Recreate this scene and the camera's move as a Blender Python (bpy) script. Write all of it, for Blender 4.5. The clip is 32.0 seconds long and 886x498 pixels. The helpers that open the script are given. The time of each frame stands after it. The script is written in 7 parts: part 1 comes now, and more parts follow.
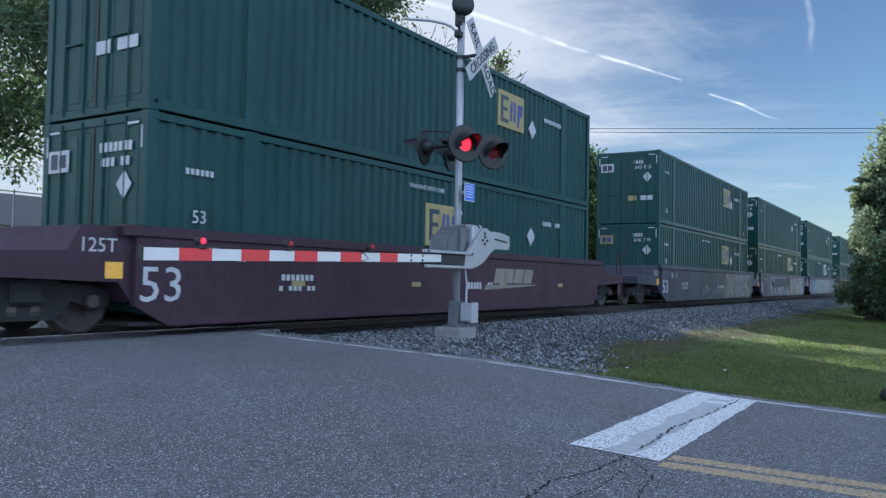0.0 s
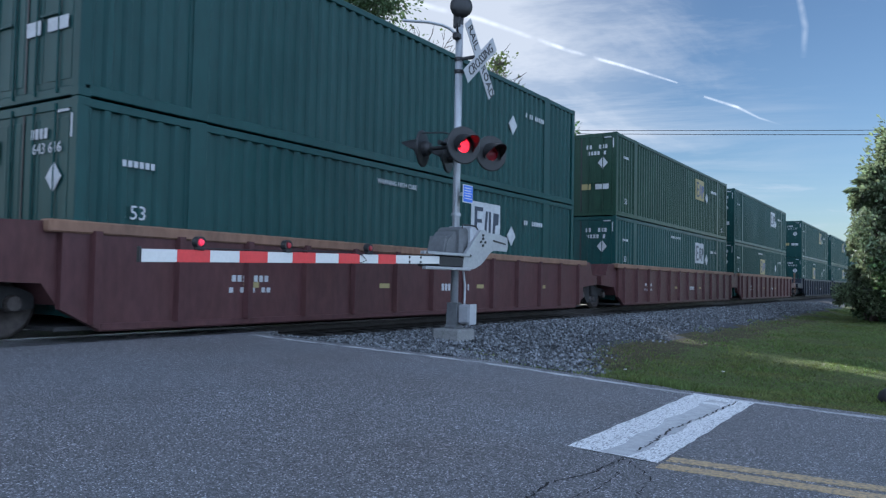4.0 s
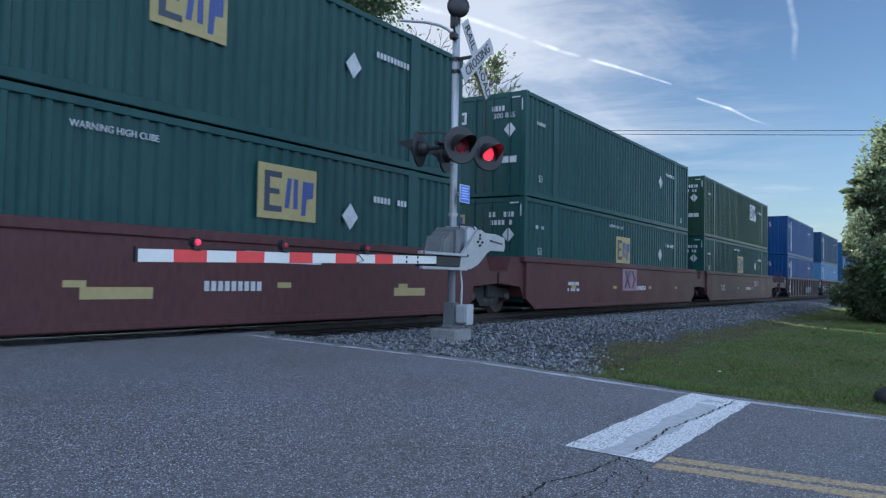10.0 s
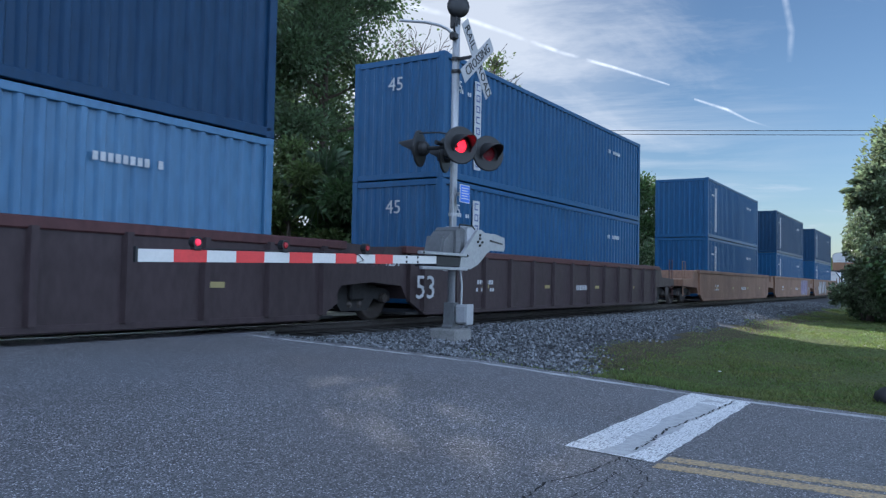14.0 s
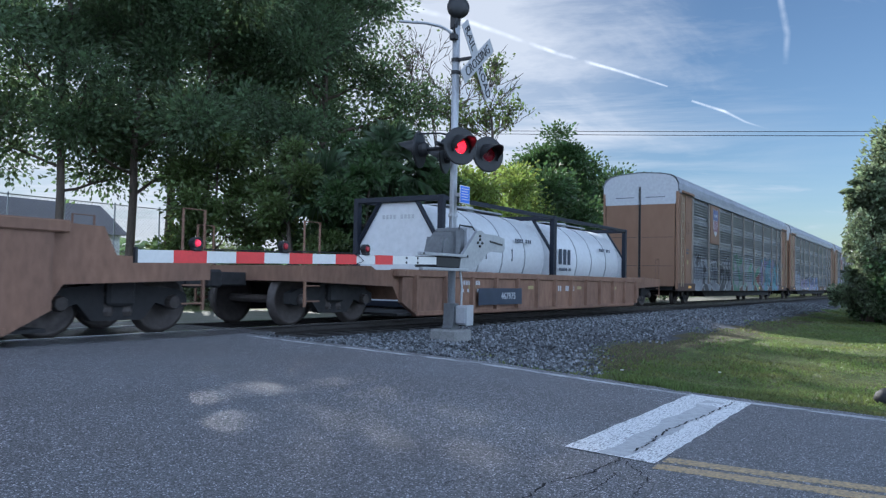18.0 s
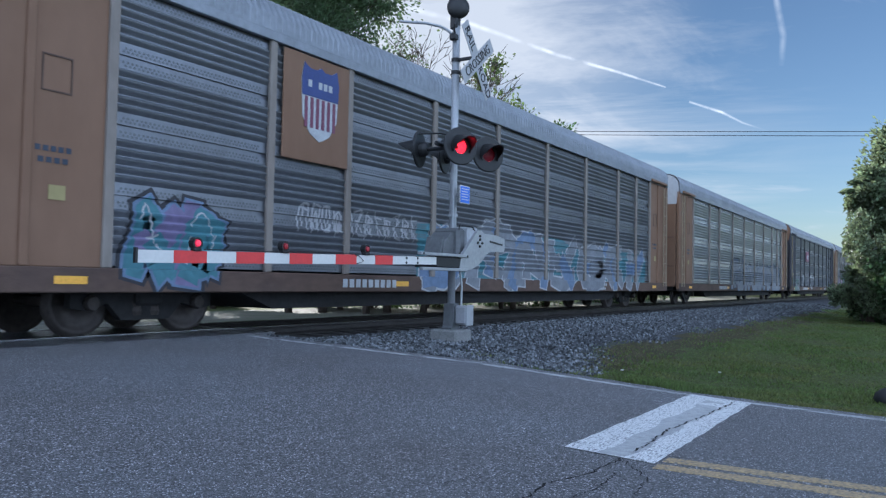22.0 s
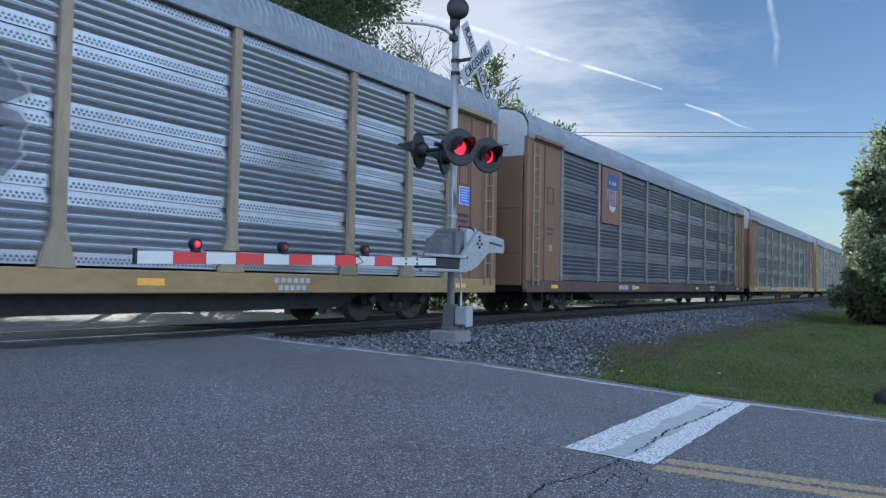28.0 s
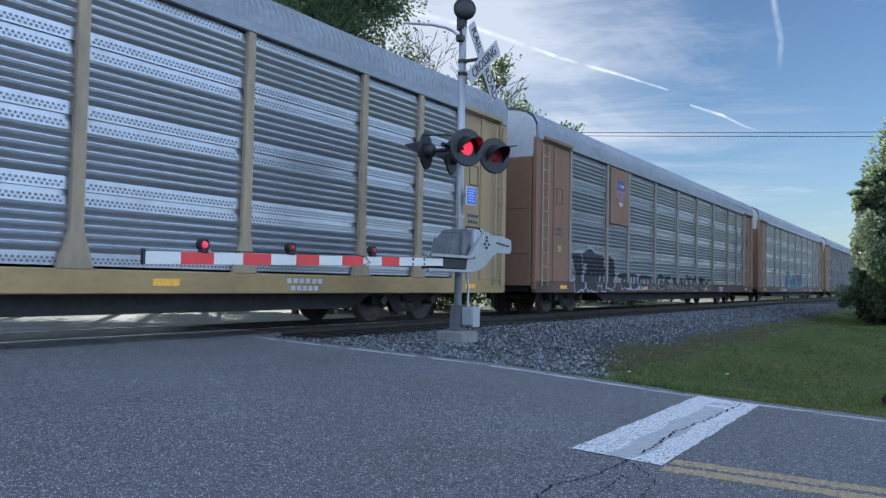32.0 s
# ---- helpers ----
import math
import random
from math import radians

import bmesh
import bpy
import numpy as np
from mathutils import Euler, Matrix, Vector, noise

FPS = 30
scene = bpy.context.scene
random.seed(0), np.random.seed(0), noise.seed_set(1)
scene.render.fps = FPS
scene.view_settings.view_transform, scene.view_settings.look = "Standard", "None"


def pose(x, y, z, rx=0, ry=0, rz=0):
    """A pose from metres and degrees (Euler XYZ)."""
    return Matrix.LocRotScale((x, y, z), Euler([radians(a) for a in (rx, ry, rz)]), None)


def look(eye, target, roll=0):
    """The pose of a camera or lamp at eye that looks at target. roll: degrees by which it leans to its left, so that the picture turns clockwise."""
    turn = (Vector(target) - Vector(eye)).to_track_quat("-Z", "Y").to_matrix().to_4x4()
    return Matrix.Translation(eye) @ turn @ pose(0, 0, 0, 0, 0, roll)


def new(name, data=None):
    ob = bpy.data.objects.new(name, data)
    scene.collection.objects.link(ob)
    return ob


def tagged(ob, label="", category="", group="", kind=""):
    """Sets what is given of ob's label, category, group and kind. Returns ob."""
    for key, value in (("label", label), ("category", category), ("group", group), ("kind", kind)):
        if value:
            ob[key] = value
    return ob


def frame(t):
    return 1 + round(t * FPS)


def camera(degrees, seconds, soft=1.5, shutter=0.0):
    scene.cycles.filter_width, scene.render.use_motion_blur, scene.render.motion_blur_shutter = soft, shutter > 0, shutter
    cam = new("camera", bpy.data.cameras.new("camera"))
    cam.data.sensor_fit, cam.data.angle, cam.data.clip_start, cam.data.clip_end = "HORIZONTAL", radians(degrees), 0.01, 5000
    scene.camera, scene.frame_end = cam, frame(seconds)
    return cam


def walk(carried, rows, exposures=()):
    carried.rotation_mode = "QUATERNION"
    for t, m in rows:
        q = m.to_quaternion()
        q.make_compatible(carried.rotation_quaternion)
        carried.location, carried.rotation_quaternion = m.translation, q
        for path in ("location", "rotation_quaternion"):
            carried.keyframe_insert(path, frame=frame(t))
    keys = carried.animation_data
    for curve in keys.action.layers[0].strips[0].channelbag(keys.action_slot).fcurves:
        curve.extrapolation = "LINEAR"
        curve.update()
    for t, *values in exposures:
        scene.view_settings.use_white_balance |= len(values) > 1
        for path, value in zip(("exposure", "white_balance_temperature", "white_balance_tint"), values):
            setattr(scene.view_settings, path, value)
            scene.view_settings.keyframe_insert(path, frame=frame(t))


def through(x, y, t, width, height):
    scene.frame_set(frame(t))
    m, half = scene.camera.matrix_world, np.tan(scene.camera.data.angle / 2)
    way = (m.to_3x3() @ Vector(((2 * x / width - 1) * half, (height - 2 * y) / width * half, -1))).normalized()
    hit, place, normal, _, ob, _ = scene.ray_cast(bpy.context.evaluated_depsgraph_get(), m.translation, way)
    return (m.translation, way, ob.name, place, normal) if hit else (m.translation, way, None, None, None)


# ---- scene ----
EYE = (0.0, 0.0, 0.762)
TRACK_Y = 10.754
RAIL_Z = -0.10
SPEED = 21.42
END = 32.0


def aim(turn, tilt):
    """Camera pose: turn to the left and tilt upwards, in degrees, about the resting view."""
    a, b = radians(32.418 + turn), radians(2.242 + tilt)
    d = Vector((math.cos(a) * math.cos(b), math.sin(a) * math.cos(b), math.sin(b)))
    return look(EYE, Vector(EYE) + d, 1.111)


cam = camera(58.95, END, soft=1.3, shutter=0.04)
DRIFT = [(0, .351, -.124), (1.5, .345, -.124), (2.0, .335, -.07), (3.0, .269, -.037), (3.5, .252, -.015),
         (5.5, .124, 0), (6.5, .107, 0), (7.5, 0, 0), (8.0, -.06, 0), (9.0, -.06, 0), (9.5, 0, 0), (17.0, 0, 0),
         (18.0, 0, .06), (23.0, 0, .066), (24.0, 0, .12), (25.0, 0, .066), (27.5, 0, .128), (28.5, -.06, .128),
         (29.5, -.037, .128), (30.5, 0, .066), (31.0, .124, .066), (31.5, .28, .09), (32.0, .48, .153)]
walk(cam, [(t, aim(a, b)) for t, a, b in DRIFT], exposures=[(0, 0.66, 5750, 10), (END, 0.66, 5750, 10)])

# ---- light ----
SUN_AZ, SUN_EL = 48.5, 24.2
sun = new("sun", bpy.data.lights.new("sun", "SUN"))
sun.data.energy, sun.data.angle, sun.data.color = 7.0, radians(0.6), (1.0, .93, .82)
sun.matrix_world = look((0, 0, 60), Vector((0, 0, 60)) - Vector((math.cos(radians(SUN_AZ)) * math.cos(radians(SUN_EL)),
                                                               math.sin(radians(SUN_AZ)) * math.cos(radians(SUN_EL)), math.sin(radians(SUN_EL)))))


def make_world():
    w = bpy.data.worlds.new("sky")
    scene.world = w
    w.use_nodes = True
    n, l = w.node_tree.nodes, w.node_tree.links
    bg = n["Background"]
    sky = n.new("ShaderNodeTexSky")
    sky.sky_type, sky.sun_disc = "NISHITA", False
    sky.sun_elevation, sky.sun_rotation = radians(SUN_EL), radians(SUN_AZ - 90)
    sky.air_density, sky.dust_density, sky.ozone_density = 1.0, 0.6, 2.5
    co = n.new("ShaderNodeTexCoord")
    sep = n.new("ShaderNodeSeparateXYZ")
    l.new(co.outputs["Generated"], sep.inputs[0])
    up = n.new("ShaderNodeMath")
    up.operation = "MAXIMUM"
    up.inputs[1].default_value = 0.06
    l.new(sep.outputs["Z"], up.inputs[0])
    div = n.new("ShaderNodeVectorMath")
    div.operation = "DIVIDE"
    comb = n.new("ShaderNodeCombineXYZ")
    for i in range(3):
        l.new(up.outputs[0], comb.inputs[i])
    l.new(co.outputs["Generated"], div.inputs[0])
    l.new(comb.outputs[0], div.inputs[1])
    mp = n.new("ShaderNodeMapping")
    mp.inputs["Location"].default_value = CLOUD_SHIFT
    mp.inputs["Rotation"].default_value = (0, 0, radians(62))
    mp.inputs["Scale"].default_value = (0.28, 0.8, 0.0)
    l.new(div.outputs[0], mp.inputs[0])
    cl = n.new("ShaderNodeTexNoise")
    cl.inputs["Scale"].default_value, cl.inputs["Detail"].default_value, cl.inputs["Roughness"].default_value = 1.0, 7, .6
    cl.inputs["Distortion"].default_value = .5
    l.new(mp.outputs[0], cl.inputs["Vector"])
    rp = n.new("ShaderNodeValToRGB")
    rp.color_ramp.elements[0].position, rp.color_ramp.elements[1].position = .54, .86
    l.new(cl.outputs["Fac"], rp.inputs[0])
    # thicker veil towards the sun
    dot = n.new("ShaderNodeVectorMath")
    dot.operation = "DOT_PRODUCT"
    az, el = radians(SUN_AZ), radians(SUN_EL - 5)
    dot.inputs[1].default_value = (math.cos(az) * math.cos(el), math.sin(az) * math.cos(el), math.sin(el))
    l.new(co.outputs["Generated"], dot.inputs[0])
    near = n.new("ShaderNodeMapRange")
    near.inputs["From Min"].default_value, near.inputs["From Max"].default_value = .83, .99
    near.inputs["To Min"].default_value, near.inputs["To Max"].default_value = 0.0, .75
    near.interpolation_type = "SMOOTHSTEP"
    l.new(dot.outputs["Value"], near.inputs[0])
    # torn wisps of cloud, denser towards the sun
    turn, thin = n.new("ShaderNodeMapping"), n.new("ShaderNodeMapping")
    turn.inputs["Rotation"].default_value = (0, 0, radians(-112))
    thin.inputs["Scale"].default_value, thin.inputs["Location"].default_value = (0.36, 0.62, 0.0), WISP_SHIFT
    l.new(div.outputs[0], turn.inputs[0])
    l.new(turn.outputs[0], thin.inputs[0])
    ws = n.new("ShaderNodeTexNoise")
    ws.inputs["Scale"].default_value, ws.inputs["Detail"].default_value, ws.inputs["Roughness"].default_value = 1.0, 8, .62
    ws.inputs["Distortion"].default_value = .35
    l.new(thin.outputs[0], ws.inputs["Vector"])
    wr, wm, wk = n.new("ShaderNodeMapRange"), n.new("ShaderNodeMapRange"), n.new("ShaderNodeMath")
    wr.inputs["From Min"].default_value, wr.inputs["From Max"].default_value, wr.inputs["To Max"].default_value = .45, .66, 1.0
    wm.inputs["From Min"].default_value, wm.inputs["From Max"].default_value, wm.inputs["To Min"].default_value = .74, .93, .06
    l.new(ws.outputs["Fac"], wr.inputs[0])
    l.new(dot.outputs["Value"], wm.inputs[0])
    wk.operation = "MULTIPLY"
    l.new(wr.outputs[0], wk.inputs[0])
    l.new(wm.outputs[0], wk.inputs[1])
    both = n.new("ShaderNodeMath")
    both.operation, both.use_clamp = "ADD", True
    l.new(rp.outputs[0], both.inputs[0])
    l.new(wk.outputs[0], both.inputs[1])
    add = n.new("ShaderNodeMath")
    add.operation, add.use_clamp = "ADD", True
    l.new(both.outputs[0], add.inputs[0])
    l.new(near.outputs[0], add.inputs[1])
    mul = n.new("ShaderNodeMath")
    mul.operation = "MULTIPLY"
    mul.inputs[1].default_value = .85
    l.new(add.outputs[0], mul.inputs[0])
    mix = n.new("ShaderNodeMix")
    mix.data_type = "RGBA"
    l.new(mul.outputs[0], mix.inputs["Factor"])
    l.new(sky.outputs[0], mix.inputs["A"])
    # added fill light: clouds away from the sun, behind the view, brighter and denser
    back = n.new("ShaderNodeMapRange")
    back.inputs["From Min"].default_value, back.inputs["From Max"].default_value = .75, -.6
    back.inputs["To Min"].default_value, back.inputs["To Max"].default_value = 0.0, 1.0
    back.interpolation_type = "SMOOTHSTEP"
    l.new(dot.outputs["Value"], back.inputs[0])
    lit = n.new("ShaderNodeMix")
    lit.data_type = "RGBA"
    lit.inputs["A"].default_value, lit.inputs["B"].default_value = CLOUD, CLOUD_FILL
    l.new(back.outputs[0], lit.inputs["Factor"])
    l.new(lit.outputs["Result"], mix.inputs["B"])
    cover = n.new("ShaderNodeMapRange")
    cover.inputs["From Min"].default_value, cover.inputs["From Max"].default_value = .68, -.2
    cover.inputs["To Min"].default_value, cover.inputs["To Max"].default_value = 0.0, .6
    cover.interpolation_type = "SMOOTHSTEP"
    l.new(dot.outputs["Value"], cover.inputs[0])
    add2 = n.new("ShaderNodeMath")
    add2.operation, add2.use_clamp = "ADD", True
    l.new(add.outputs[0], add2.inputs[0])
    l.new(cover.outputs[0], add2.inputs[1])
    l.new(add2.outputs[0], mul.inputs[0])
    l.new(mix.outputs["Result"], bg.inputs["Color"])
    bg.inputs["Strength"].default_value = SKY


WISP_SHIFT = (0.0, 0.0, 0)
CLOUD_SHIFT = (0.3, 0.15, 0)
CLOUD = (7.0, 7.1, 7.3, 1)
# unseen bluish cloud behind the camera, brightened to fill the shaded sides
CLOUD_FILL = (24.0, 29.5, 38.0, 1)
SKY = 0.074
make_world()


# ---- materials ----
def surf(name, col, rough=.6, metal=0.0, grain=(30, .15), stain=(2.0, .25, None), bump=(60, .15), spec=.4, stretch=(1, 1, 1), emit=0.0, sharp=(.38, .72)):
    """A procedural surface: base colour, fine grain, larger stains or streaks, relief."""
    m = bpy.data.materials.new(name)
    m.use_nodes = True
    n, l = m.node_tree.nodes, m.node_tree.links
    b = n["Principled BSDF"]
    b.inputs["Metallic"].default_value = metal
    b.inputs["Specular IOR Level"].default_value = spec
    co, info = n.new("ShaderNodeTexCoord"), n.new("ShaderNodeObjectInfo")
    off = n.new("ShaderNodeVectorMath")
    off.operation = "MULTIPLY_ADD"
    off.inputs[1].default_value = stretch
    rnd = n.new("ShaderNodeVectorMath")
    rnd.operation = "SCALE"
    rnd.inputs[0].default_value = (37, 91, 53)
    l.new(info.outputs["Random"], rnd.inputs["Scale"])
    l.new(co.outputs["Object"], off.inputs[0])
    l.new(rnd.outputs[0], off.inputs[2])

    def noise_tex(scale, detail=4):
        t = n.new("ShaderNodeTexNoise")
        t.inputs["Scale"].default_value, t.inputs["Detail"].default_value = scale, detail
        l.new(off.outputs[0], t.inputs["Vector"])
        return t

    g, s = noise_tex(grain[0], 3), noise_tex(stain[0], 6)
    dark = stain[2] or tuple(c * .45 for c in col)
    sr = n.new("ShaderNodeValToRGB")
    sr.color_ramp.elements[0].position, sr.color_ramp.elements[1].position = sharp
    l.new(s.outputs["Fac"], sr.inputs[0])
    k = n.new("ShaderNodeMath")
    k.operation = "MULTIPLY"
    k.inputs[1].default_value = stain[1]
    l.new(sr.outputs[0], k.inputs[0])
    m1 = n.new("ShaderNodeMix")
    m1.data_type = "RGBA"
    m1.inputs["A"].default_value, m1.inputs["B"].default_value = (*col, 1), (*dark, 1)
    l.new(k.outputs[0], m1.inputs["Factor"])
    hsv = n.new("ShaderNodeHueSaturation")
    val = n.new("ShaderNodeMapRange")
    val.inputs["From Min"].default_value, val.inputs["From Max"].default_value = .25, .75
    val.inputs["To Min"].default_value, val.inputs["To Max"].default_value = 1 - grain[1], 1 + grain[1]
    l.new(g.outputs["Fac"], val.inputs[0])
    l.new(val.outputs[0], hsv.inputs["Value"])
    l.new(m1.outputs["Result"], hsv.inputs["Color"])
    l.new(hsv.outputs[0], b.inputs["Base Color"])
    rr = n.new("ShaderNodeMapRange")
    rr.inputs["To Min"].default_value, rr.inputs["To Max"].default_value = max(.05, rough - .12), min(1, rough + .12)
    l.new(s.outputs["Fac"], rr.inputs[0])
    l.new(rr.outputs[0], b.inputs["Roughness"])
    if bump[1]:
        bt, bn = noise_tex(bump[0], 3), n.new("ShaderNodeBump")
        bn.inputs["Strength"].default_value, bn.inputs["Distance"].default_value = bump[1], .02
        l.new(bt.outputs["Fac"], bn.inputs["Height"])
        l.new(bn.outputs[0], b.inputs["Normal"])
    if emit:
        b.inputs["Emission Color"].default_value, b.inputs["Emission Strength"].default_value = (*col, 1), emit
    return m


def leafy(name, col, var=.35, through=.35, patch=None):
    """Leaves: colour varies leaf by leaf, and some light passes through."""
    m = bpy.data.materials.new(name)
    m.use_nodes = True
    n, l = m.node_tree.nodes, m.node_tree.links
    b, out = n["Principled BSDF"], n["Material Output"]
    b.inputs["Roughness"].default_value = .55
    geo, hsv = n.new("ShaderNodeNewGeometry"), n.new("ShaderNodeHueSaturation")
    val, hue = n.new("ShaderNodeMapRange"), n.new("ShaderNodeMapRange")
    val.inputs["To Min"].default_value, val.inputs["To Max"].default_value = 1 - var, 1 + var
    hue.inputs["To Min"].default_value, hue.inputs["To Max"].default_value = .485, .515
    l.new(geo.outputs["Random Per Island"], val.inputs[0])
    l.new(geo.outputs["Random Per Island"], hue.inputs[0])
    l.new(val.outputs[0], hsv.inputs["Value"])
    l.new(hue.outputs[0], hsv.inputs["Hue"])
    hsv.inputs["Color"].default_value = (*col, 1)
    if patch:
        # worn, dry patches of another colour
        co, nz, rp, mp = n.new("ShaderNodeTexCoord"), n.new("ShaderNodeTexNoise"), n.new("ShaderNodeMapRange"), n.new("ShaderNodeMix")
        nz.inputs["Scale"].default_value, nz.inputs["Detail"].default_value = .9, 5
        l.new(co.outputs["Object"], nz.inputs["Vector"])
        rp.inputs["From Min"].default_value, rp.inputs["From Max"].default_value, rp.inputs["To Max"].default_value = .45, .68, .65
        l.new(nz.outputs["Fac"], rp.inputs[0])
        mp.data_type = "RGBA"
        mp.inputs["A"].default_value, mp.inputs["B"].default_value = (*col, 1), (*patch, 1)
        l.new(rp.outputs[0], mp.inputs["Factor"])
        l.new(mp.outputs["Result"], hsv.inputs["Color"])
    l.new(hsv.outputs[0], b.inputs["Base Color"])
    tr, mx = n.new("ShaderNodeBsdfTranslucent"), n.new("ShaderNodeMixShader")
    bright = n.new("ShaderNodeHueSaturation")
    bright.inputs["Value"].default_value = 1.8
    l.new(hsv.outputs[0], bright.inputs["Color"])
    l.new(bright.outputs[0], tr.inputs["Color"])
    mx.inputs[0].default_value = through
    l.new(b.outputs[0], mx.inputs[1])
    l.new(tr.outputs[0], mx.inputs[2])
    l.new(mx.outputs[0], out.inputs["Surface"])
    return m


def asphalt(name, base, light, rough):
    """Worn asphalt: dark binder with many pale and dark stones, patches and fine relief."""
    m = surf(name, base, rough, grain=(60, .25), stain=(.5, .55, (base[0] * .86, base[1] * .76, base[2] * .70)), bump=(0, 0), spec=.5)
    n, l = m.node_tree.nodes, m.node_tree.links
    b = n["Principled BSDF"]
    src = b.inputs["Base Color"].links[0].from_socket
    co, vo = n.new("ShaderNodeTexCoord"), n.new("ShaderNodeTexVoronoi")
    vo.inputs["Scale"].default_value = 125
    l.new(co.outputs["Object"], vo.inputs["Vector"])
    sp, rp = n.new("ShaderNodeSeparateColor"), n.new("ShaderNodeValToRGB")
    l.new(vo.outputs["Color"], sp.inputs[0])
    e = rp.color_ramp.elements
    e[0].position, e[0].color = 0.0, (.16, .16, .16, 1)
    e[1].position, e[1].color = .70, (.95, .95, .95, 1)
    k = rp.color_ramp.elements.new(.91)
    k.color = (1.5, 1.5, 1.5, 1)
    k = rp.color_ramp.elements.new(.98)
    k.color = (light, light, light, 1)
    l.new(sp.outputs[0], rp.inputs[0])
    mx = n.new("ShaderNodeMix")
    mx.data_type, mx.blend_type = "RGBA", "MULTIPLY"
    mx.inputs["Factor"].default_value = 1.0
    l.new(src, mx.inputs["A"])
    l.new(rp.outputs[0], mx.inputs["B"])
    l.new(mx.outputs["Result"], b.inputs["Base Color"])
    bn = n.new("ShaderNodeBump")
    bn.inputs["Strength"].default_value, bn.inputs["Distance"].default_value = .9, .006
    l.new(vo.outputs["Distance"], bn.inputs["Height"])
    bn.invert = True
    l.new(bn.outputs[0], b.inputs["Normal"])
    return m


ASPHALT = asphalt("asphalt", (.140, .141, .150), 4.0, .62)
ASPHALT_EDGE = asphalt("crossing_asphalt", (.085, .086, .09), 2.4, .32)
PAINT = surf("road_paint_white", (.70, .70, .70), .6, grain=(120, .4), stain=(52, .8, (.14, .145, .16)), bump=(90, 1.0), stretch=(.4, 1.4, 1), sharp=(.53, .63))
PAINT_PATCH = surf("road_paint_grey_patch", (.44, .445, .45), .65, grain=(90, .2), stain=(12, .5, (.24, .245, .26)), bump=(90, .6))
EDGE_PAINT = surf("worn_edge_paint", (.46, .46, .47), .65, grain=(110, .35), stain=(9, .85, (.13, .13, .14)), bump=(90, .9), stretch=(1.5, .5, 1), sharp=(.42, .62))
YELLOW_PAINT = surf("road_paint_yellow", (.43, .31, .17), .65, grain=(60, .35), stain=(34, .95, (.15, .145, .13)), bump=(110, .7), sharp=(.46, .68))
CRACK = surf("crack_tar", (.012, .012, .013), .9, bump=(50, .5))
SOIL = surf("verge_soil", (.074, .062, .036), .95, grain=(22, .6), stain=(2.4, .75, (.04, .042, .022)), bump=(30, 1.0), spec=.1)
TURF = surf("turf", (.075, .092, .035), .95, grain=(25, .45), stain=(.6, .55, (.10, .085, .04)), bump=(40, 1.0), spec=.1)
SAND = surf("sandy_soil", (.105, .10, .078), .95, grain=(20, .3), stain=(.7, .6, (.06, .075, .035)), bump=(30, .8))
# track bed darkened: the shade under the train is put into its colour
BED_SHADE = surf("shaded_track_bed", (.03, .029, .03), .9, grain=(28, .6), stain=(1.5, .35, (.018, .018, .018)), bump=(26, 1.0))
GRAVEL = surf("ballast_bed", (.06, .061, .066), .9, grain=(28, .7), stain=(1.5, .35, (.04, .04, .043)), bump=(26, 1.0), spec=.1)
STONE = surf("ballast_stone", (.135, .142, .152), .75, grain=(14, .4), stain=(4, .5, (.055, .057, .06)), bump=(60, .4), spec=.25)


def by_island(m, low, high):
    """Lets every loose piece of a joined mesh have its own lightness."""
    n, l = m.node_tree.nodes, m.node_tree.links
    b = n["Principled BSDF"]
    src = b.inputs["Base Color"].links[0].from_socket
    geo, cu, hsv = n.new("ShaderNodeNewGeometry"), n.new("ShaderNodeMapRange"), n.new("ShaderNodeHueSaturation")
    pw = n.new("ShaderNodeMath")
    pw.operation = "POWER"
    pw.inputs[1].default_value = 2.0
    l.new(geo.outputs["Random Per Island"], pw.inputs[0])
    l.new(pw.outputs[0], cu.inputs[0])
    cu.inputs["To Min"].default_value, cu.inputs["To Max"].default_value = low, high
    l.new(cu.outputs[0], hsv.inputs["Value"])
    l.new(src, hsv.inputs["Color"])
    l.new(hsv.outputs[0], b.inputs["Base Color"])


by_island(STONE, .25, 1.9)
BLADE = leafy("grass_blade", (.080, .114, .029), .5, .5, patch=(.125, .115, .036))
DRY = leafy("dry_grass_blade", (.12, .105, .05), .4, .2)
RAIL = surf("rail_steel", (.045, .040, .037), .55, .6, grain=(20, .3))
RAIL_TOP = surf("rail_head_polished", (.60, .60, .61), .16, 1.0, grain=(30, .1), bump=(80, .02))
TIE = surf("tie_wood", (.036, .033, .031), .9, stretch=(8, 1, 1))
CASTING = surf("dull_grey_casting", (.12, .125, .13), .6, .2, grain=(14, .15), stain=(4, .4, (.06, .06, .065)))
GALV = surf("galvanised_steel", (.34, .35, .36), .42, .55, grain=(14, .12), stain=(3, .35, (.27, .27, .27)))
ALU = surf("aluminium_paint", (.33, .34, .355), .45, .3, grain=(30, .08), stain=(4, .3, (.3, .3, .31)))
OLD_CONCRETE = surf("grimy_concrete", (.19, .19, .185), .9, grain=(40, .3), stain=(4, .5, (.10, .10, .10)))
BLACK = surf("black_paint", (.014, .014, .015), .5, grain=(30, .2), bump=(60, .05))
RUBBER = surf("black_rubber", (.02, .02, .021), .75)
WHITE = surf("white_sheeting", (.54, .53, .50), .4, grain=(30, .05), stain=(5, .2, (.55, .55, .53)), bump=(50, .03))
BLADE_WHITE = surf("crossbuck_sheeting", (.32, .32, .325), .45, grain=(30, .06), stain=(5, .3, (.3, .3, .3)), bump=(50, .03))
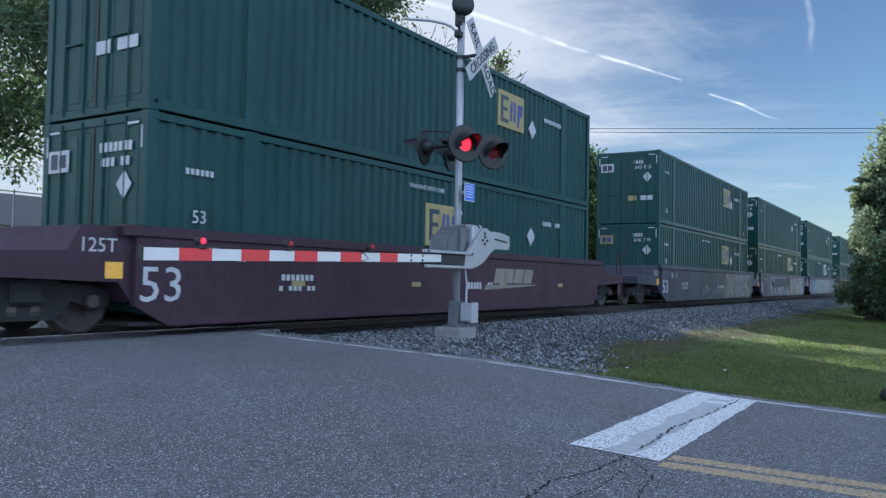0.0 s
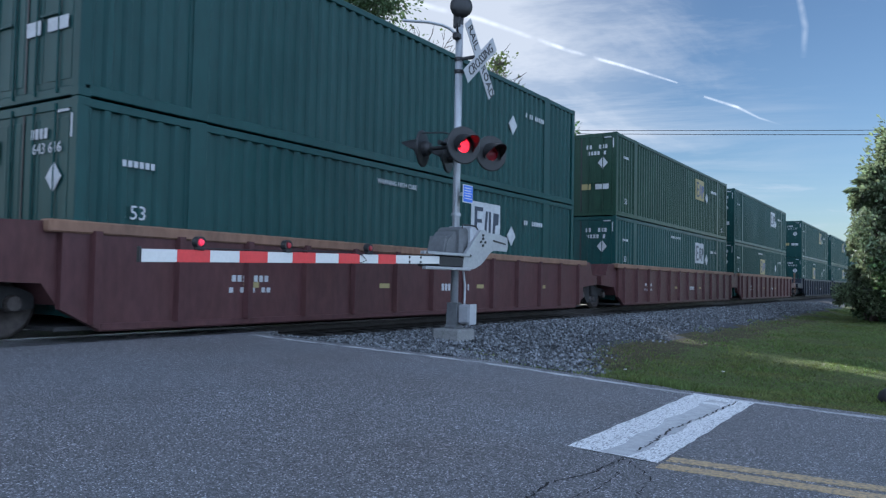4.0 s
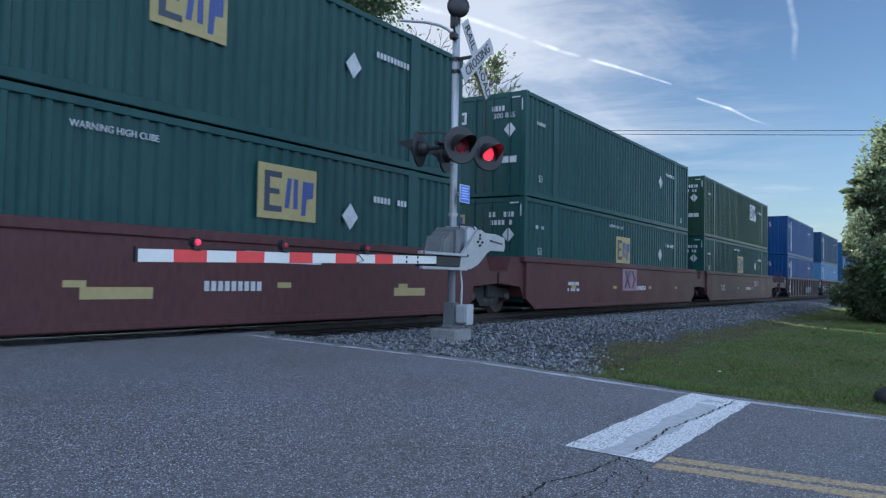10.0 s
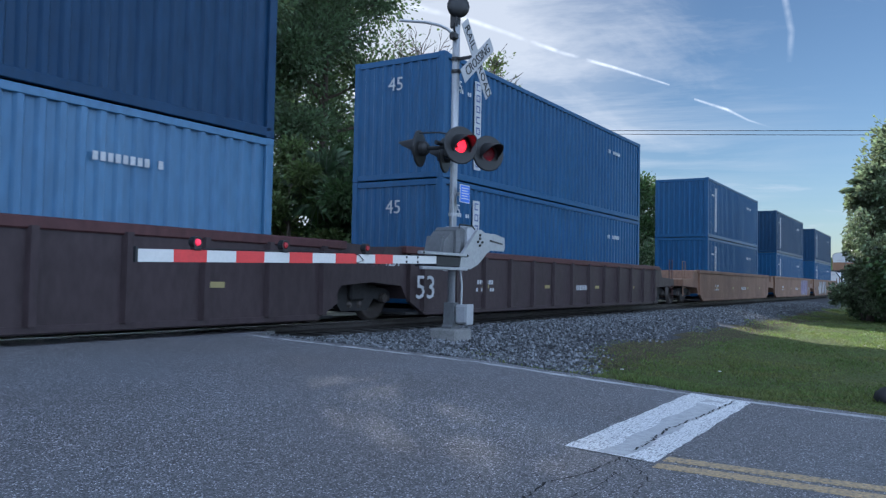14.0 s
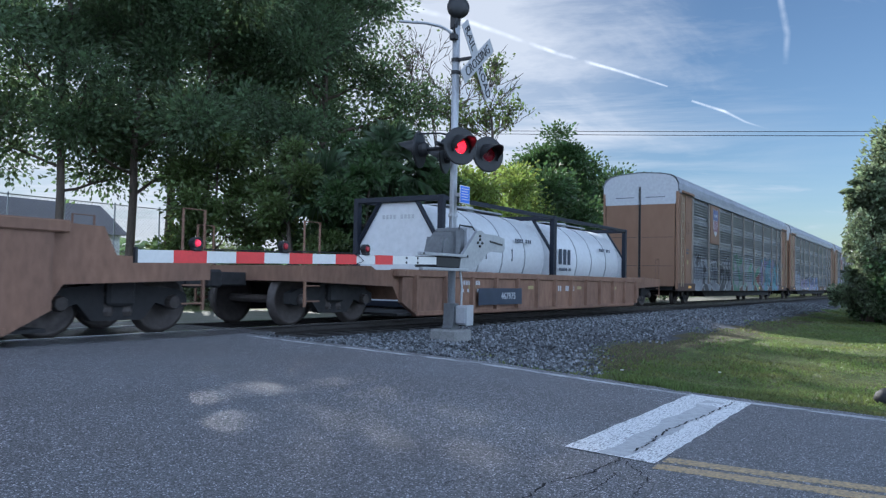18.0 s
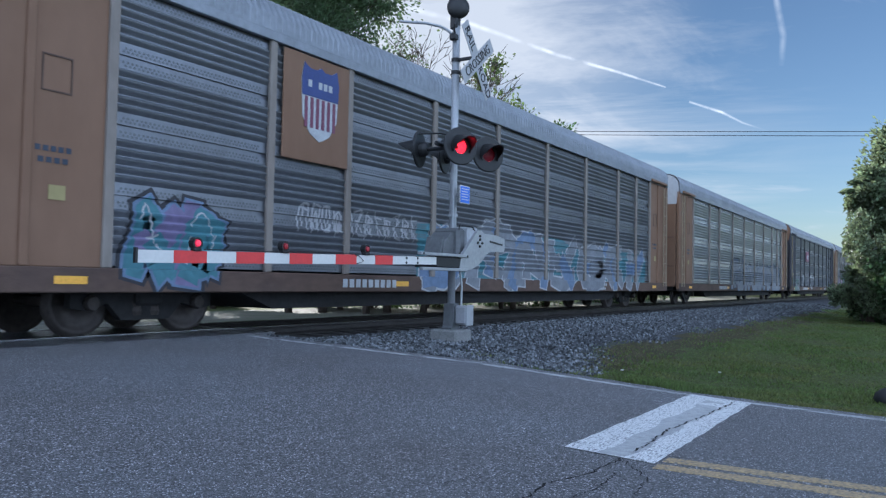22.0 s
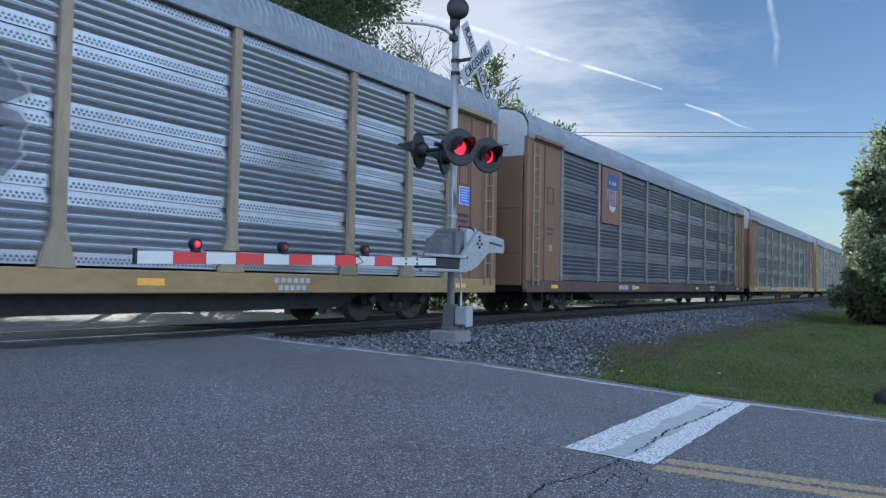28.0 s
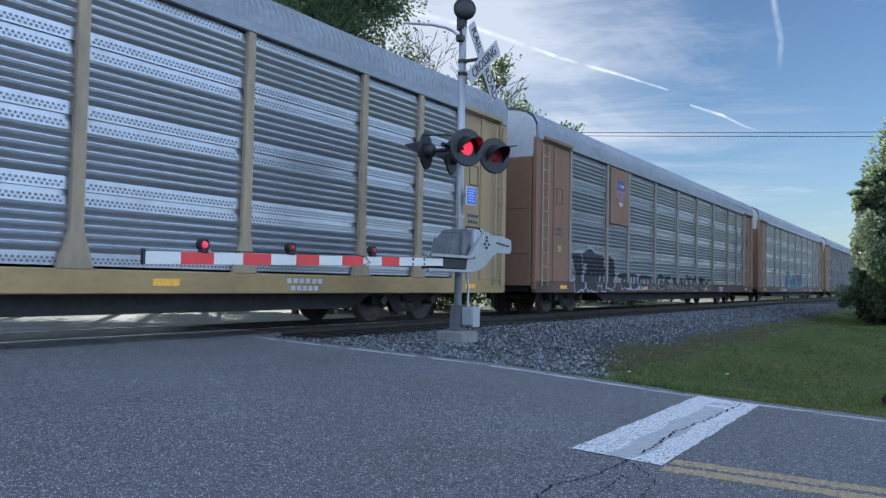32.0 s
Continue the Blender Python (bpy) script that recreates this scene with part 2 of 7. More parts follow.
MARK = surf("stencil_white", (.40, .41, .42), .55, grain=(30, .12), stain=(5, .45, (.2, .2, .21)), bump=(50, .03))
SIGN_BLACK = surf("sign_black", (.012, .012, .013), .5, grain=(20, .05), bump=(40, 0))
RED = surf("red_sheeting", (.55, .035, .035), .4, grain=(30, .08), stain=(5, .2, (.35, .03, .03)), bump=(50, .03))
BLUE_SIGN = surf("blue_sign", (.03, .14, .60), .35, grain=(30, .08), bump=(50, .02))
LENS_ON = surf("red_lens_lit", (.75, .03, .07), .35, grain=(10, .05), emit=.46, bump=(20, 0))
LENS_DIM = surf("red_lens_dim", (.25, .012, .02), .3, grain=(10, .05), emit=.06, bump=(20, 0))
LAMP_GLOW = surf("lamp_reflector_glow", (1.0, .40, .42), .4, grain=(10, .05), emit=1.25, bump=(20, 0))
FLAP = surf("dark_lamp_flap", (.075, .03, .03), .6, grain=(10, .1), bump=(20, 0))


def lens_glass():
    """Red glass that lets the lamp behind it show."""
    m = surf("red_lens_glass", (.34, .03, .05), .25, grain=(10, .05), bump=(20, 0))
    n, l = m.node_tree.nodes, m.node_tree.links
    tr, mx = n.new("ShaderNodeBsdfTransparent"), n.new("ShaderNodeMixShader")
    tr.inputs[0].default_value = (.95, .07, .13, 1)
    mx.inputs[0].default_value = .62
    l.new(n["Principled BSDF"].outputs[0], mx.inputs[1])
    l.new(tr.outputs[0], mx.inputs[2])
    l.new(mx.outputs[0], n["Material Output"].inputs["Surface"])
    return m


LENS_GLASS = lens_glass()
# train
GREEN = surf("container_green", (.0090, .046, .043), .38, grain=(9, .12), stain=(1.6, .4, (.007, .031, .030)), stretch=(1, 1, .25), bump=(40, .03), spec=.17)
GREEN_OLD = surf("container_green_faded", (.019, .046, .030), .34, grain=(9, .15), stain=(1.3, .5, (.012, .030, .022)), stretch=(1, 1, .25), bump=(40, .04), spec=.12)
PURPLE = surf("container_purple_blue", (.020, .034, .125), .34, grain=(9, .12), stain=(1.6, .3, (.018, .030, .10)), stretch=(1, 1, .25), bump=(40, .03), spec=.15)
NAVY = surf("container_navy_blue", (.0125, .039, .084), .36, grain=(9, .15), stain=(1.4, .4, (.008, .029, .07)), stretch=(1, 1, .25), bump=(40, .03), spec=.12)
ROYAL = surf("container_royal_blue", (.0065, .040, .125), .36, grain=(9, .12), stain=(1.4, .35, (.005, .031, .10)), stretch=(1, 1, .25), bump=(40, .03), spec=.15)
SKYBLUE = surf("container_faded_blue", (.045, .125, .225), .40, grain=(9, .15), stain=(1.4, .4, (.035, .09, .175)), stretch=(1, 1, .25), bump=(40, .05))
MIDBLUE = surf("container_mid_blue", (.014, .064, .145), .38, grain=(9, .15), stain=(1.4, .4, (.010, .050, .120)), stretch=(1, 1, .25), bump=(40, .04), spec=.15)
YELLOW = surf("yellow_decal", (.29, .24, .11), .5, grain=(12, .08), stain=(3, .2, None), bump=(40, .02), spec=.16)
DECAL_DARK = surf("dark_decal", (.02, .03, .05), .5, bump=(40, 0))
DECAL_BLUE = surf("blue_decal", (.03, .05, .17), .5, bump=(40, 0))
DECAL_RED = surf("red_decal", (.15, .04, .075), .5, bump=(40, 0))
ORANGE = surf("orange_reflector", (.75, .38, .05), .4, bump=(40, 0))
CAR_PURPLE = surf("well_car_brown_purple", (.043, .024, .034), .46, grain=(10, .2), stain=(1.2, .5, (.03, .018, .022)), stretch=(1, 1, .4), spec=.16)
CAR_GREY = surf("well_car_weathered_grey", (.046, .044, .060), .46, grain=(10, .2), stain=(1.0, .6, (.03, .028, .038)), stretch=(1, 1, .4), spec=.16)
CAR_MAROON = surf("well_car_maroon", (.062, .027, .028), .46, grain=(10, .2), stain=(1.2, .5, (.07, .03, .026)), stretch=(1, 1, .4), spec=.16)
CAR_DARK = surf("well_car_dark_blue_grey", (.013, .016, .024), .46, grain=(10, .2), stain=(1.2, .5, (.02, .024, .032)), stretch=(1, 1, .4), spec=.16)
CAR_RED = surf("well_car_red_brown", (.064, .026, .026), .46, grain=(10, .2), stain=(1.0, .5, (.05, .024, .024)), stretch=(1, 1, .4), spec=.16)
CAR_BROWN = surf("well_car_dark_brown", (.042, .030, .032), .46, grain=(10, .2), stain=(1.2, .5, (.035, .026, .026)), stretch=(1, 1, .4), spec=.16)
CAR_TAN = surf("well_car_tan", (.185, .105, .070), .62, grain=(10, .2), stain=(1.0, .55, (.10, .065, .05)), stretch=(1, 1, .4), spec=.16)
CAR_YELLOW = surf("weathered_yellow_paint", (.28, .205, .115), .6, grain=(5, .05), stain=(1.2, .4, (.22, .15, .085)), stretch=(1, 1, .4), spec=.16)
POST = surf("weathered_post_paint", (.19, .165, .142), .6, grain=(10, .15), stain=(2, .5, (.15, .115, .095)), stretch=(1, 1, .3))
RACK_TAN = surf("rack_tan_brown", (.185, .108, .069), .6, grain=(5, .05), stain=(1.6, .35, (.145, .08, .05)), stretch=(1, 1, .5), bump=(30, .04), spec=.16)
SILL = surf("dark_side_sill", (.105, .068, .052), .7, grain=(10, .15), stain=(1.4, .6, (.04, .032, .032)), stretch=(.5, 1, 1), spec=.16)
SILL_YELLOW = surf("yellow_side_sill", (.30, .21, .10), .65, grain=(10, .1), stain=(1.4, .5, (.16, .11, .06)), stretch=(.5, 1, 1), spec=.16)
POST_TAN = surf("weathered_tan_post", (.27, .21, .135), .6, grain=(10, .15), stain=(2, .5, (.15, .12, .09)), stretch=(1, 1, .3))
RACK_BLACK = surf("rack_charcoal", (.045, .045, .055), .65, grain=(10, .15), stain=(1.2, .5, (.03, .03, .035)), stretch=(1, 1, .3), spec=.16)
PANEL = surf("galvanised_panel", (.36, .38, .41), .34, .8, grain=(9, .08), stain=(.8, .45, (.29, .30, .31)), stretch=(1, 1, 1), bump=(25, .08))
PANEL_OLD = surf("galvanised_panel_dull", (.165, .175, .195), .42, .65, grain=(9, .1), stain=(.8, .55, (.115, .113, .115)), stretch=(1, 1, 1), bump=(25, .08))
ROOF_MET = surf("rack_roof_metal", (.225, .24, .265), .5, .4, grain=(9, .12), stain=(1.2, .3, None), bump=(30, .05))
RACK_WHITE = surf("rack_end_white", (.36, .37, .385), .55, grain=(9, .1), stain=(1.5, .35, (.4, .4, .4)), bump=(30, .04))
HOLE_SHADE = surf("punched_hole_shadow", (.10, .105, .112), .8, bump=(40, 0))
UNDER = surf("underframe_grime", (.018, .017, .017), .85, grain=(12, .3))
WHEEL = surf("wheel_steel", (.06, .05, .045), .6, .4, grain=(12, .3))
TANK = surf("tank_white", (.46, .47, .48), .45, grain=(9, .08), stain=(1.6, .35, (.42, .42, .42)), bump=(40, .04))
GRAF = [surf("spray_paint_" + nm, c, .6, grain=(9, .15), stain=(2.2, .45, None), bump=(40, .02)) for nm, c in
        (("silver", (.17, .18, .20)), ("teal", (.055, .16, .19)), ("violet", (.15, .125, .22)), ("green", (.06, .16, .10)),
         ("pink", (.23, .13, .16)), ("pale_blue", (.12, .17, .26)), ("cream", (.36, .36, .37)), ("black", (.022, .022, .027)), ("red", (.17, .05, .05)),
         ("dusty_tan", (.17, .135, .105)), ("pale_green", (.17, .205, .175)))]
# plants
BARK = surf("bark", (.085, .065, .05), .95, grain=(12, .35), stain=(3, .5, (.04, .03, .025)), stretch=(3, 3, .6), bump=(18, 1.0))
PINE_LEAF = leafy("pine_needles", (.060, .092, .042), .45, .48)
OLIVE_LEAF = leafy("olive_leaves", (.07, .10, .03), .45, .4)
OAK_LEAF = leafy("oak_leaves", (.038, .070, .022), .4, .35)
YELLOW_LEAF = leafy("yellow_green_leaves", (.13, .17, .035), .4, .45)
PALM_LEAF = leafy("palm_fronds", (.042, .070, .030), .35, .25)
SHRUB_LEAF = leafy("shrub_leaves", (.115, .145, .078), .7, .34)
HOUSE_WALL = surf("white_siding", (.62, .62, .60), .7, stain=(1, .2, None))
HOUSE_ROOF = surf("grey_shingles", (.14, .13, .13), .85)
FENCE_WIRE = surf("chain_link", (.30, .31, .31), .5, .5)


# ---- mesh tools ----
class Geo:
    """Collects vertices and faces for one mesh."""

    def __init__(self):
        self.v, self.f = [], []

    def add(self, vs, fs):
        k = len(self.v)
        self.v += [tuple(p) for p in vs]
        self.f += [tuple(i + k for i in f) for f in fs]
        return self

    def box(self, x0, x1, y0, y1, z0, z1, b=0.0):
        if b <= 0:
            return self.add([(x, y, z) for x in (x0, x1) for y in (y0, y1) for z in (z0, z1)],
                            [(0, 1, 3, 2), (4, 6, 7, 5), (0, 4, 5, 1), (2, 3, 7, 6), (0, 2, 6, 4), (1, 5, 7, 3)])
        b = min(b, (x1 - x0) * .45, (y1 - y0) * .45, (z1 - z0) * .45)
        c, h = ((x0 + x1) / 2, (y0 + y1) / 2, (z0 + z1) / 2), ((x1 - x0) / 2, (y1 - y0) / 2, (z1 - z0) / 2)
        idx, vs, fs = {}, [], []
        for sx in (-1, 1):
            for sy in (-1, 1):
                for sz in (-1, 1):
                    for a in range(3):
                        s = (sx, sy, sz)
                        idx[s, a] = len(vs)
                        vs.append(tuple(c[i] + s[i] * (h[i] - (0 if i == a else b)) for i in range(3)))
        for a in range(3):
            u, w = (a + 1) % 3, (a + 2) % 3
            for s in (-1, 1):
                q = []
                for su, sw in ((-1, -1), (1, -1), (1, 1), (-1, 1)):
                    t = [0, 0, 0]
                    t[a], t[u], t[w] = s, su, sw
                    q.append(idx[tuple(t), a])
                fs.append(tuple(q if s > 0 else q[::-1]))
            for su in (-1, 1):
                for sw in (-1, 1):
                    t0, t1 = [0, 0, 0], [0, 0, 0]
                    t0[a], t1[a] = -1, 1
                    t0[u] = t1[u] = su
                    t0[w] = t1[w] = sw
                    q = [idx[tuple(t0), u], idx[tuple(t1), u], idx[tuple(t1), w], idx[tuple(t0), w]]
                    fs.append(tuple(q if su * sw > 0 else q[::-1]))
        for sx in (-1, 1):
            for sy in (-1, 1):
                for sz in (-1, 1):
                    q = [idx[(sx, sy, sz), a] for a in range(3)]
                    fs.append(tuple(q if sx * sy * sz > 0 else q[::-1]))
        return self.add(vs, fs)

    def prism(self, prof, axis, a0, a1):
        """A closed outline in the two other axes, extruded along an axis."""
        n, vs = len(prof), []
        for a in (a0, a1):
            for p, q in prof:
                vs.append({"x": (a, p, q), "y": (p, a, q), "z": (p, q, a)}[axis])
        fs = [(i, (i + 1) % n, n + (i + 1) % n, n + i) for i in range(n)]
        return self.add(vs, fs + [tuple(range(n))[::-1], tuple(range(n, 2 * n))])

    def tube(self, path, rad, seg=8, cap=True):
        rads = rad if isinstance(rad, (list, tuple)) else [rad] * len(path)
        pts, vs, fs = [Vector(p) for p in path], [], []
        for i, p in enumerate(pts):
            d = (pts[min(i + 1, len(pts) - 1)] - pts[max(i - 1, 0)]).normalized()
            side = d.orthogonal().normalized() if abs(d.z) < .9 else d.cross(Vector((0, 1, 0))).normalized()
            if abs(d.z) < .9:
                side = d.cross(Vector((0, 0, 1))).normalized()
            up = side.cross(d)
            for k in range(seg):
                a = 2 * math.pi * k / seg
                vs.append(p + (side * math.cos(a) + up * math.sin(a)) * rads[i])
        for i in range(len(pts) - 1):
            for k in range(seg):
                k2 = (k + 1) % seg
                fs.append((i * seg + k, i * seg + k2, (i + 1) * seg + k2, (i + 1) * seg + k))
        if cap:
            fs += [tuple(range(seg))[::-1], tuple(range((len(pts) - 1) * seg, len(pts) * seg))]
        return self.add(vs, fs)

    def lathe(self, prof, axis="z", seg=24, at=(0, 0, 0)):
        """A profile of (radius, height) turned round an axis."""
        vs, fs, n = [], [], len(prof)
        for k in range(seg):
            c, s = math.cos(2 * math.pi * k / seg), math.sin(2 * math.pi * k / seg)
            for r, h in prof:
                p = {"z": (r * c, r * s, h), "y": (r * c, h, r * s), "x": (h, r * c, r * s)}[axis]
                vs.append((p[0] + at[0], p[1] + at[1], p[2] + at[2]))
        for k in range(seg):
            k2 = (k + 1) % seg
            for i in range(n - 1):
                fs.append((k * n + i, k2 * n + i, k2 * n + i + 1, k * n + i + 1))
        return self.add(vs, fs)

    def moved(self, m):
        self.v = [tuple(m @ Vector(p)) for p in self.v]
        return self

    def mesh(self, name, mat, smooth=False):
        me = bpy.data.meshes.new(name)
        me.from_pydata(self.v, [], self.f)
        b = bmesh.new()
        b.from_mesh(me)
        bmesh.ops.recalc_face_normals(b, faces=b.faces)
        b.to_mesh(me)
        b.free()
        me.materials.append(mat)
        if smooth:
            me.polygons.foreach_set("use_smooth", [True] * len(me.polygons))
        return me


MESHES = {}


def shared(key, build, mat, smooth=False):
    """A mesh built once for all parts that look alike."""
    k = (key, mat.name)
    if k not in MESHES:
        MESHES[k] = build().mesh(key if isinstance(key, str) else key[0], mat, smooth)
    return MESHES[k]


def thing(name, label, category, group="", at=(0, 0, 0), kind=""):
    ob = new(name)
    ob.empty_display_size = .3
    ob.location = at
    return tagged(ob, label, category, group, kind)


def part(name, geo, mat, parent, label="", at=None, smooth=False):
    """One mesh object under a thing or a part; geo is a Geo or a ready mesh."""
    ob = new(name, geo.mesh(name, mat, smooth) if isinstance(geo, Geo) else geo)
    ob.parent = parent
    if at is not None:
        if isinstance(at, Matrix):
            ob.matrix_local = at
        else:
            ob.location = at
    if label:
        ob["label"] = label
    if name.endswith("_bars") or name.startswith("graffiti") or name in ("number_mark", "stencil_mark", "name_mark", "shield_bar", "perforated_band"):
        ob["kind"] = "stuff"
    return ob


def solid(name, geo, mat, label, category, kind="", group="", smooth=False):
    ob = new(name, geo.mesh(name, mat, smooth))
    return tagged(ob, label, category, group, kind)


TEXTS = {}


def lettering(text, height, mat, wide=1.0, thick=.004):
    """The mesh of a line of text, centred, in the plane x-y, with Blender's own font."""
    k = (text, height, mat.name, wide)
    if k not in TEXTS:
        c = bpy.data.curves.new("lettering", "FONT")
        c.body, c.size, c.extrude, c.align_x, c.align_y, c.resolution_u = text, height * 1.4, thick, "CENTER", "CENTER", 2
        o = bpy.data.objects.new("lettering", c)
        me = bpy.data.meshes.new_from_object(o)
        me.transform(Matrix.Diagonal((wide, 1, 1, 1)))
        me.materials.clear()
        me.materials.append(mat)
        bpy.data.objects.remove(o)
        TEXTS[k] = me
    return TEXTS[k]


SIDE = Euler((radians(90), 0, 0)).to_matrix().to_4x4()          # reads from the near side
FRONT = Matrix(((0, 0, -1, 0), (-1, 0, 0, 0), (0, 1, 0, 0), (0, 0, 0, 1)))  # reads from the leading end


def on_side(x, y, z):
    return Matrix.Translation((x, y, z)) @ SIDE


def on_front(x, y, z):
    return Matrix.Translation((x, y, z)) @ FRONT


def bars(n, w, h, seed, y=0.0):
    """A line of unreadable writing as plain bars, centred, in the plane x-y."""
    r, g, x = random.Random(seed), Geo(), -w / 2
    step = w / n
    for i in range(n):
        if r.random() < .12 and 0 < i < n - 1:
            continue
        g.box(x + i * step, x + i * step + step * .68, y - h / 2, y + h / 2, 0, .004)
    return g


MOVING = []


def train_piece(ob, u):
    """Sets a thing on the train at u metres behind the train's mark, and notes it for its run."""
    ob.location = (u, TRACK_Y, 0)
    MOVING.append((ob, u))


# ---- ground, road, track ----
def lerp(x, xs, ys):
    return float(np.interp(x, xs, ys))


def road_z(y, x=0.0):
    fall = .034 * max(0.0, 2.25 - max(y, -8)) * max(0.0, x - 5.3) / 3.2
    return -fall + lerp(y, (-40, 2.25, 4.9, 8.9, 9.8, 12.4, 18, 30), (-.43, -.41, -.255, -.135, -.115, -.115, -.3, -.45))


def bed_z(y):
    d = abs(y - TRACK_Y)
    if y < TRACK_Y:
        return lerp(d, (0, 1.6, 2.0, 3.2, 4.0, 4.6, 5.2, 6.2, 7.5, 12), (-.31, -.31, -.31, -.26, -.29, -.42, -.54, -.63, -.68, -.70))
    return lerp(d, (0, 1.6, 2.0, 3.2, 6.2, 30), (-.31, -.31, -.34, -.5, -.5, -.45))


def ground_z(x, y):
    k = min(max((x - 8.85) / lerp(y, (4.8, 7.5), (3.4, .9)), 0), 1) if x > 0 else min(max((-7.0 - x) / 1.0, 0), 1)
    k = k * k * (3 - 2 * k)
    return road_z(y, min(x, 9.5)) * (1 - k) + bed_z(y) * k - .03 * (1 - k) + (.035 * noise.noise((x * .6, y * .6, 0)) if k > .5 and y < 5.5 else 0)


def make_ground():
    xs = [-2500, -900, -300, -100, -40, -20, -9, -8, -7.5, -7, -4, 0, 4, 8] + [8.6 + .22 * i for i in range(30)] + \
         [15.5 + .7 * i for i in range(60)] + [60, 75, 100, 150, 300, 800, 2500]
    ys = [-2500, -800, -250, -80, -30, -12, -6] + [-3 + .3 * i for i in range(70)] + [19, 22, 26, 30, 40, 60, 100, 200, 500, 1200, 2500]
    vs = [(x, y, ground_z(x, y)) for x in xs for y in ys]
    n, fs = len(ys), []
    for i in range(len(xs) - 1):
        for j in range(n - 1):
            fs.append((i * n + j, (i + 1) * n + j, (i + 1) * n + j + 1, i * n + j + 1))
    me = bpy.data.meshes.new("ground")
    me.from_pydata(vs, [], fs)
    me.materials.append(TURF)
    me.materials.append(GRAVEL)
    me.materials.append(SOIL)
    me.materials.append(SAND)
    me.materials.append(BED_SHADE)
    r = random.Random(4)
    for p in me.polygons:
        x, y = p.center[:2]
        edge = lerp(x, (9, 13), (4.75, 5.6)) + .35 * noise.noise((x * .5, 3, 1)) + .15 * noise.noise((x * 2, 5, 1))
        if 8.6 < y < 13.0 and x > 9:
            p.material_index = 4
        elif edge < y < 13.6:
            p.material_index = 1
        elif 13.6 <= y < 21 and -60 < x < 90:
            p.material_index = 3
        elif edge - 1.15 - .5 * noise.noise((x * .8, y, 7)) < y <= edge and 9 < x < 48:
            p.material_index = 2
        p.use_smooth = True
    ob = new("ground", me)
    tagged(ob, "green turf verge with a grey ballast bed", "ground", kind="structure")


def strip(x0, x1, ys, dz, name, mat, label, cat, zfun=None, wob=0.0, seed=0):
    """A thin sheet that follows the road's profile."""
    g, r = Geo(), random.Random(seed)
    xs = [x0] + [x for x in (5.3, 7.0) if x0 + .3 < x < x1 - .3] + [x1]
    m, vs, fs = len(xs), [], []
    for y in ys:
        a, b = r.uniform(-wob, wob), r.uniform(-wob, wob)
        row = [x0 + a] + xs[1:-1] + [x1 + b]
        vs += [(x, y, road_z(y, x) + dz) for x in row]
    k, n = len(vs), len(ys)
    vs += [(x, y, z - .05) for x, y, z in vs]
    for i in range(n - 1):
        for c in range(m - 1):
            a = i * m + c
            fs += [(a, a + 1, a + m + 1, a + m), (k + a, k + a + m, k + a + m + 1, k + a + 1)]
        a, b = i * m, i * m + m - 1
        fs += [(a, a + m, k + a + m, k + a), (b, k + b, k + b + m, b + m)]
    for c in range(m - 1):
        fs += [(c, k + c, k + c + 1, c + 1), ((n - 1) * m + c, (n - 1) * m + c + 1, k + (n - 1) * m + c + 1, k + (n - 1) * m + c)]
    g.add(vs, fs)
    return solid(name, g, mat, label, cat, kind="structure")


def steps(a, b, d):
    n = max(1, round((b - a) / d))
    return [a + (b - a) * i / n for i in range(n + 1)]


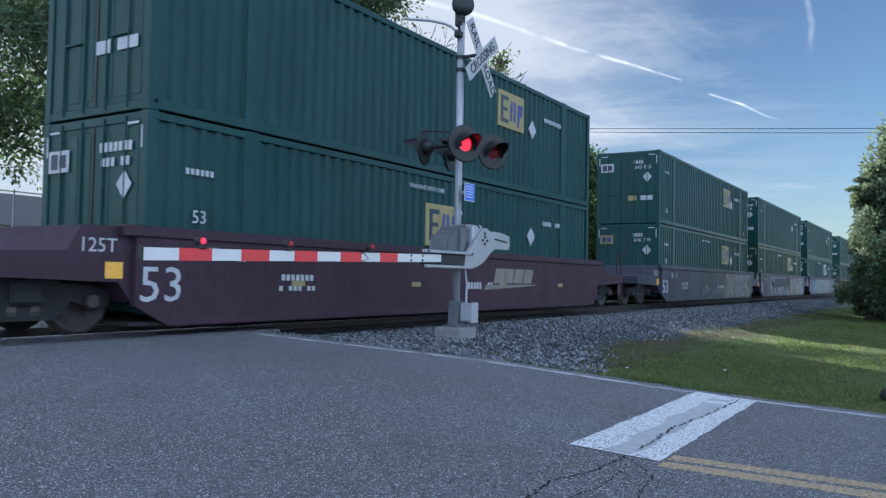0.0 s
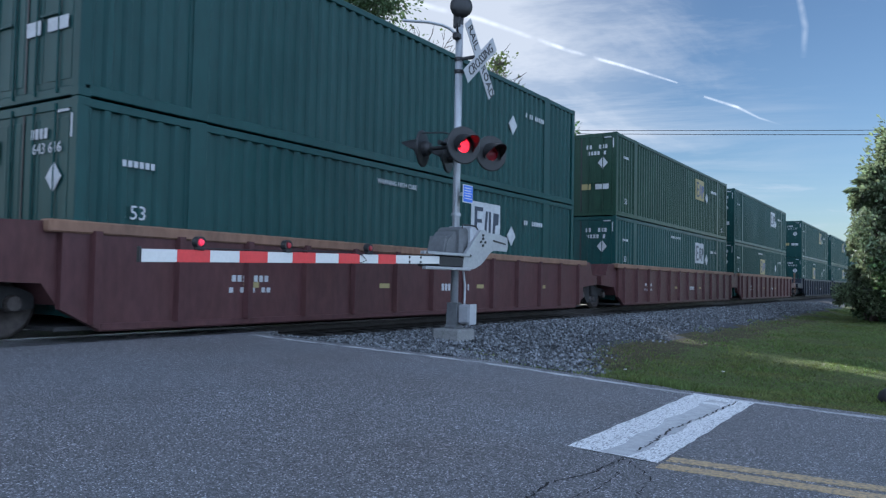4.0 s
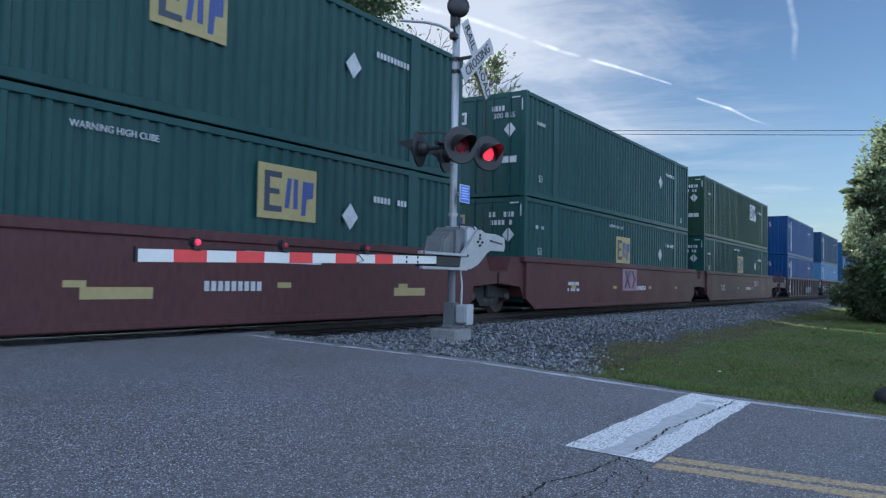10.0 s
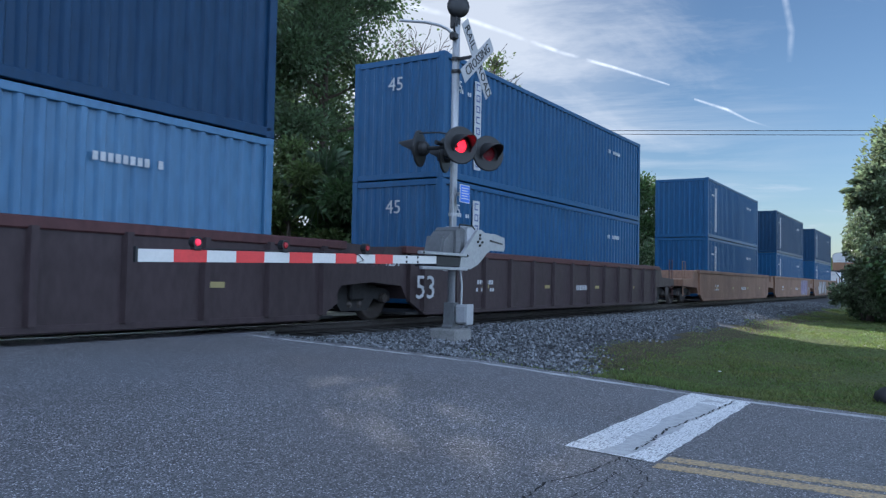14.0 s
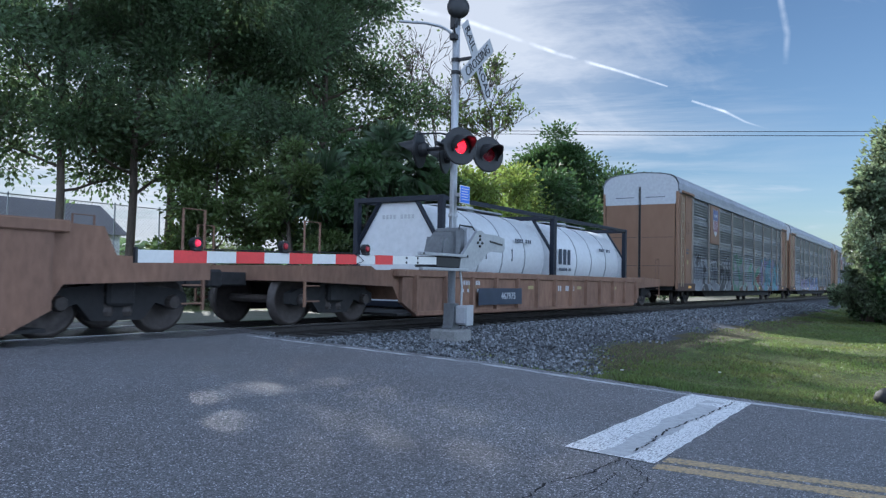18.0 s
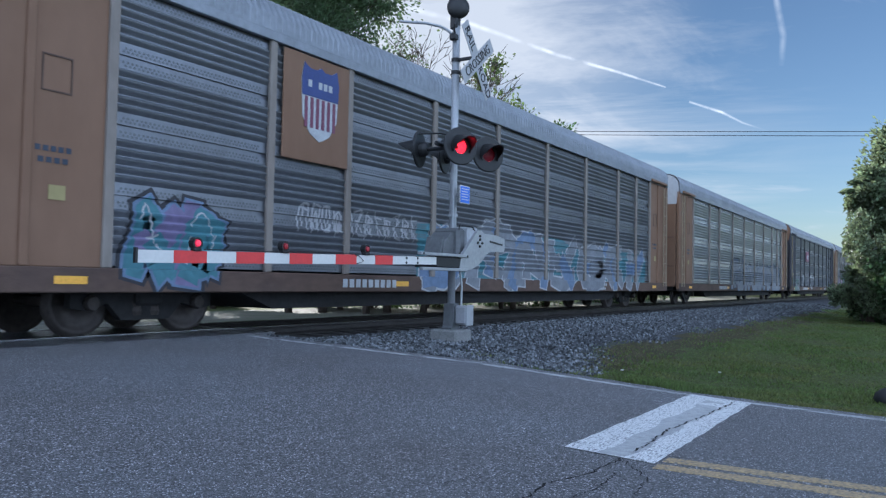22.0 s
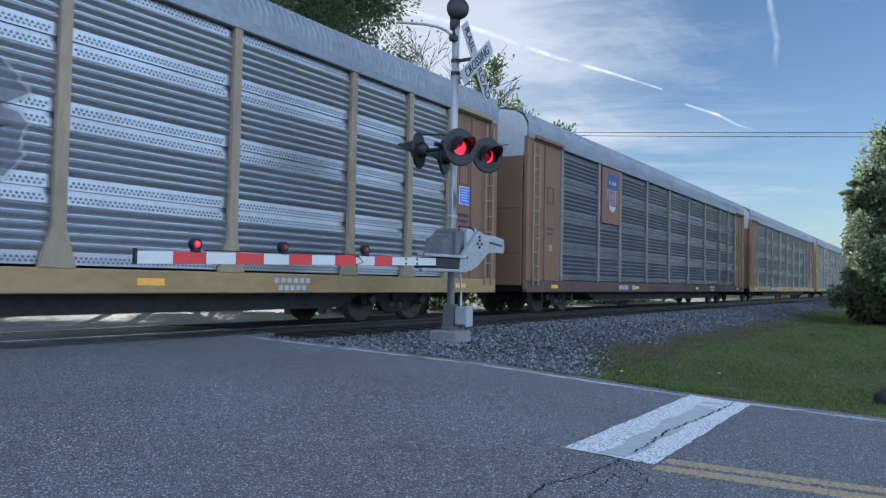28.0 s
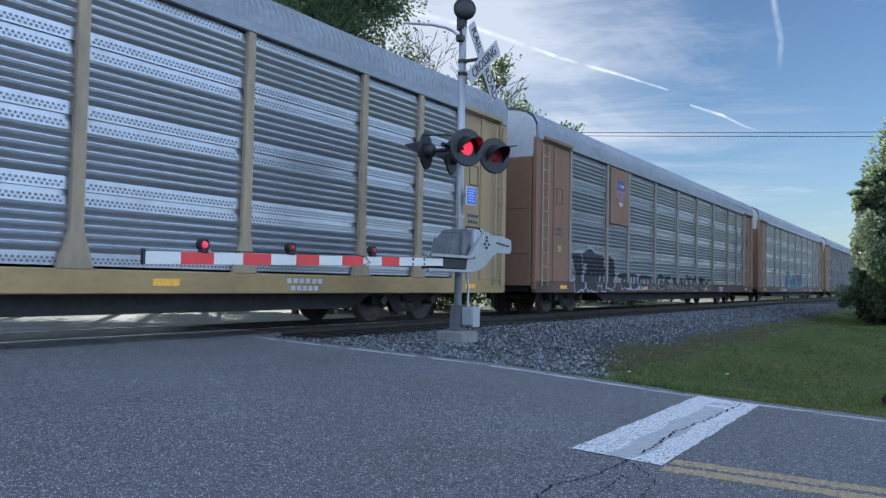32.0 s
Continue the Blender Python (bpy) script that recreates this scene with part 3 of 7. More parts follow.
def make_road():
    road = strip(-7.5, 8.78, steps(-40, 9.2, .25) , 0, "road", ASPHALT, "grey coarse asphalt road leading to the crossing", "road", wob=.03, seed=2)
    strip(-7.5, 9.4, steps(9.2, 13.2, .25), 0, "crossing_surface", ASPHALT_EDGE, "dark asphalt level crossing between the rails", "road")
    strip(-7.5, 8.78, steps(13.2, 120, 2), 0, "road_beyond", ASPHALT, "asphalt road beyond the railway", "road")
    # markings, laid on the asphalt
    strip(8.47, 8.56, steps(-30, 8.9, .25), .005, "edge_line", EDGE_PAINT, "worn thin white road edge line", "road marking", wob=.012, seed=5)
    for i, x in enumerate((5.0, 5.23)):
        strip(x, x + .135, steps(-30, 1.56, .25), .005, "centre_line", YELLOW_PAINT, "worn double yellow centre line", "road marking", wob=.008, seed=7 + i)
    g, r = Geo(), random.Random(11)
    # stop line as a slightly ragged sheet with worn edges
    n = 26
    top, bot = [], []
    for i in range(n + 1):
        x = 5.14 + (8.50 - 5.14) * i / n
        top.append((x + .10, 2.27 + r.uniform(-.007, .007), 0))
        bot.append((x - .02, 1.58 + .05 * (i / n) + r.uniform(-.008, .008), 0))
    vs = [(x, y, road_z(y, x) + .006) for x, y, _ in top] + [(x, y, road_z(y, x) + .006) for x, y, _ in bot]
    vs += [(x, y, z - .03) for x, y, z in vs]
    m = n + 1
    fs = [(i, i + 1, m + i + 1, m + i) for i in range(n)] + [(2 * m + i, 3 * m + i, 3 * m + i + 1, 2 * m + i + 1) for i in range(n)]
    g.add(vs, fs)
    solid("stop_line", g, PAINT, "broad worn white stop line across the lane", "road marking", kind="structure")

    # smoother grey repair band along the middle of the stop line
    g = Geo()
    edge = [(5.2 + 3.2 * i / 16, r.uniform(-.03, .03)) for i in range(17)]
    vs = [(x, 1.98 + d + .02 * (x - 5), road_z(1.98, x) + .0085) for x, d in edge] + [(x, 1.77 + d + .025 * (x - 5), road_z(1.77, x) + .0085) for x, d in edge]
    vs += [(x, y, z - .012) for x, y, z in vs]
    g.add(vs, [(i, i + 1, 18 + i, 17 + i) for i in range(16)] + [(34 + i, 51 + i, 52 + i, 35 + i) for i in range(16)])
    solid("stop_line_patch", g, PAINT_PATCH, "smooth grey band worn along the stop line", "road marking", kind="structure")

    def crack(name, pts, wid, dz, seed):
        rr, g = random.Random(seed), Geo()
        fine = []
        for a, b in zip(pts, pts[1:]):
            k = max(2, int(math.dist(a, b) / .035))
            for i in range(k):
                s = i / k
                fine.append((a[0] + (b[0] - a[0]) * s + rr.uniform(-.018, .018), a[1] + (b[1] - a[1]) * s + rr.uniform(-.018, .018)))
        vs, fs = [], []
        for i, (x, y) in enumerate(fine):
            w = wid * rr.uniform(.3, 1)
            z = road_z(y, x) + dz
            vs += [(x - w * .5, y + w, z), (x + w * .5, y - w, z)]
            if i:
                fs.append((2 * i - 2, 2 * i - 1, 2 * i + 1, 2 * i))
        g.add(vs, fs)
        solid(name, g, CRACK, "thin jagged crack in the asphalt", "road crack", kind="structure")

    crack("road_crack", [(8.4, 1.78), (7.2, 1.80), (6.4, 1.86), (5.9, 1.83), (5.35, 1.80)], .010, .012, 21)
    crack("road_crack", [(5.35, 1.80), (4.6, 1.83), (4.2, 1.95), (3.5, 1.86), (3.0, 1.95)], .010, .005, 22)
    crack("road_crack", [(4.5, 1.9), (4.1, 2.3), (3.7, 2.5)], .005, .005, 24)
    crack("road_crack", [(5.1, 1.78), (4.7, 1.5), (4.2, 1.42), (3.6, 1.2)], .005, .005, 25)
    crack("road_crack", [(4.7, 1.70), (4.3, 1.66), (3.9, 1.74), (3.3, 1.70)], .006, .005, 23)


def make_track():
    for nm, y in (("rail", TRACK_Y - .755), ("rail", TRACK_Y + .755)):
        g = Geo()
        prof = [(-.07, -.17), (.07, -.17), (.07, -.155), (.012, -.12), (.012, -.045), (.035, -.03), (.035, -.006), (-.035, -.006), (-.035, -.03), (-.012, -.045), (-.012, -.12), (-.07, -.155)]
        g.prism([(y + a, RAIL_Z + b) for a, b in prof], "x", -150, 420)
        ob = solid(nm, g, RAIL, "rusty steel rail with a polished head", "rail", kind="structure")
        part("rail_head", Geo().box(-150, 420, y - .033, y + .033, RAIL_Z - .005, RAIL_Z, .0), RAIL_TOP, ob, "polished running surface")
    tie = None
    for i in range(64):
        x = 9.9 + .55 * i
        if tie is None:
            tie = Geo().box(-.115, .115, -1.3, 1.3, -.16, 0, .015).mesh("tie", TIE)
            bed = thing("sleepers", "dark creosoted wooden sleepers under the rails", "sleepers", kind="structure")
        part("tie", tie, TIE, bed, at=(x, TRACK_Y, RAIL_Z - .165))


def scatter_stones():
    r = np.random.default_rng(5)
    n = 88000
    x = 9.0 + 48 * r.random(n) ** 1.8
    y = 3.6 + 5.7 * r.random(n)
    keep = (y > np.interp(x, (9, 13), (5.2, 6.0)) - 1.5 * np.exp(-((x - 10) / 3.2) ** 2) * r.random(n) ** .5 + .6 * np.sin(x * 1.3) * .4 - .5 * r.random(n)) & ~((x < 9.6) & (y > 9.0))
    x, y = x[keep], y[keep]
    n = len(x)
    base = np.array([(1, 0, 0), (-1, 0, 0), (0, 1, 0), (0, -1, 0), (0, 0, 1), (0, 0, -1)], float)
    tri = np.array([(0, 2, 4), (2, 1, 4), (1, 3, 4), (3, 0, 4), (2, 0, 5), (1, 2, 5), (3, 1, 5), (0, 3, 5)])
    sz = .010 + .026 * r.random(n) ** 1.6
    z = np.array([ground_z(a, b) for a, b in zip(x, y)])
    v = base[None] * (sz[:, None, None] * r.uniform(.6, 1.3, (n, 6, 1))) + r.normal(0, .006, (n, 6, 3))
    ang = r.uniform(0, 6.28, n)
    c, s = np.cos(ang)[:, None], np.sin(ang)[:, None]
    tilt = r.uniform(-.8, .8, n)
    ct, st = np.cos(tilt)[:, None], np.sin(tilt)[:, None]
    vy, vz = v[..., 1] * ct - v[..., 2] * st, v[..., 1] * st + v[..., 2] * ct
    vx = v[..., 0]
    v = np.stack([vx * c - vy * s + x[:, None], vx * s + vy * c + y[:, None], vz + (z + sz * .35)[:, None]], -1)
    f = tri[None] + (np.arange(n) * 6)[:, None, None]
    me = bpy.data.meshes.new("ballast")
    me.from_pydata(v.reshape(-1, 3).tolist(), [], f.reshape(-1, 3).tolist())
    me.materials.append(STONE)
    tagged(new("ballast", me), "loose grey crushed stone beside the track", "ballast", kind="stuff")


WEEDS = ((10.75, 6.0, .16, .14, 260), (10.5, 5.45, .30, .10, 420), (10.2, 4.95, .16, .12, 300), (10.4, 4.45, .40, .13, 700), (10.3, 4.05, .45, .14, 900), (9.6, 4.0, .30, .16, 500), (11.6, 4.5, .5, .2, 500))


def scatter_grass(name, mat, n, label, dry, seed):
    r = np.random.default_rng(seed)
    x = 8.72 + 46 * r.random(n) ** 1.8
    y = -1.5 + 7.8 * r.random(n)
    edge = np.interp(x, (9, 13), (4.75, 5.6)) + .35 * np.sin(x * .9) - 1.0 * r.random(n) * (r.random(n) < .6)
    keep = (y < edge) & (x > 8.78 + .06 * np.sin(y * 7))
    keep &= ~((y > 3.2) & (x < 10.0 + 1.6 * r.random(n)) & (r.random(n) > (.08 if dry else .22 + .5 * (np.sin(x * 4.1) * np.sin(y * 3.7 + x) > .35))))
    # worn, dry stretch along the foot of the ballast
    bare = np.exp(-((y - np.interp(x, (9, 13), (4.3, 5.1)) + .03 * (x - 12)) / 1.0) ** 2) * (x < 36) * (.75 + .25 * np.sin(x * 2.1) * np.sin(y * 3.3 + x))
    keep &= (r.random(n) < bare * .8) if dry else (r.random(n) > bare * .92)
    x, y = x[keep], y[keep]
    if not dry:
        # weeds creeping over the corner of the ballast
        for cx, cy, sx, sy, m in WEEDS:
            x, y = np.append(x, np.maximum(8.8, r.normal(cx, sx, m))), np.append(y, r.normal(cy, sy, m))
    n = len(x)
    z = np.array([ground_z(a, b) for a, b in zip(x, y)])
    rough = 1 + .7 * np.sin(x * 1.1 + 2 * np.sin(y * .8)) * np.sin(y * 1.7) + .5 * (x < 9.05) * (y < 3.8)
    h, w = r.uniform(.012, .045, n) * rough * (.7 if dry else 1), r.uniform(.005, .011, n) * (1 + x / 25)
    a = r.uniform(0, 6.28, n)
    lean = r.normal(0, .035, (n, 2))
    p0 = np.stack([x - w * np.cos(a), y - w * np.sin(a), z - .005], -1)
    p1 = np.stack([x + w * np.cos(a), y + w * np.sin(a), z - .005], -1)
    p2 = np.stack([x + lean[:, 0], y + lean[:, 1], z + np.maximum(h, .012)], -1)
    v = np.stack([p0, p1, p2], 1).reshape(-1, 3)
    me = bpy.data.meshes.new(name)
    me.from_pydata(v.tolist(), [], np.arange(3 * n).reshape(-1, 3).tolist())
    me.materials.append(mat)
    tagged(new(name, me), label, "grass", kind="stuff")


make_ground()
make_road()
make_track()


# ---- the train ----
def corrugated(length, z0, z1, pitch, depth, plane, sign):
    """A pressed steel wall along x at y = plane; sign is the outward side."""
    g, vs, fs = Geo(), [], []
    n = int(length / pitch)
    p = length / n
    xs = []
    for i in range(n):
        x = -length / 2 + i * p
        xs += [(x, 0), (x + p * .28, 0), (x + p * .42, 1), (x + p * .86, 1)]
    xs.append((length / 2, 0))
    for x, d in xs:
        y = plane - sign * depth * d
        vs += [(x, y, z0), (x, y, z1)]
    fs = [(2 * i, 2 * i + 2, 2 * i + 3, 2 * i + 1) for i in range(len(xs) - 1)]
    k = len(vs)
    vs += [(x, plane - sign * (depth + .03), z) for x, z in ((-length / 2, z0), (length / 2, z0), (length / 2, z1), (-length / 2, z1))]
    fs.append((k, k + 3, k + 2, k + 1))
    return g.add(vs, fs)


def corrugated_end(width, z0, z1, pitch, depth, plane, sign):
    g = corrugated(width, z0, z1, pitch, depth, 0, 1)
    g.v = [(plane + sign * y, x, z) for x, y, z in g.v]
    return g


def container(length, mat, u, zb, label, group, rails=None, doors=True, logo=None, logo_end=None, number="", size="", diamond=True,
              strip_label=False, seed=0, logo_x=None, end_marks=True, stripe=None):
    """A shipping container: posts, rails, corrugated walls, doors with lock rods, castings and its markings."""
    h, w, L = 2.896, 1.295, length
    c = thing("shipping_container", label, "container", group)
    train_piece(c, u)
    c.location.z = zb
    MOVING[-1] = (c, u)
    rm = rails or mat
    post = 1.97 if L > 16 else .12
    ln = L - .24
    part("side_panel", shared(("side_panel", L, -1), lambda: corrugated(ln, .16, h - .12, .28, .055, -w + .012, -1), mat), mat, c)
    part("side_panel", shared(("side_panel", L, 1), lambda: corrugated(ln, .16, h - .12, .28, .055, w - .012, 1), mat), mat, c)
    part("roof", shared(("roof", L), lambda: Geo().box(-L / 2 + .1, L / 2 - .1, -w + .05, w - .05, h - .05, h - .018), mat), mat, c)
    part("floor", shared(("floor", L), lambda: Geo().box(-L / 2 + .1, L / 2 - .1, -w + .05, w - .05, .1, .16), UNDER), UNDER, c)
    for s in (-1, 1):
        part("bottom_rail", shared(("bottom_rail", L), lambda: Geo().box(-L / 2 + .09, L / 2 - .09, -.05, .05, .02, .17, .01), rm), rm, c, at=(0, s * (w - .05), 0))
        part("top_rail", shared(("top_rail", L), lambda: Geo().box(-L / 2 + .09, L / 2 - .09, -.04, .04, h - .13, h - .012, .01), rm), rm, c, at=(0, s * (w - .04), 0))
        for e in (-1, 1):
            part("corner_post", shared("corner_post", lambda: Geo().box(-.085, .085, -.075, .075, .02, h - .01, .012), rm), rm, c, at=(e * (L / 2 - .085), s * (w - .075), 0))
            if L > 16:
                part("stacking_post", shared("stacking_post", lambda: Geo().box(-.16, .16, -.055, .055, .02, h, .012), rm), rm, c, at=(e * (L / 2 - post), s * (w - .052), 0))
            for z in (0, h - .118):
                part("corner_casting", shared("corner_casting", lambda: Geo().box(-.09, .09, -.081, .081, 0, .118, .008), rm), rm, c, at=(e * (L / 2 - .089), s * (w - .079), z))
    # trailing end wall and the leading end
    part("end_wall", shared(("end_wall", L), lambda: corrugated_end(2 * w - .3, .14, h - .1, .25, .04, L / 2 - .02, 1), mat), mat, c)
    if doors:
        for s in (-1, 1):
            d = part("door", shared(("door", L), lambda: Geo().box(-L / 2 + .03, -L / 2 + .075, -.57, .57, .15, h - .14, .008), mat), mat, c, at=(0, s * .575, 0))
            for k in (-.38, -.05, .3):
                part("door_rib", shared(("door_rib", L), lambda: Geo().box(-L / 2 + .022, -L / 2 + .032, -.12, .12, .25, h - .25, .004), mat), mat, d, at=(0, k, 0))
            for k in (-.3, .22):
                part("lock_rod", shared(("lock_rod", L), lambda: Geo().tube([(-L / 2 + .0, 0, .08), (-L / 2 + .0, 0, h - .06)], .018, 6), rm), rm, d, at=(0, s * k, 0))
            part("lock_handle", shared(("lock_handle", L), lambda: Geo().box(-L / 2 - .015, -L / 2 + .012, -.22, .22, 1.15, 1.19, .005), rm), rm, d)
        part("door_seal", shared(("door_seal", L), lambda: Geo().box(-L / 2 + .015, -L / 2 + .06, -.022, .022, .15, h - .14), BLACK), BLACK, c, "black rubber seal between the doors")
    else:
        part("end_wall", shared(("front_wall", L), lambda: corrugated_end(2 * w - .3, .14, h - .1, .25, .04, -L / 2 + .02, -1), mat), mat, c)
    part("header", shared(("header", L), lambda: Geo().box(-L / 2 + .01, -L / 2 + .12, -w + .15, w - .15, h - .15, h - .012, .01), rm), rm, c)
    part("sill", shared(("sill", L), lambda: Geo().box(-L / 2 + .01, -L / 2 + .12, -w + .15, w - .15, .02, .15, .01), rm), rm, c)
    # markings
    ys = -w - .004
    low_tier = zb < 1
    xf = -L / 2 - .003
    if end_marks:
        mk = shared("reflective_mark", lambda: Geo().box(-.004, 0, -.13, .13, -.018, .018), MARK)
        mv = shared("reflective_mark_upright", lambda: Geo().box(-.004, 0, -.018, .018, -.16, .16), MARK)
        for s in (-1, 1):
            part("reflective_mark", mk, MARK, c, at=(xf, s * (w - .32), h - .17))
            part("reflective_mark", mv, MARK, c, at=(xf, s * (w - .12), h - .38))
    if logo:
        back, a, b = logo
        x = L * .20 if logo_x is None else logo_x
        q = .77
        d = part("logo_panel", shared(("logo_panel", "side"), lambda: Geo().box(-.92 * q, .92 * q, ys, ys + .02, -.46, .46, .0), back), back, c, "rectangular sign panel", at=(x, 0, 2.02 if x > 1.5 else 1.75))
        part("logo_bar", shared(("logo_bar", 0), lambda: Geo().box(-.74 * q, -.58 * q, ys - .004, ys, -.34, .34).box(-.58 * q, -.22 * q, ys - .004, ys, .24, .34).box(-.58 * q, -.28 * q, ys - .004, ys, -.04, .05).box(-.58 * q, -.20 * q, ys - .004, ys, -.34, -.24), a), a, d)
        part("logo_bar", shared(("logo_bar", 1), lambda: Geo().prism([(-.12 * q, -.26), (.02 * q, -.26), (.10 * q, .26), (-.04 * q, .26)], "y", ys - .004, ys).prism([(.16 * q, -.26), (.30 * q, -.26), (.30 * q, .26), (.16 * q, .26)], "y", ys - .004, ys)
                               .prism([(.42 * q, -.36), (.56 * q, -.36), (.60 * q, -.06), (.80 * q, -.04), (.82 * q, .24), (.46 * q, .24)], "y", ys - .004, ys), b), b, d)
    if logo_end:
        back, a, b = logo_end
        d = part("logo_panel", shared(("logo_panel", "end", L), lambda: Geo().box(xf - .004, xf, -.27, .27, -.17, .17), back), back, c, "small sign panel", at=(0, .85, 2.27))
        part("logo_bar", shared(("logo_bar", "end", L), lambda: Geo().box(xf - .008, xf - .004, .02, .2, -.12, .12), a), a, d)
        part("logo_bar", shared(("logo_bar", "end2", L), lambda: Geo().box(xf - .008, xf - .004, -.2, -.02, -.10, .10), b), b, d)
    if diamond:
        part("diamond_mark", shared(("diamond_mark", "side"), lambda: Geo().prism([(0, -.25), (.23, 0), (0, .25), (-.23, 0)], "y", ys, ys + .02), MARK), MARK, c, "white diamond", at=(L * .25, 0, 1.75))
        part("diamond_mark", shared(("diamond_mark", "end", L), lambda: Geo().prism([(0, -.21), (.18, 0), (0, .21), (-.18, 0)], "x", xf - .004, xf), MARK), MARK, c, "white diamond", at=(0, -.80, 1.85))
    if size:
        part("size_mark", lettering(size, .26 if L < 16 else .2, MARK), MARK, c, at=on_side(-L / 2 + (.62 if L < 16 else .95), ys, 2.2 if L < 16 else 1.42 if low_tier else .55))
        if L < 16:
            part("size_mark", lettering(size, .32, MARK), MARK, c, at=on_front(xf, .05, 2.25))
        else:
            part("size_mark", lettering(size, .2, MARK), MARK, c, at=on_side(L / 2 - 1.1, ys, .42))
    part("number_mark", shared(("number_mark", seed % 5), lambda: bars(10, 1.15, .12, seed % 5), MARK), MARK, c, at=on_side(L / 2 - 2.75, ys, 2.15))
    if low_tier and L > 16:
        part("stencil_mark", lettering("WARNING HIGH CUBE", .10, MARK, .95), MARK, c, at=on_side(-1.0, ys, 2.52))
    part("number_mark", shared(("small_bars", seed % 4), lambda: bars(6, .55, .09, seed % 4), MARK), MARK, c, at=on_side(-L / 2 + .95, ys, 2.1))
    if number:
        part("number_mark", shared(("owner_bars", 0), lambda: bars(4, .42, .14, 9), MARK), MARK, c, at=on_front(xf - .002, -.45, 2.45))
        part("number", lettering(number, .15, MARK), MARK, c, at=on_front(xf - .002, -.62, 2.24))
    elif doors:
        part("number_mark", shared(("end_bars", seed % 3), lambda: bars(7, .8, .14, seed % 3, .11).add(bars(6, .7, .13, seed % 3 + 7, -.11).v, bars(6, .7, .13, seed % 3 + 7, -.11).f), MARK), MARK, c, at=on_front(xf - .002, -.6, 2.3))
    if doors and end_marks:
        part("placard", shared(("placard", L), lambda: Geo().box(xf - .004, xf, -.24, .24, -.09, .09), MARK), MARK, c, at=(0, -.78, 1.02))
        part("placard", shared(("placard", L, 1), lambda: Geo().box(xf - .004, xf, -.17, .17, -.1, .1), YELLOW if seed % 2 else MARK), MARK, c, at=(0, -.2, 1.02))
    if strip_label:
        s = part("name_strip", shared("name_strip", lambda: Geo().box(-.15, .15, ys, ys + .02, -1.15, 1.0), MARK), MARK, c, "tall white lettered strip", at=(-L / 2 + 1.55, 0, 1.5))
        part("name_mark", shared("name_mark", lambda: Geo().add(*stack_bars(ys)), DECAL_BLUE), DECAL_BLUE, s)
    if stripe:
        part("size_mark", lettering("53", .42, MARK, .9), MARK, c, at=on_side(L / 2 - 1.6, ys, 1.93))
        part("placard", shared("side_placard", lambda: Geo().box(-.24, .24, ys, ys + .02, -.22, .22), MARK), MARK, c, "white square placard", at=(L / 2 - 1.65, 0, 1.30))
        part("stripe", shared("end_stripe", lambda: Geo().box(-.05, .05, ys, ys + .02, .3, 2.6), stripe), stripe, c, "orange stripe", at=(L / 2 - .25, 0, 0))
    return c


def stack_bars(ys):
    g = Geo()
    for i in range(8):
        z = .86 - i * .265
        g.box(-.085, .085, ys - .004, ys, z - .085, z - .055).box(-.085, .085, ys - .004, ys, z + .055, z + .085)
        g.box(-.085, -.055, ys - .004, ys, z - .055, z + .055)
        if i % 3:
            g.box(.055, .085, ys - .004, ys, z - .055, z + .055)
    return g.v, g.f


def wheel_geo():
    return Geo().lathe([(.02, -.05), (.12, -.05), (.14, -.02), (.36, -.015), (.39, -.06), (.457, -.055), (.462, .04), (.49, .05), (.49, .075), (.39, .075), (.36, .02), (.12, .05), (.02, .05)], "y", 20)


def truck(parent, x):
    """A two-axle truck: bolster with side frames, springs, axles and wheels."""
    z = RAIL_Z
    t = part("truck", shared("truck", lambda: Geo().box(-.22, .22, -1.15, 1.15, z + .42, z + .78, .04).box(-.35, .35, -.35, .35, z + .74, z + .92, .04), UNDER), UNDER, parent, "dirty black truck with steel wheels", at=(x, 0, 0))
    fr = [(-1.18, .58), (-.98, .66), (-.45, .70), (-.30, .82), (.30, .82), (.45, .70), (.98, .66), (1.18, .58), (1.18, .40), (.95, .36), (.62, .46), (.40, .22), (-.40, .22), (-.62, .46), (-.95, .36), (-1.18, .40)]
    for s in (-1, 1):
        f = part("side_frame", shared("side_frame", lambda: Geo().prism([(a, z + b) for a, b in fr], "y", -.07, .07), UNDER), UNDER, t, at=(0, s * .98, 0))
        for k in (-.89, .89):
            part("wheel", shared("wheel", wheel_geo, WHEEL, True), WHEEL, t, at=Matrix.Translation((k, s * .755, z + .462)) @ Matrix.Rotation(0 if s < 0 else math.pi, 4, "Z"))
            part("bearing_cap", shared("bearing_cap", lambda: Geo().lathe([(0, -.12), (.09, -.12), (.11, -.08), (.11, .02)], "y", 12), WHEEL), WHEEL, t, at=Matrix.Translation((k, s * 1.02, z + .462)) @ Matrix.Rotation(0 if s < 0 else math.pi, 4, "Z"))
        part("spring", shared("spring", lambda: Geo().lathe([(.08, z + .28), (.095, z + .34), (.08, z + .40), (.095, z + .46), (.08, z + .52), (.095, z + .58), (.08, z + .64)], "z", 10), WHEEL), WHEEL, t, at=(-.15, s * 1.0, 0))
        part("spring", shared("spring", lambda: Geo(), WHEEL, False), WHEEL, t, at=(.15, s * 1.0, 0))
    for k in (-.89, .89):
        part("axle", shared("axle", lambda: Geo().tube([(0, -1.0, z + .462), (0, 1.0, z + .462)], .08, 8), WHEEL), WHEEL, t, at=(k, 0, 0))
    return t


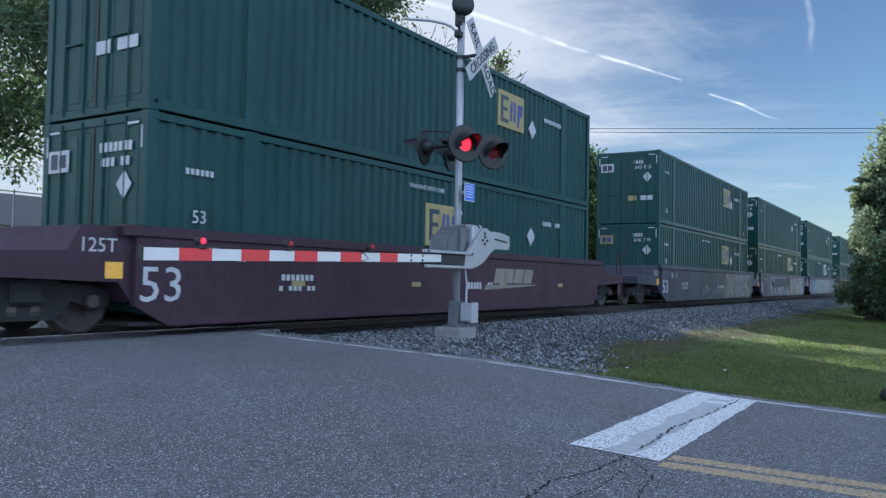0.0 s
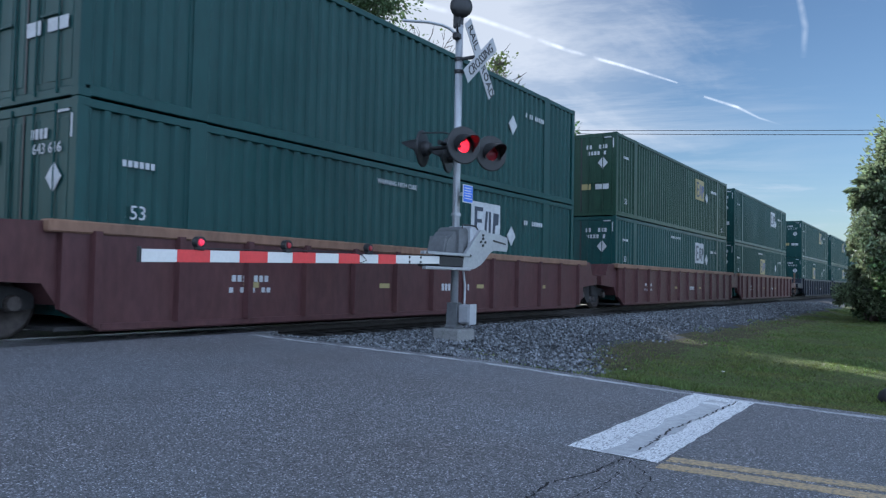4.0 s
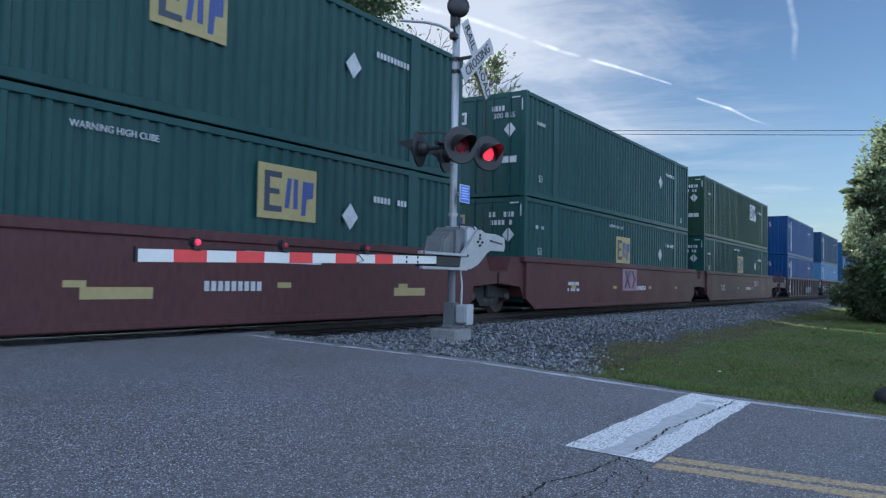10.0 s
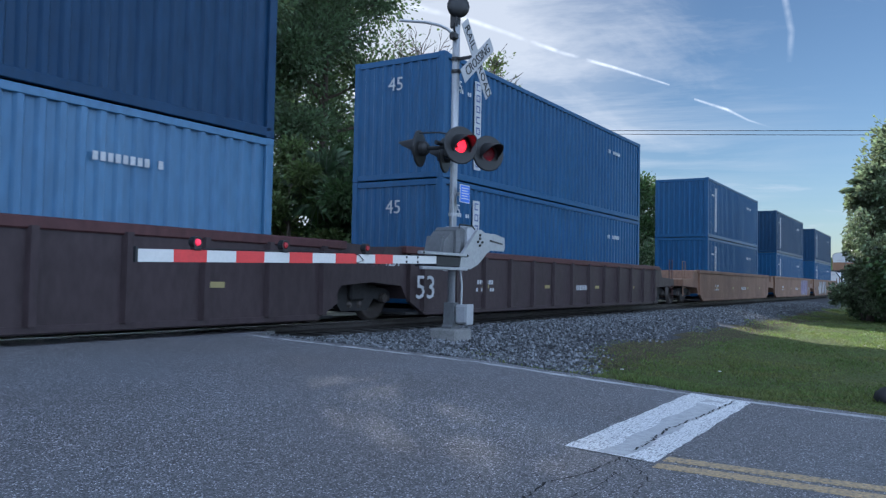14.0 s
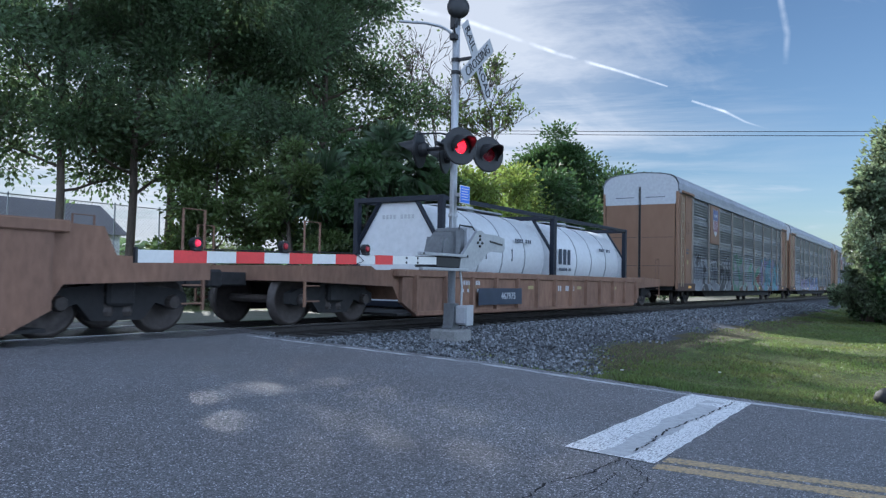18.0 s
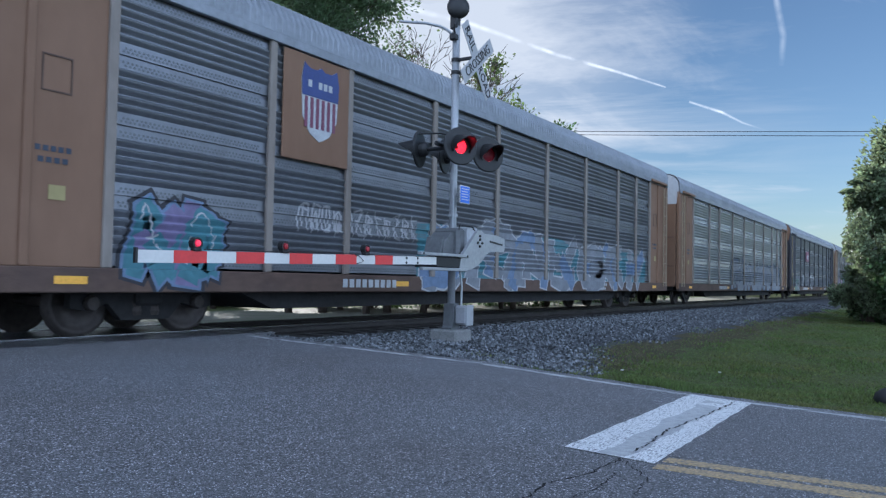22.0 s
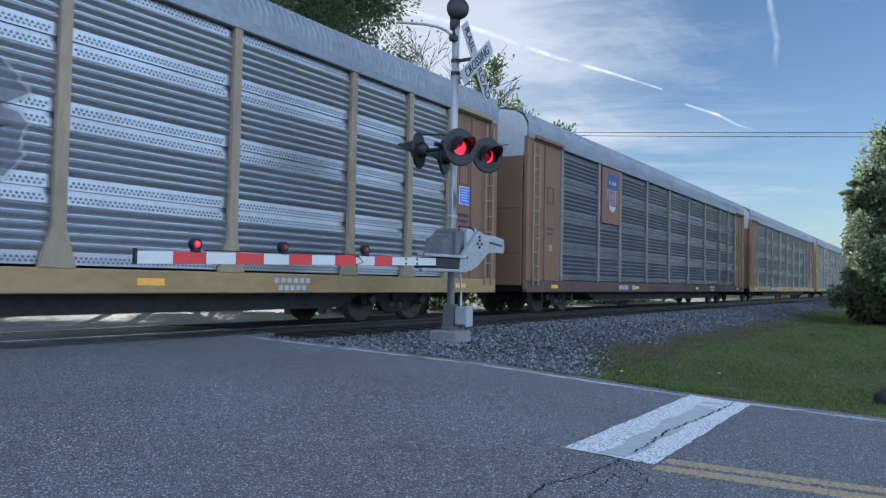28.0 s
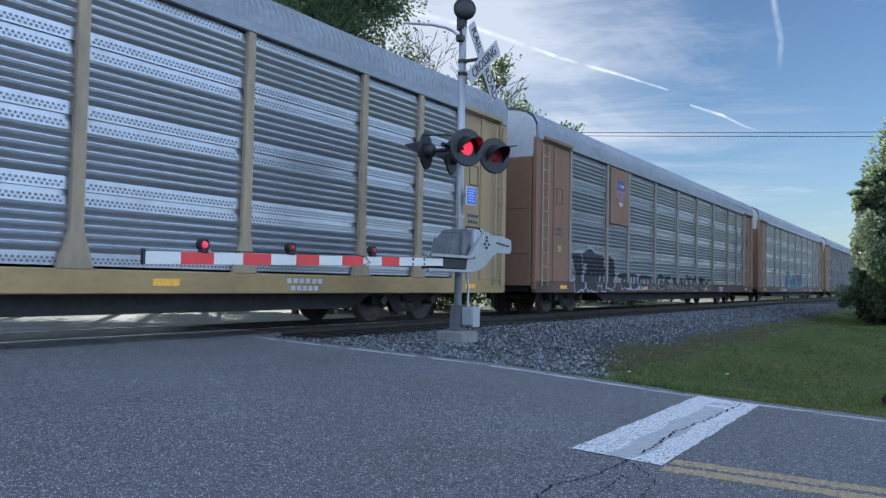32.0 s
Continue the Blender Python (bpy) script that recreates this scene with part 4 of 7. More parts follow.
def coupler(parent, x, s):
    part("coupler", shared(("coupler", s), lambda: Geo().box(min(0, s * .75), max(0, s * .75), -.09, .09, .60, .84, .02).box(min(s * .62, s * .92), max(s * .62, s * .92), -.17, .15, .56, .88, .04), UNDER), UNDER, parent, at=(x, 0, 0))


def smooth_path(path, n=5):
    """A curve through the given points."""
    P = [Vector(p) for p in path]
    P = [P[0] * 2 - P[1]] + P + [P[-1] * 2 - P[-2]]
    out = []
    for a, b, c, d in zip(P, P[1:], P[2:], P[3:]):
        for k in range(n):
            t = k / n
            out.append(.5 * (2 * b + (c - a) * t + (2 * a - 5 * b + 4 * c - d) * t * t + (3 * b - a - 3 * c + d) * t ** 3))
    return out + [P[-2]]


def stroke(quads, path, half, z):
    """A flat painted stroke with mitred corners and square ends, as quads in the plane x-y with their lift z."""
    P = [Vector(p) for p in path]
    P[0] = P[0] + (P[0] - P[1]).normalized() * half * .8
    P[-1] = P[-1] + (P[-1] - P[-2]).normalized() * half * .8
    left, right = [], []
    for i, p in enumerate(P):
        a = (p - P[i - 1]).normalized() if i else (P[1] - p).normalized()
        b = (P[i + 1] - p).normalized() if i < len(P) - 1 else a
        d = (a + b).normalized() if (a + b).length > .2 else a
        n = Vector((-d.y, d.x)) * half * (1 + .22 * math.sin(2.1 * i + 3 * p.x)) / max(.7, abs(d.dot(b)))
        left.append(p + n)
        right.append(p - n)
    for i in range(len(P) - 1):
        quads.append(([left[i], right[i], right[i + 1], left[i + 1]], z))


def cut(poly, h, keep_above):
    """The part of a convex outline above or below a height."""
    out = []
    for a, b in zip(poly, poly[1:] + poly[:1]):
        ina, inb = (a.y >= h) == keep_above, (b.y >= h) == keep_above
        if ina:
            out.append(a)
        if ina != inb:
            out.append(a.lerp(b, (h - a.y) / (b.y - a.y)))
    return out


def sprayed(quads, relief):
    """Lays painted outlines onto a side whose relief is given as heights and depths."""
    g = Geo()
    for poly, lift in quads:
        lo, hi = min(p.y for p in poly), max(p.y for p in poly)
        for (z0, d0), (z1, d1) in zip(relief, relief[1:]):
            if z1 <= lo or z0 >= hi or z1 - z0 < 1e-4:
                continue
            q = cut(cut(poly, z0, True), z1, False) if lo < z0 or hi > z1 else poly
            if len(q) > 2:
                g.add([(p.x, p.y, lift + d0 + (d1 - d0) * (p.y - z0) / (z1 - z0)) for p in q], [tuple(range(len(q)))])
    return g


# strokes of unreadable spray-painted shapes, in a unit square
SHAPES = ([[(.05, .95), (.08, .12), (.55, .0), (.95, .30)]],
          [[(.0, .0), (.06, .78), (.45, 1.0), (.92, .80), (1.0, .0)], [(.1, .38), (.9, .42)]],
          [[(.0, .92), (.80, 1.0), (.22, .12), (1.0, .0)]],
          [[(.5, .0), (.46, .5), (.0, 1.0)], [(.5, .45), (1.0, 1.0)]],
          [[(.0, .15), (.28, 1.0), (.55, .1), (1.0, .9)]],
          [[(.12, .0), (.16, 1.0)], [(.16, .95), (.95, .72), (.2, .42), (1.0, .0)]],
          [[(.95, .85), (.5, 1.0), (.08, .62), (.2, .1), (.7, .0), (1.0, .35), (.6, .45)]])
ARROW = [[(.0, .0), (.02, 1.0)], [(1.0, 1.0), (.18, .5), (1.0, .0)]]
# background, halo, outline and fills, as places in GRAF
STYLES = {"arrow": (8, None, 6, (1, 3)), "teal": (None, 7, 5, (1, 2, 1)), "silver": (None, 7, 6, (0, 7)), "dusty": (None, 6, 7, (9, 0, 9)), "pale": (10, None, 7, (10, 0, 10)), "chrome": (None, 7, 5, (0,)), "green": (8, 6, 3, (3, 0)), "violet": (None, 7, 6, (2, 5)),
          "lilac": (8, 7, 6, (2,)), "outline": (None, None, 6, (7,)), "script": (None, None, 6, (6,)), "teal_box": (1, None, 6, (0, 0, 5)), "pink": (1, 7, 6, (4,)), "tag": (None, None, 0, (0,)), "mixed": (None, 7, 3, (4, 1, 2)), "white": (None, None, 7, (6, 0)), "hollow": (None, None, 6, (0,))}


def graffiti(parent, x0, x1, z0, z1, y, n, seed, style, relief=((.05, 0), (1.385, 0))):
    """Spray paint from x0 to x1 and z0 to z1 on a side: a ground, a halo, an outline and the fill, each a thin coat over the relief."""
    r = random.Random(seed)
    back, halo, line, fills = STYLES[style]
    w, h = x1 - x0, z1 - z0
    thin = style in ("tag", "script")
    edge, rim_q, fill, glint = [], [], [[] for _ in fills], []
    step = w / n
    fat = min(h * .15, step * .24) * (.22 if thin else 1)
    rim = min(.045, fat * .35)
    lay = 0
    for i in range(n):
        sx, sz = x0 + step * (i + .06), z0 + h * r.uniform(.04, .14)
        sw, sh, slant = step * r.uniform(.78, .92), h * r.uniform(.70, .86), r.uniform(-.12, .22)
        pick = ARROW if style == "arrow" else [p for q in r.sample(SHAPES, 2) for p in q][:3]
        for k, path in enumerate(pick):
            turn = style != "arrow" and k
            pts = []
            for a, b in path:
                if turn:
                    a, b = .15 + .75 * b, .95 - .85 * a
                pts.append(Vector((sx + sw * (a + slant * (b - .5)) + r.uniform(-.06, .06) * step, sz + sh * min(1, max(0, b + r.uniform(-.07, .07))))))
            if style != "arrow" and r.random() < .75:
                pts = smooth_path(pts)
            e = .0002 * lay
            wide = fat * (1 if style == "arrow" else r.uniform(.65, 1.1))
            if halo is not None:
                stroke(edge, pts, wide + 2.3 * rim, e)
            stroke(rim_q, pts, wide + rim, .003 + e)
            stroke(fill[(i + k) % len(fills)], pts, wide, .006 + e)
            if not thin and halo is not None:
                stroke(glint, [p + Vector((-.3, .45)) * wide for p in pts[len(pts) // 5:len(pts) // 2 + 1]] if len(pts) > 5 else [pts[0].lerp(pts[1], .2), pts[0].lerp(pts[1], .6)], wide * .10, .009 + e)
            lay = (lay + 1) % 13
    at = on_side(0, y, 0)
    if back is not None:
        m, ground = 16, []
        top = [Vector((x0 - .1 + (w + .2) * q / m, z1 - h * r.uniform(.0, .28))) for q in range(m + 1)]
        bot = [Vector((p.x, z0 + h * r.uniform(-.02, .08))) for p in top]
        for q in range(m):
            ground.append(([top[q], bot[q], bot[q + 1], top[q + 1]], -.003))
        part("graffiti_ground", sprayed(ground, relief), GRAF[back], parent, "spray-painted ground colour", at=at)
    p = part("graffiti_outline", sprayed(rim_q, relief), GRAF[line], parent, "spray-painted outline", at=at)
    if edge:
        part("graffiti_halo", sprayed(edge, relief), GRAF[halo], p)
    if glint:
        part("graffiti_glint", sprayed(glint, relief), GRAF[6 if line != 6 else 7], p)
    for q, k in zip(fill, fills):
        part("graffiti_fill", sprayed(q, relief), GRAF[k], p, "spray-painted shapes")


def well_car(u, half, mat, label, group, top=1.1, ribs=False, chord=None, trucks=(-1,), ends=(False, False), span=9.75, marks="", number=None):
    """One platform of a double-stack car: deep side walls, top chords, well floor, platforms over the trucks."""
    c = thing("well_car", label, "freight car", group)
    train_piece(c, u)
    h, y, chm = half, 1.46, chord or mat
    e = .55
    side = [(-h, .30), (-h + e, .02), (h - e, .02), (h, .30), (h, top - .02), (-h, top - .02)]
    for s in (-1, 1):
        w = part("side_wall", shared(("side_wall", h, top), lambda: Geo().prism(side, "y", -.05, .05), mat), mat, c, at=(0, s * y, 0))
        part("top_chord", shared(("top_chord", h, top), lambda: Geo().box(-h - .2, h + .2, -.11, .11, top - .14, top + .02, .02), chm), chm, c, at=(0, s * (y - .02), 0))
        part("bottom_chord", shared(("bottom_chord", h, top), lambda: Geo().box(-h + e, h - e, -.09, .09, .0, .12, .02), mat), mat, c, at=(0, s * (y - .03), 0))
        if ribs:
            n = 12
            for i in range(n + 1):
                part("rib", shared(("rib", top), lambda: Geo().prism([(-.07, -.05), (.07, -.05), (.05, -.14), (-.05, -.14)], "z", .1, top - .1), mat), mat, w, at=Matrix.Translation((-h + .45 + (2 * h - .9) * i / n, 0, 0)) @ Matrix.Rotation(0 if s < 0 else math.pi, 4, "Z"))
    part("well_floor", shared(("well_floor", h), lambda: Geo().box(-h, h, -1.4, 1.4, .02, .07), UNDER), UNDER, c)
    for s in (-1, 1):
        ex = span + (1.3 if ends[0 if s < 0 else 1] else .1)
        g = Geo().prism([(s * h, .35), (s * (h - .12), .35), (s * (h - .12), top), (s * h, top), (s * (h + .75), top - .02), (s * (h + .95), 1.02), (s * ex, .97), (s * ex, .70), (s * (h + .2), .62)], "y", -1.42, 1.42)
        part("end_platform", g, mat, c)
        if ends[0 if s < 0 else 1]:
            coupler(c, s * ex, s)
            for k in (-1, 1):
                part("handrail", Geo().tube([(s * (ex - .1), k * 1.38, .9), (s * (ex - .1), k * 1.38, 1.75), (s * (ex - .5), k * 1.38, 1.75), (s * (ex - .5), k * 1.38, .9)], .02, 6), chm, c)
                for i in range(3):
                    part("ladder_rung", Geo().tube([(s * (ex - .1), k * 1.4, .35 + .27 * i), (s * (ex - .5), k * 1.4, .35 + .27 * i)], .015, 5), chm, c)
                part("step_post", Geo().box(min(s * (ex - .1), s * (ex - .14)), max(s * (ex - .1), s * (ex - .14)), k * 1.4 - .02, k * 1.4 + .02, .25, .95), chm, c)
    for s in trucks:
        truck(c, s * span)
    ys = -y - .052
    for k in (-.62, -.2, .25, .66):
        part("reflector", shared("reflector", lambda: Geo().box(-.16, .16, -.006, 0, -.045, .045), YELLOW), YELLOW, c, "yellow reflector", at=(k * h, ys, .62))
    part("stencil_mark", shared(("stencil_mark", int(u) % 4), lambda: bars(9, 1.2, .15, int(u) % 4), MARK), MARK, c, at=on_side(h * .12, ys, .6))
    part("stencil_mark", shared(("data_bars", int(u) % 3), lambda: bars(7, .8, .1, int(u) % 3, .1).add(bars(8, .9, .08, 31, -.08).v, bars(8, .9, .08, 31, -.08).f), MARK), MARK, c, at=on_side(-h * .62, ys, .62))
    if number:
        text, x, z, hh, board = number
        yb = -y - (.155 if ribs else .056)
        if board:
            bd = part("number_board", Geo().box(x - 1.5, x + .75, yb, yb + .006, z - .2, z + .2), DECAL_DARK, c, "dark number board")
            part("number", lettering(text, hh, MARK, 1.1), MARK, bd, at=on_side(x, yb - .004, z))
        else:
            part("number", lettering(text, hh, MARK, 1.2), MARK, c, at=on_side(x, yb, z))
    if marks:
        part("size_mark", lettering(marks, .50, MARK, 1.1), MARK, c, at=on_side(-7.92, ys - (.1 if ribs else 0), .57))
        part("size_mark", lettering("125T", .19, MARK, 1.0), MARK, c, at=on_side(-8.86, -1.426, 1.10))
        part("stencil_mark", shared("upright_bars", lambda: Geo().box(-.5, -.47, -.1, .1, 0, .004).box(-.43, -.40, -.1, .1, 0, .004).box(-.36, -.33, -.1, .1, 0, .004).box(.1, .13, -.1, .1, 0, .004).box(.18, .21, -.1, .1, 0, .004), MARK), MARK, c, at=on_side(-6.6, ys, 1.05))
        if not ribs:
            part("load_plate", shared("load_plate", lambda: Geo().box(-.13, .13, -.006, 0, -.11, .11), ORANGE), ORANGE, c, "orange plate", at=(-8.62, -1.424, .78))
    return c


ROOF = [(-1.62, 4.66), (-1.635, 4.78), (-1.61, 5.02), (-1.50, 5.21), (-1.30, 5.345), (-.9, 5.43), (0, 5.50), (.9, 5.43), (1.30, 5.345), (1.50, 5.21), (1.61, 5.02), (1.635, 4.78), (1.62, 4.66)]


def rack_roof():
    """Arched roof sheet with cross corrugations."""
    g, vs, fs = Geo(), [], []
    L, n = 27.0, 190
    xs = []
    for i in range(n + 1):
        x = -L / 2 + L * i / n
        xs += [(x - .05, 0.0), (x - .026, .03), (x + .022, .03), (x + .045, 0.0)]
    xs = [q for q in xs if -L / 2 <= q[0] <= L / 2]
    m = len(ROOF)
    for x, d in xs:
        for y, z in ROOF:
            vs.append((x, y + (math.copysign(d, y) if 4.8 < z < 5.4 else 0), z + (d if z > 5.2 else 0)))
    for i in range(len(xs) - 1):
        for j in range(m - 1):
            fs.append((i * m + j, (i + 1) * m + j, (i + 1) * m + j + 1, i * m + j + 1))
    return g.add(vs, fs)


def louvre_profile(z0, z1):
    """Height and outward depth along a side panel: pressed ribs in four rows, flat perforated bands and a gap between them."""
    rows = 4
    hh = (z1 - z0) / rows
    prof = []
    for r in range(rows):
        b = z0 + r * hh
        prof += [(b + .015, 0), (b + .17, 0)]
        k = 5
        for i in range(k):
            a = b + .18 + i * (hh - .34) / k
            s = (hh - .34) / k
            prof += [(a, .0), (a + s * .50, .036), (a + s * .68, .041), (a + s * .90, 0)]
        prof += [(b + hh - .17, 0), (b + hh - .07, 0), (b + hh - .066, -.035), (b + hh + .013, -.035)]
    return prof


def louvre(w, z0, z1):
    prof, vs = louvre_profile(z0, z1), []
    for z, d in prof:
        vs += [(-w / 2, -d, z), (w / 2, -d, z)]
    return Geo().add(vs, [(2 * i, 2 * i + 1, 2 * i + 3, 2 * i + 2) for i in range(len(prof) - 1)])


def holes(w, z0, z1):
    """Round perforations in bands, as thin raised discs with the holes' shade in their colour."""
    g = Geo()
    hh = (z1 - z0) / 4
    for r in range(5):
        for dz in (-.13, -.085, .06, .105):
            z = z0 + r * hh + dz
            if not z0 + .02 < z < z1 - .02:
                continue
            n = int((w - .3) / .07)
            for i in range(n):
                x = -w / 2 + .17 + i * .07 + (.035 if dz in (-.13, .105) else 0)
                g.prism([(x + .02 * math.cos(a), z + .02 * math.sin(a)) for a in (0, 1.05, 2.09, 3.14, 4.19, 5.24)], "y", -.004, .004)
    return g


RACK_RELIEF = [(.525, .075), (.838, .075), (.842, .0)] + louvre_profile(.86, 4.62)
POSTS = (-11.2, -8.3, -6.33, -3.45, -.6, 2.25, 5.05, 7.9, 9.75, 11.3)
RACK_Y = 1.56


def autorack(u, body, panel, label, white_end=False, shield=None, flared=False, sill=None, graf=(), dark_plate=False, slogan=False):
    """An enclosed car carrier: sill, posts, pressed side panels, arched roof, end doors, ladders, trucks."""
    c = thing("autorack_car", label, "freight car", "autoracks in the train")
    train_piece(c, u)
    y, sm = RACK_Y, sill or body
    sl = SILL_YELLOW if sm is CAR_YELLOW else SILL
    part("side_sill", shared("side_sill", lambda: Geo().box(-13.45, 13.45, -.06, .06, .52, .84, .015), sl), sl, c, at=(0, -y - .02, 0))
    part("side_sill", shared("side_sill", lambda: Geo(), sl), sl, c, at=(0, y + .02, 0))
    part("underframe", shared("underframe", lambda: Geo().prism([(-13.3, .78), (-13.3, .56), (-11.9, .50), (-8.6, .50), (-7.9, .24), (7.9, .24), (8.6, .50), (11.9, .50), (13.3, .56), (13.3, .78)], "y", -1.35, 1.35), UNDER), UNDER, c)
    part("roof", shared("rack_roof", rack_roof, ROOF_MET), ROOF_MET, c, "corrugated arched metal roof")
    part("eave", shared("eave", lambda: Geo().box(-13.4, 13.4, -.05, .05, 4.60, 4.76, .01), ROOF_MET), ROOF_MET, c, at=(0, -y - .05, 0))
    part("eave", shared("eave", lambda: Geo(), ROOF_MET), ROOF_MET, c, at=(0, y + .05, 0))
    part("far_side", shared("far_side", lambda: Geo().box(-13.2, 13.2, y - .02, y + .02, .84, 4.66), panel), panel, c)
    for a, b in zip(POSTS, POSTS[1:]):
        w = b - a
        p = part("side_panel", shared(("side_panel", round(w, 2)), lambda: louvre(w - .02, .86, 4.62), panel), panel, c, at=((a + b) / 2, -y, 0))
        part("perforated_band", shared(("perforated_band", round(w, 2)), lambda: holes(w - .02, .86, 4.62), HOLE_SHADE), HOLE_SHADE, p)
    for i, x in enumerate(POSTS):
        wide = flared
        if wide:
            part("post", shared("flared_post", lambda: Geo().prism([(-.24, .84), (.24, .84), (.19, 1.02), (.09, 1.35), (.075, 4.62), (-.075, 4.62), (-.09, 1.35), (-.19, 1.02)], "y", -.085, -.01), POST_TAN), POST_TAN, c, at=(x, -y, 0))
        else:
            part("post", shared("post", lambda: Geo().box(-.075, .075, -.075, -.005, .84, 4.64, .012), POST if body is not RACK_BLACK else body), POST, c, at=(x, -y, 0))
    # ends: corner sheets, doors, ladders
    cap = RACK_WHITE if white_end else RACK_TAN
    arch = [(a * .982, b - .014) for a, b in ROOF]
    for s in (-1, 1):
        part("corner_sheet", shared(("corner_sheet", s), lambda: Geo().box(min(s * 11.34, s * 13.2) if s > 0 else -13.2, 13.2 if s > 0 else -11.22, -.03, .03, .84, 4.62, .01), body), body, c, at=(0, -y, 0))
        part("corner_post", shared(("corner_post", s), lambda: Geo().box(-.09 if s > 0 else -.27, .27 if s > 0 else .09, -.06, .06, .60, 4.66, .015), body), body, c, at=(s * 13.2, -y - .01, 0))
        part("edge_post", shared(("edge_post", s), lambda: Geo().box(-.06, .06, -.07, .03, .84, 4.62, .015), body), body, c, at=(s * 12.3, -y, 0))
        part("corner_post", shared(("corner_post", s), lambda: Geo(), body), body, c, at=(s * 13.2, y + .01, 0))
        part("end_arch", shared(("end_arch", s), lambda: Geo().prism(arch + [(1.5, 4.12), (-1.5, 4.12)], "x", s * 13.44 - .03, s * 13.44 + .03), cap), cap, c, "pale upper end" if cap is RACK_WHITE else "")
        for k in (-1, 1):
            part("end_door", shared(("end_door", s, k), lambda: Geo().box(s * 13.45 - .03, s * 13.45 + .03, min(0, k * 1.5) + .015, max(0, k * 1.5) - .015, .70, 4.14, .012), body), body, c)
            for q in (1.55, 2.75):
                part("door_seam", shared(("door_seam", s, k), lambda: Geo().box(s * 13.485 - .006, s * 13.485 + .006, min(k * .12, k * 1.42), max(k * .12, k * 1.42), -.012, .012), SILL), SILL, c, at=(0, 0, q))
            if cap is RACK_WHITE:
                part("stencil_mark", shared(("cap_bars", s, k), lambda: Geo().box(s * 13.478 - .004, s * 13.478 + .004, min(k * .25, k * 1.05), max(k * .25, k * 1.05), 4.43, 4.455), DECAL_DARK), DECAL_DARK, c)
            part("door_seal", shared(("door_seal", s, k), lambda: Geo().box(s * 13.47 - .03, s * 13.47 + .03, k * .03 - .015, k * .03 + .015, .9, 4.9), BLACK), BLACK, c)
        lx = s * 13.0
        la = part("ladder", shared(("ladder", s), lambda: Geo().tube([(-.17, 0, .7), (-.17, 0, 4.5)], .02, 6).tube([(.17, 0, .7), (.17, 0, 4.5)], .02, 6), POST_TAN), POST_TAN, c, "side ladder", at=(lx, -y - .12, 0))
        for i in range(10):
            part("rung", shared("rung", lambda: Geo().tube([(-.17, 0, 0), (.17, 0, 0)], .015, 5), POST_TAN), POST_TAN, la, at=(0, 0, .85 + .37 * i))
        # hatch outline and small notices on the corner sheet
        hx = s * 11.95
        part("hatch_frame", shared("hatch_frame", lambda: Geo().box(-.2, .2, -.012, 0, -.02, .0).box(-.2, .2, -.012, 0, .42, .44).box(-.2, -.18, -.012, 0, 0, .42).box(.18, .2, -.012, 0, 0, .42), SILL), SILL, c, at=(hx, -y - .032, 3.0))
        part("placard", shared("sheet_placard", lambda: Geo().box(-.11, .11, -.006, 0, -.09, .09), YELLOW), YELLOW, c, at=(hx + .05, -y - .032, 1.75))
        part("stencil_mark", shared("sheet_bars", lambda: bars(5, .5, .07, 8, .08).add(bars(4, .42, .07, 12, -.06).v, bars(4, .42, .07, 12, -.06).f), DECAL_DARK), DECAL_DARK, c, at=on_side(hx, -y - .034, 2.2))
        coupler(c, s * 13.3, s)
        truck(c, s * 10.15)
        part("roof_bracket", shared(("roof_bracket", s), lambda: Geo().box(s * 12.2 - .9, s * 12.2 + .9, -.07, .07, 4.62, 4.72, .02), sm), sm, c, at=(0, -y - .1, 0))
    ys = -y - .09
    if shield:
        p = part("shield_plate", shared(("shield_plate", 1), lambda: Geo().box(-.90, .90, -.03, 0, 2.75, 4.58, .01), body), body, c, "flat sign plate", at=(-7.18, -y - .04, 0))
        sc = 1.0 if shield == 2 else .70
        sh = [(a * sc, b * sc + .10) for a, b in ((-.42, .62), (-.28, .54), (-.1, .54), (0, .60), (.1, .54), (.28, .54), (.42, .62), (.48, .38), (.44, -.30), (.25, -.58), (0, -.70), (-.25, -.58), (-.44, -.30), (-.48, .38))]
        q = part("shield", shared(("shield", sc), lambda: Geo().prism([(a, b + 3.72) for a, b in sh], "y", -.042, -.03), MARK), MARK, c, "white shield with stripes", at=(-7.18, -y - .04, 0))
        part("shield_band", shared(("shield_band", sc), lambda: Geo().prism([(a, b + 3.72) for a, b in sh[:8]] + [(.465 * sc, 3.82 + .06 * sc), (-.465 * sc, 3.82 + .06 * sc), (-.48 * sc, 3.82 + .38 * sc)], "y", -.05, -.042), DECAL_BLUE), DECAL_BLUE, q)
        part("shield_bar", shared(("shield_bar", sc), lambda: bars(5, .66 * sc, .12 * sc, 4), MARK), MARK, q, at=on_side(0, -.052, 3.82 + .28 * sc))
        for i in range(6):
            x = (-.36 + i * .144) * sc
            part("shield_stripe", shared(("shield_stripe", sc), lambda: Geo().box(-.036 * sc, .036 * sc, -.05, -.042, 3.82 - .48 * sc, 3.82 + .045 * sc), DECAL_RED), DECAL_RED, q, at=(x, 0, 0))
    if dark_plate:
        p = part("name_plate", Geo().box(-.75, .75, -.03, 0, 2.85, 3.65, .01), DECAL_RED, c, "dark red name plate", at=(-6.9 + 1.8, -y - .06, 0))
        part("name_mark", bars(6, 1.0, .3, 3), MARK, p, at=on_side(0, -.032, 3.2))
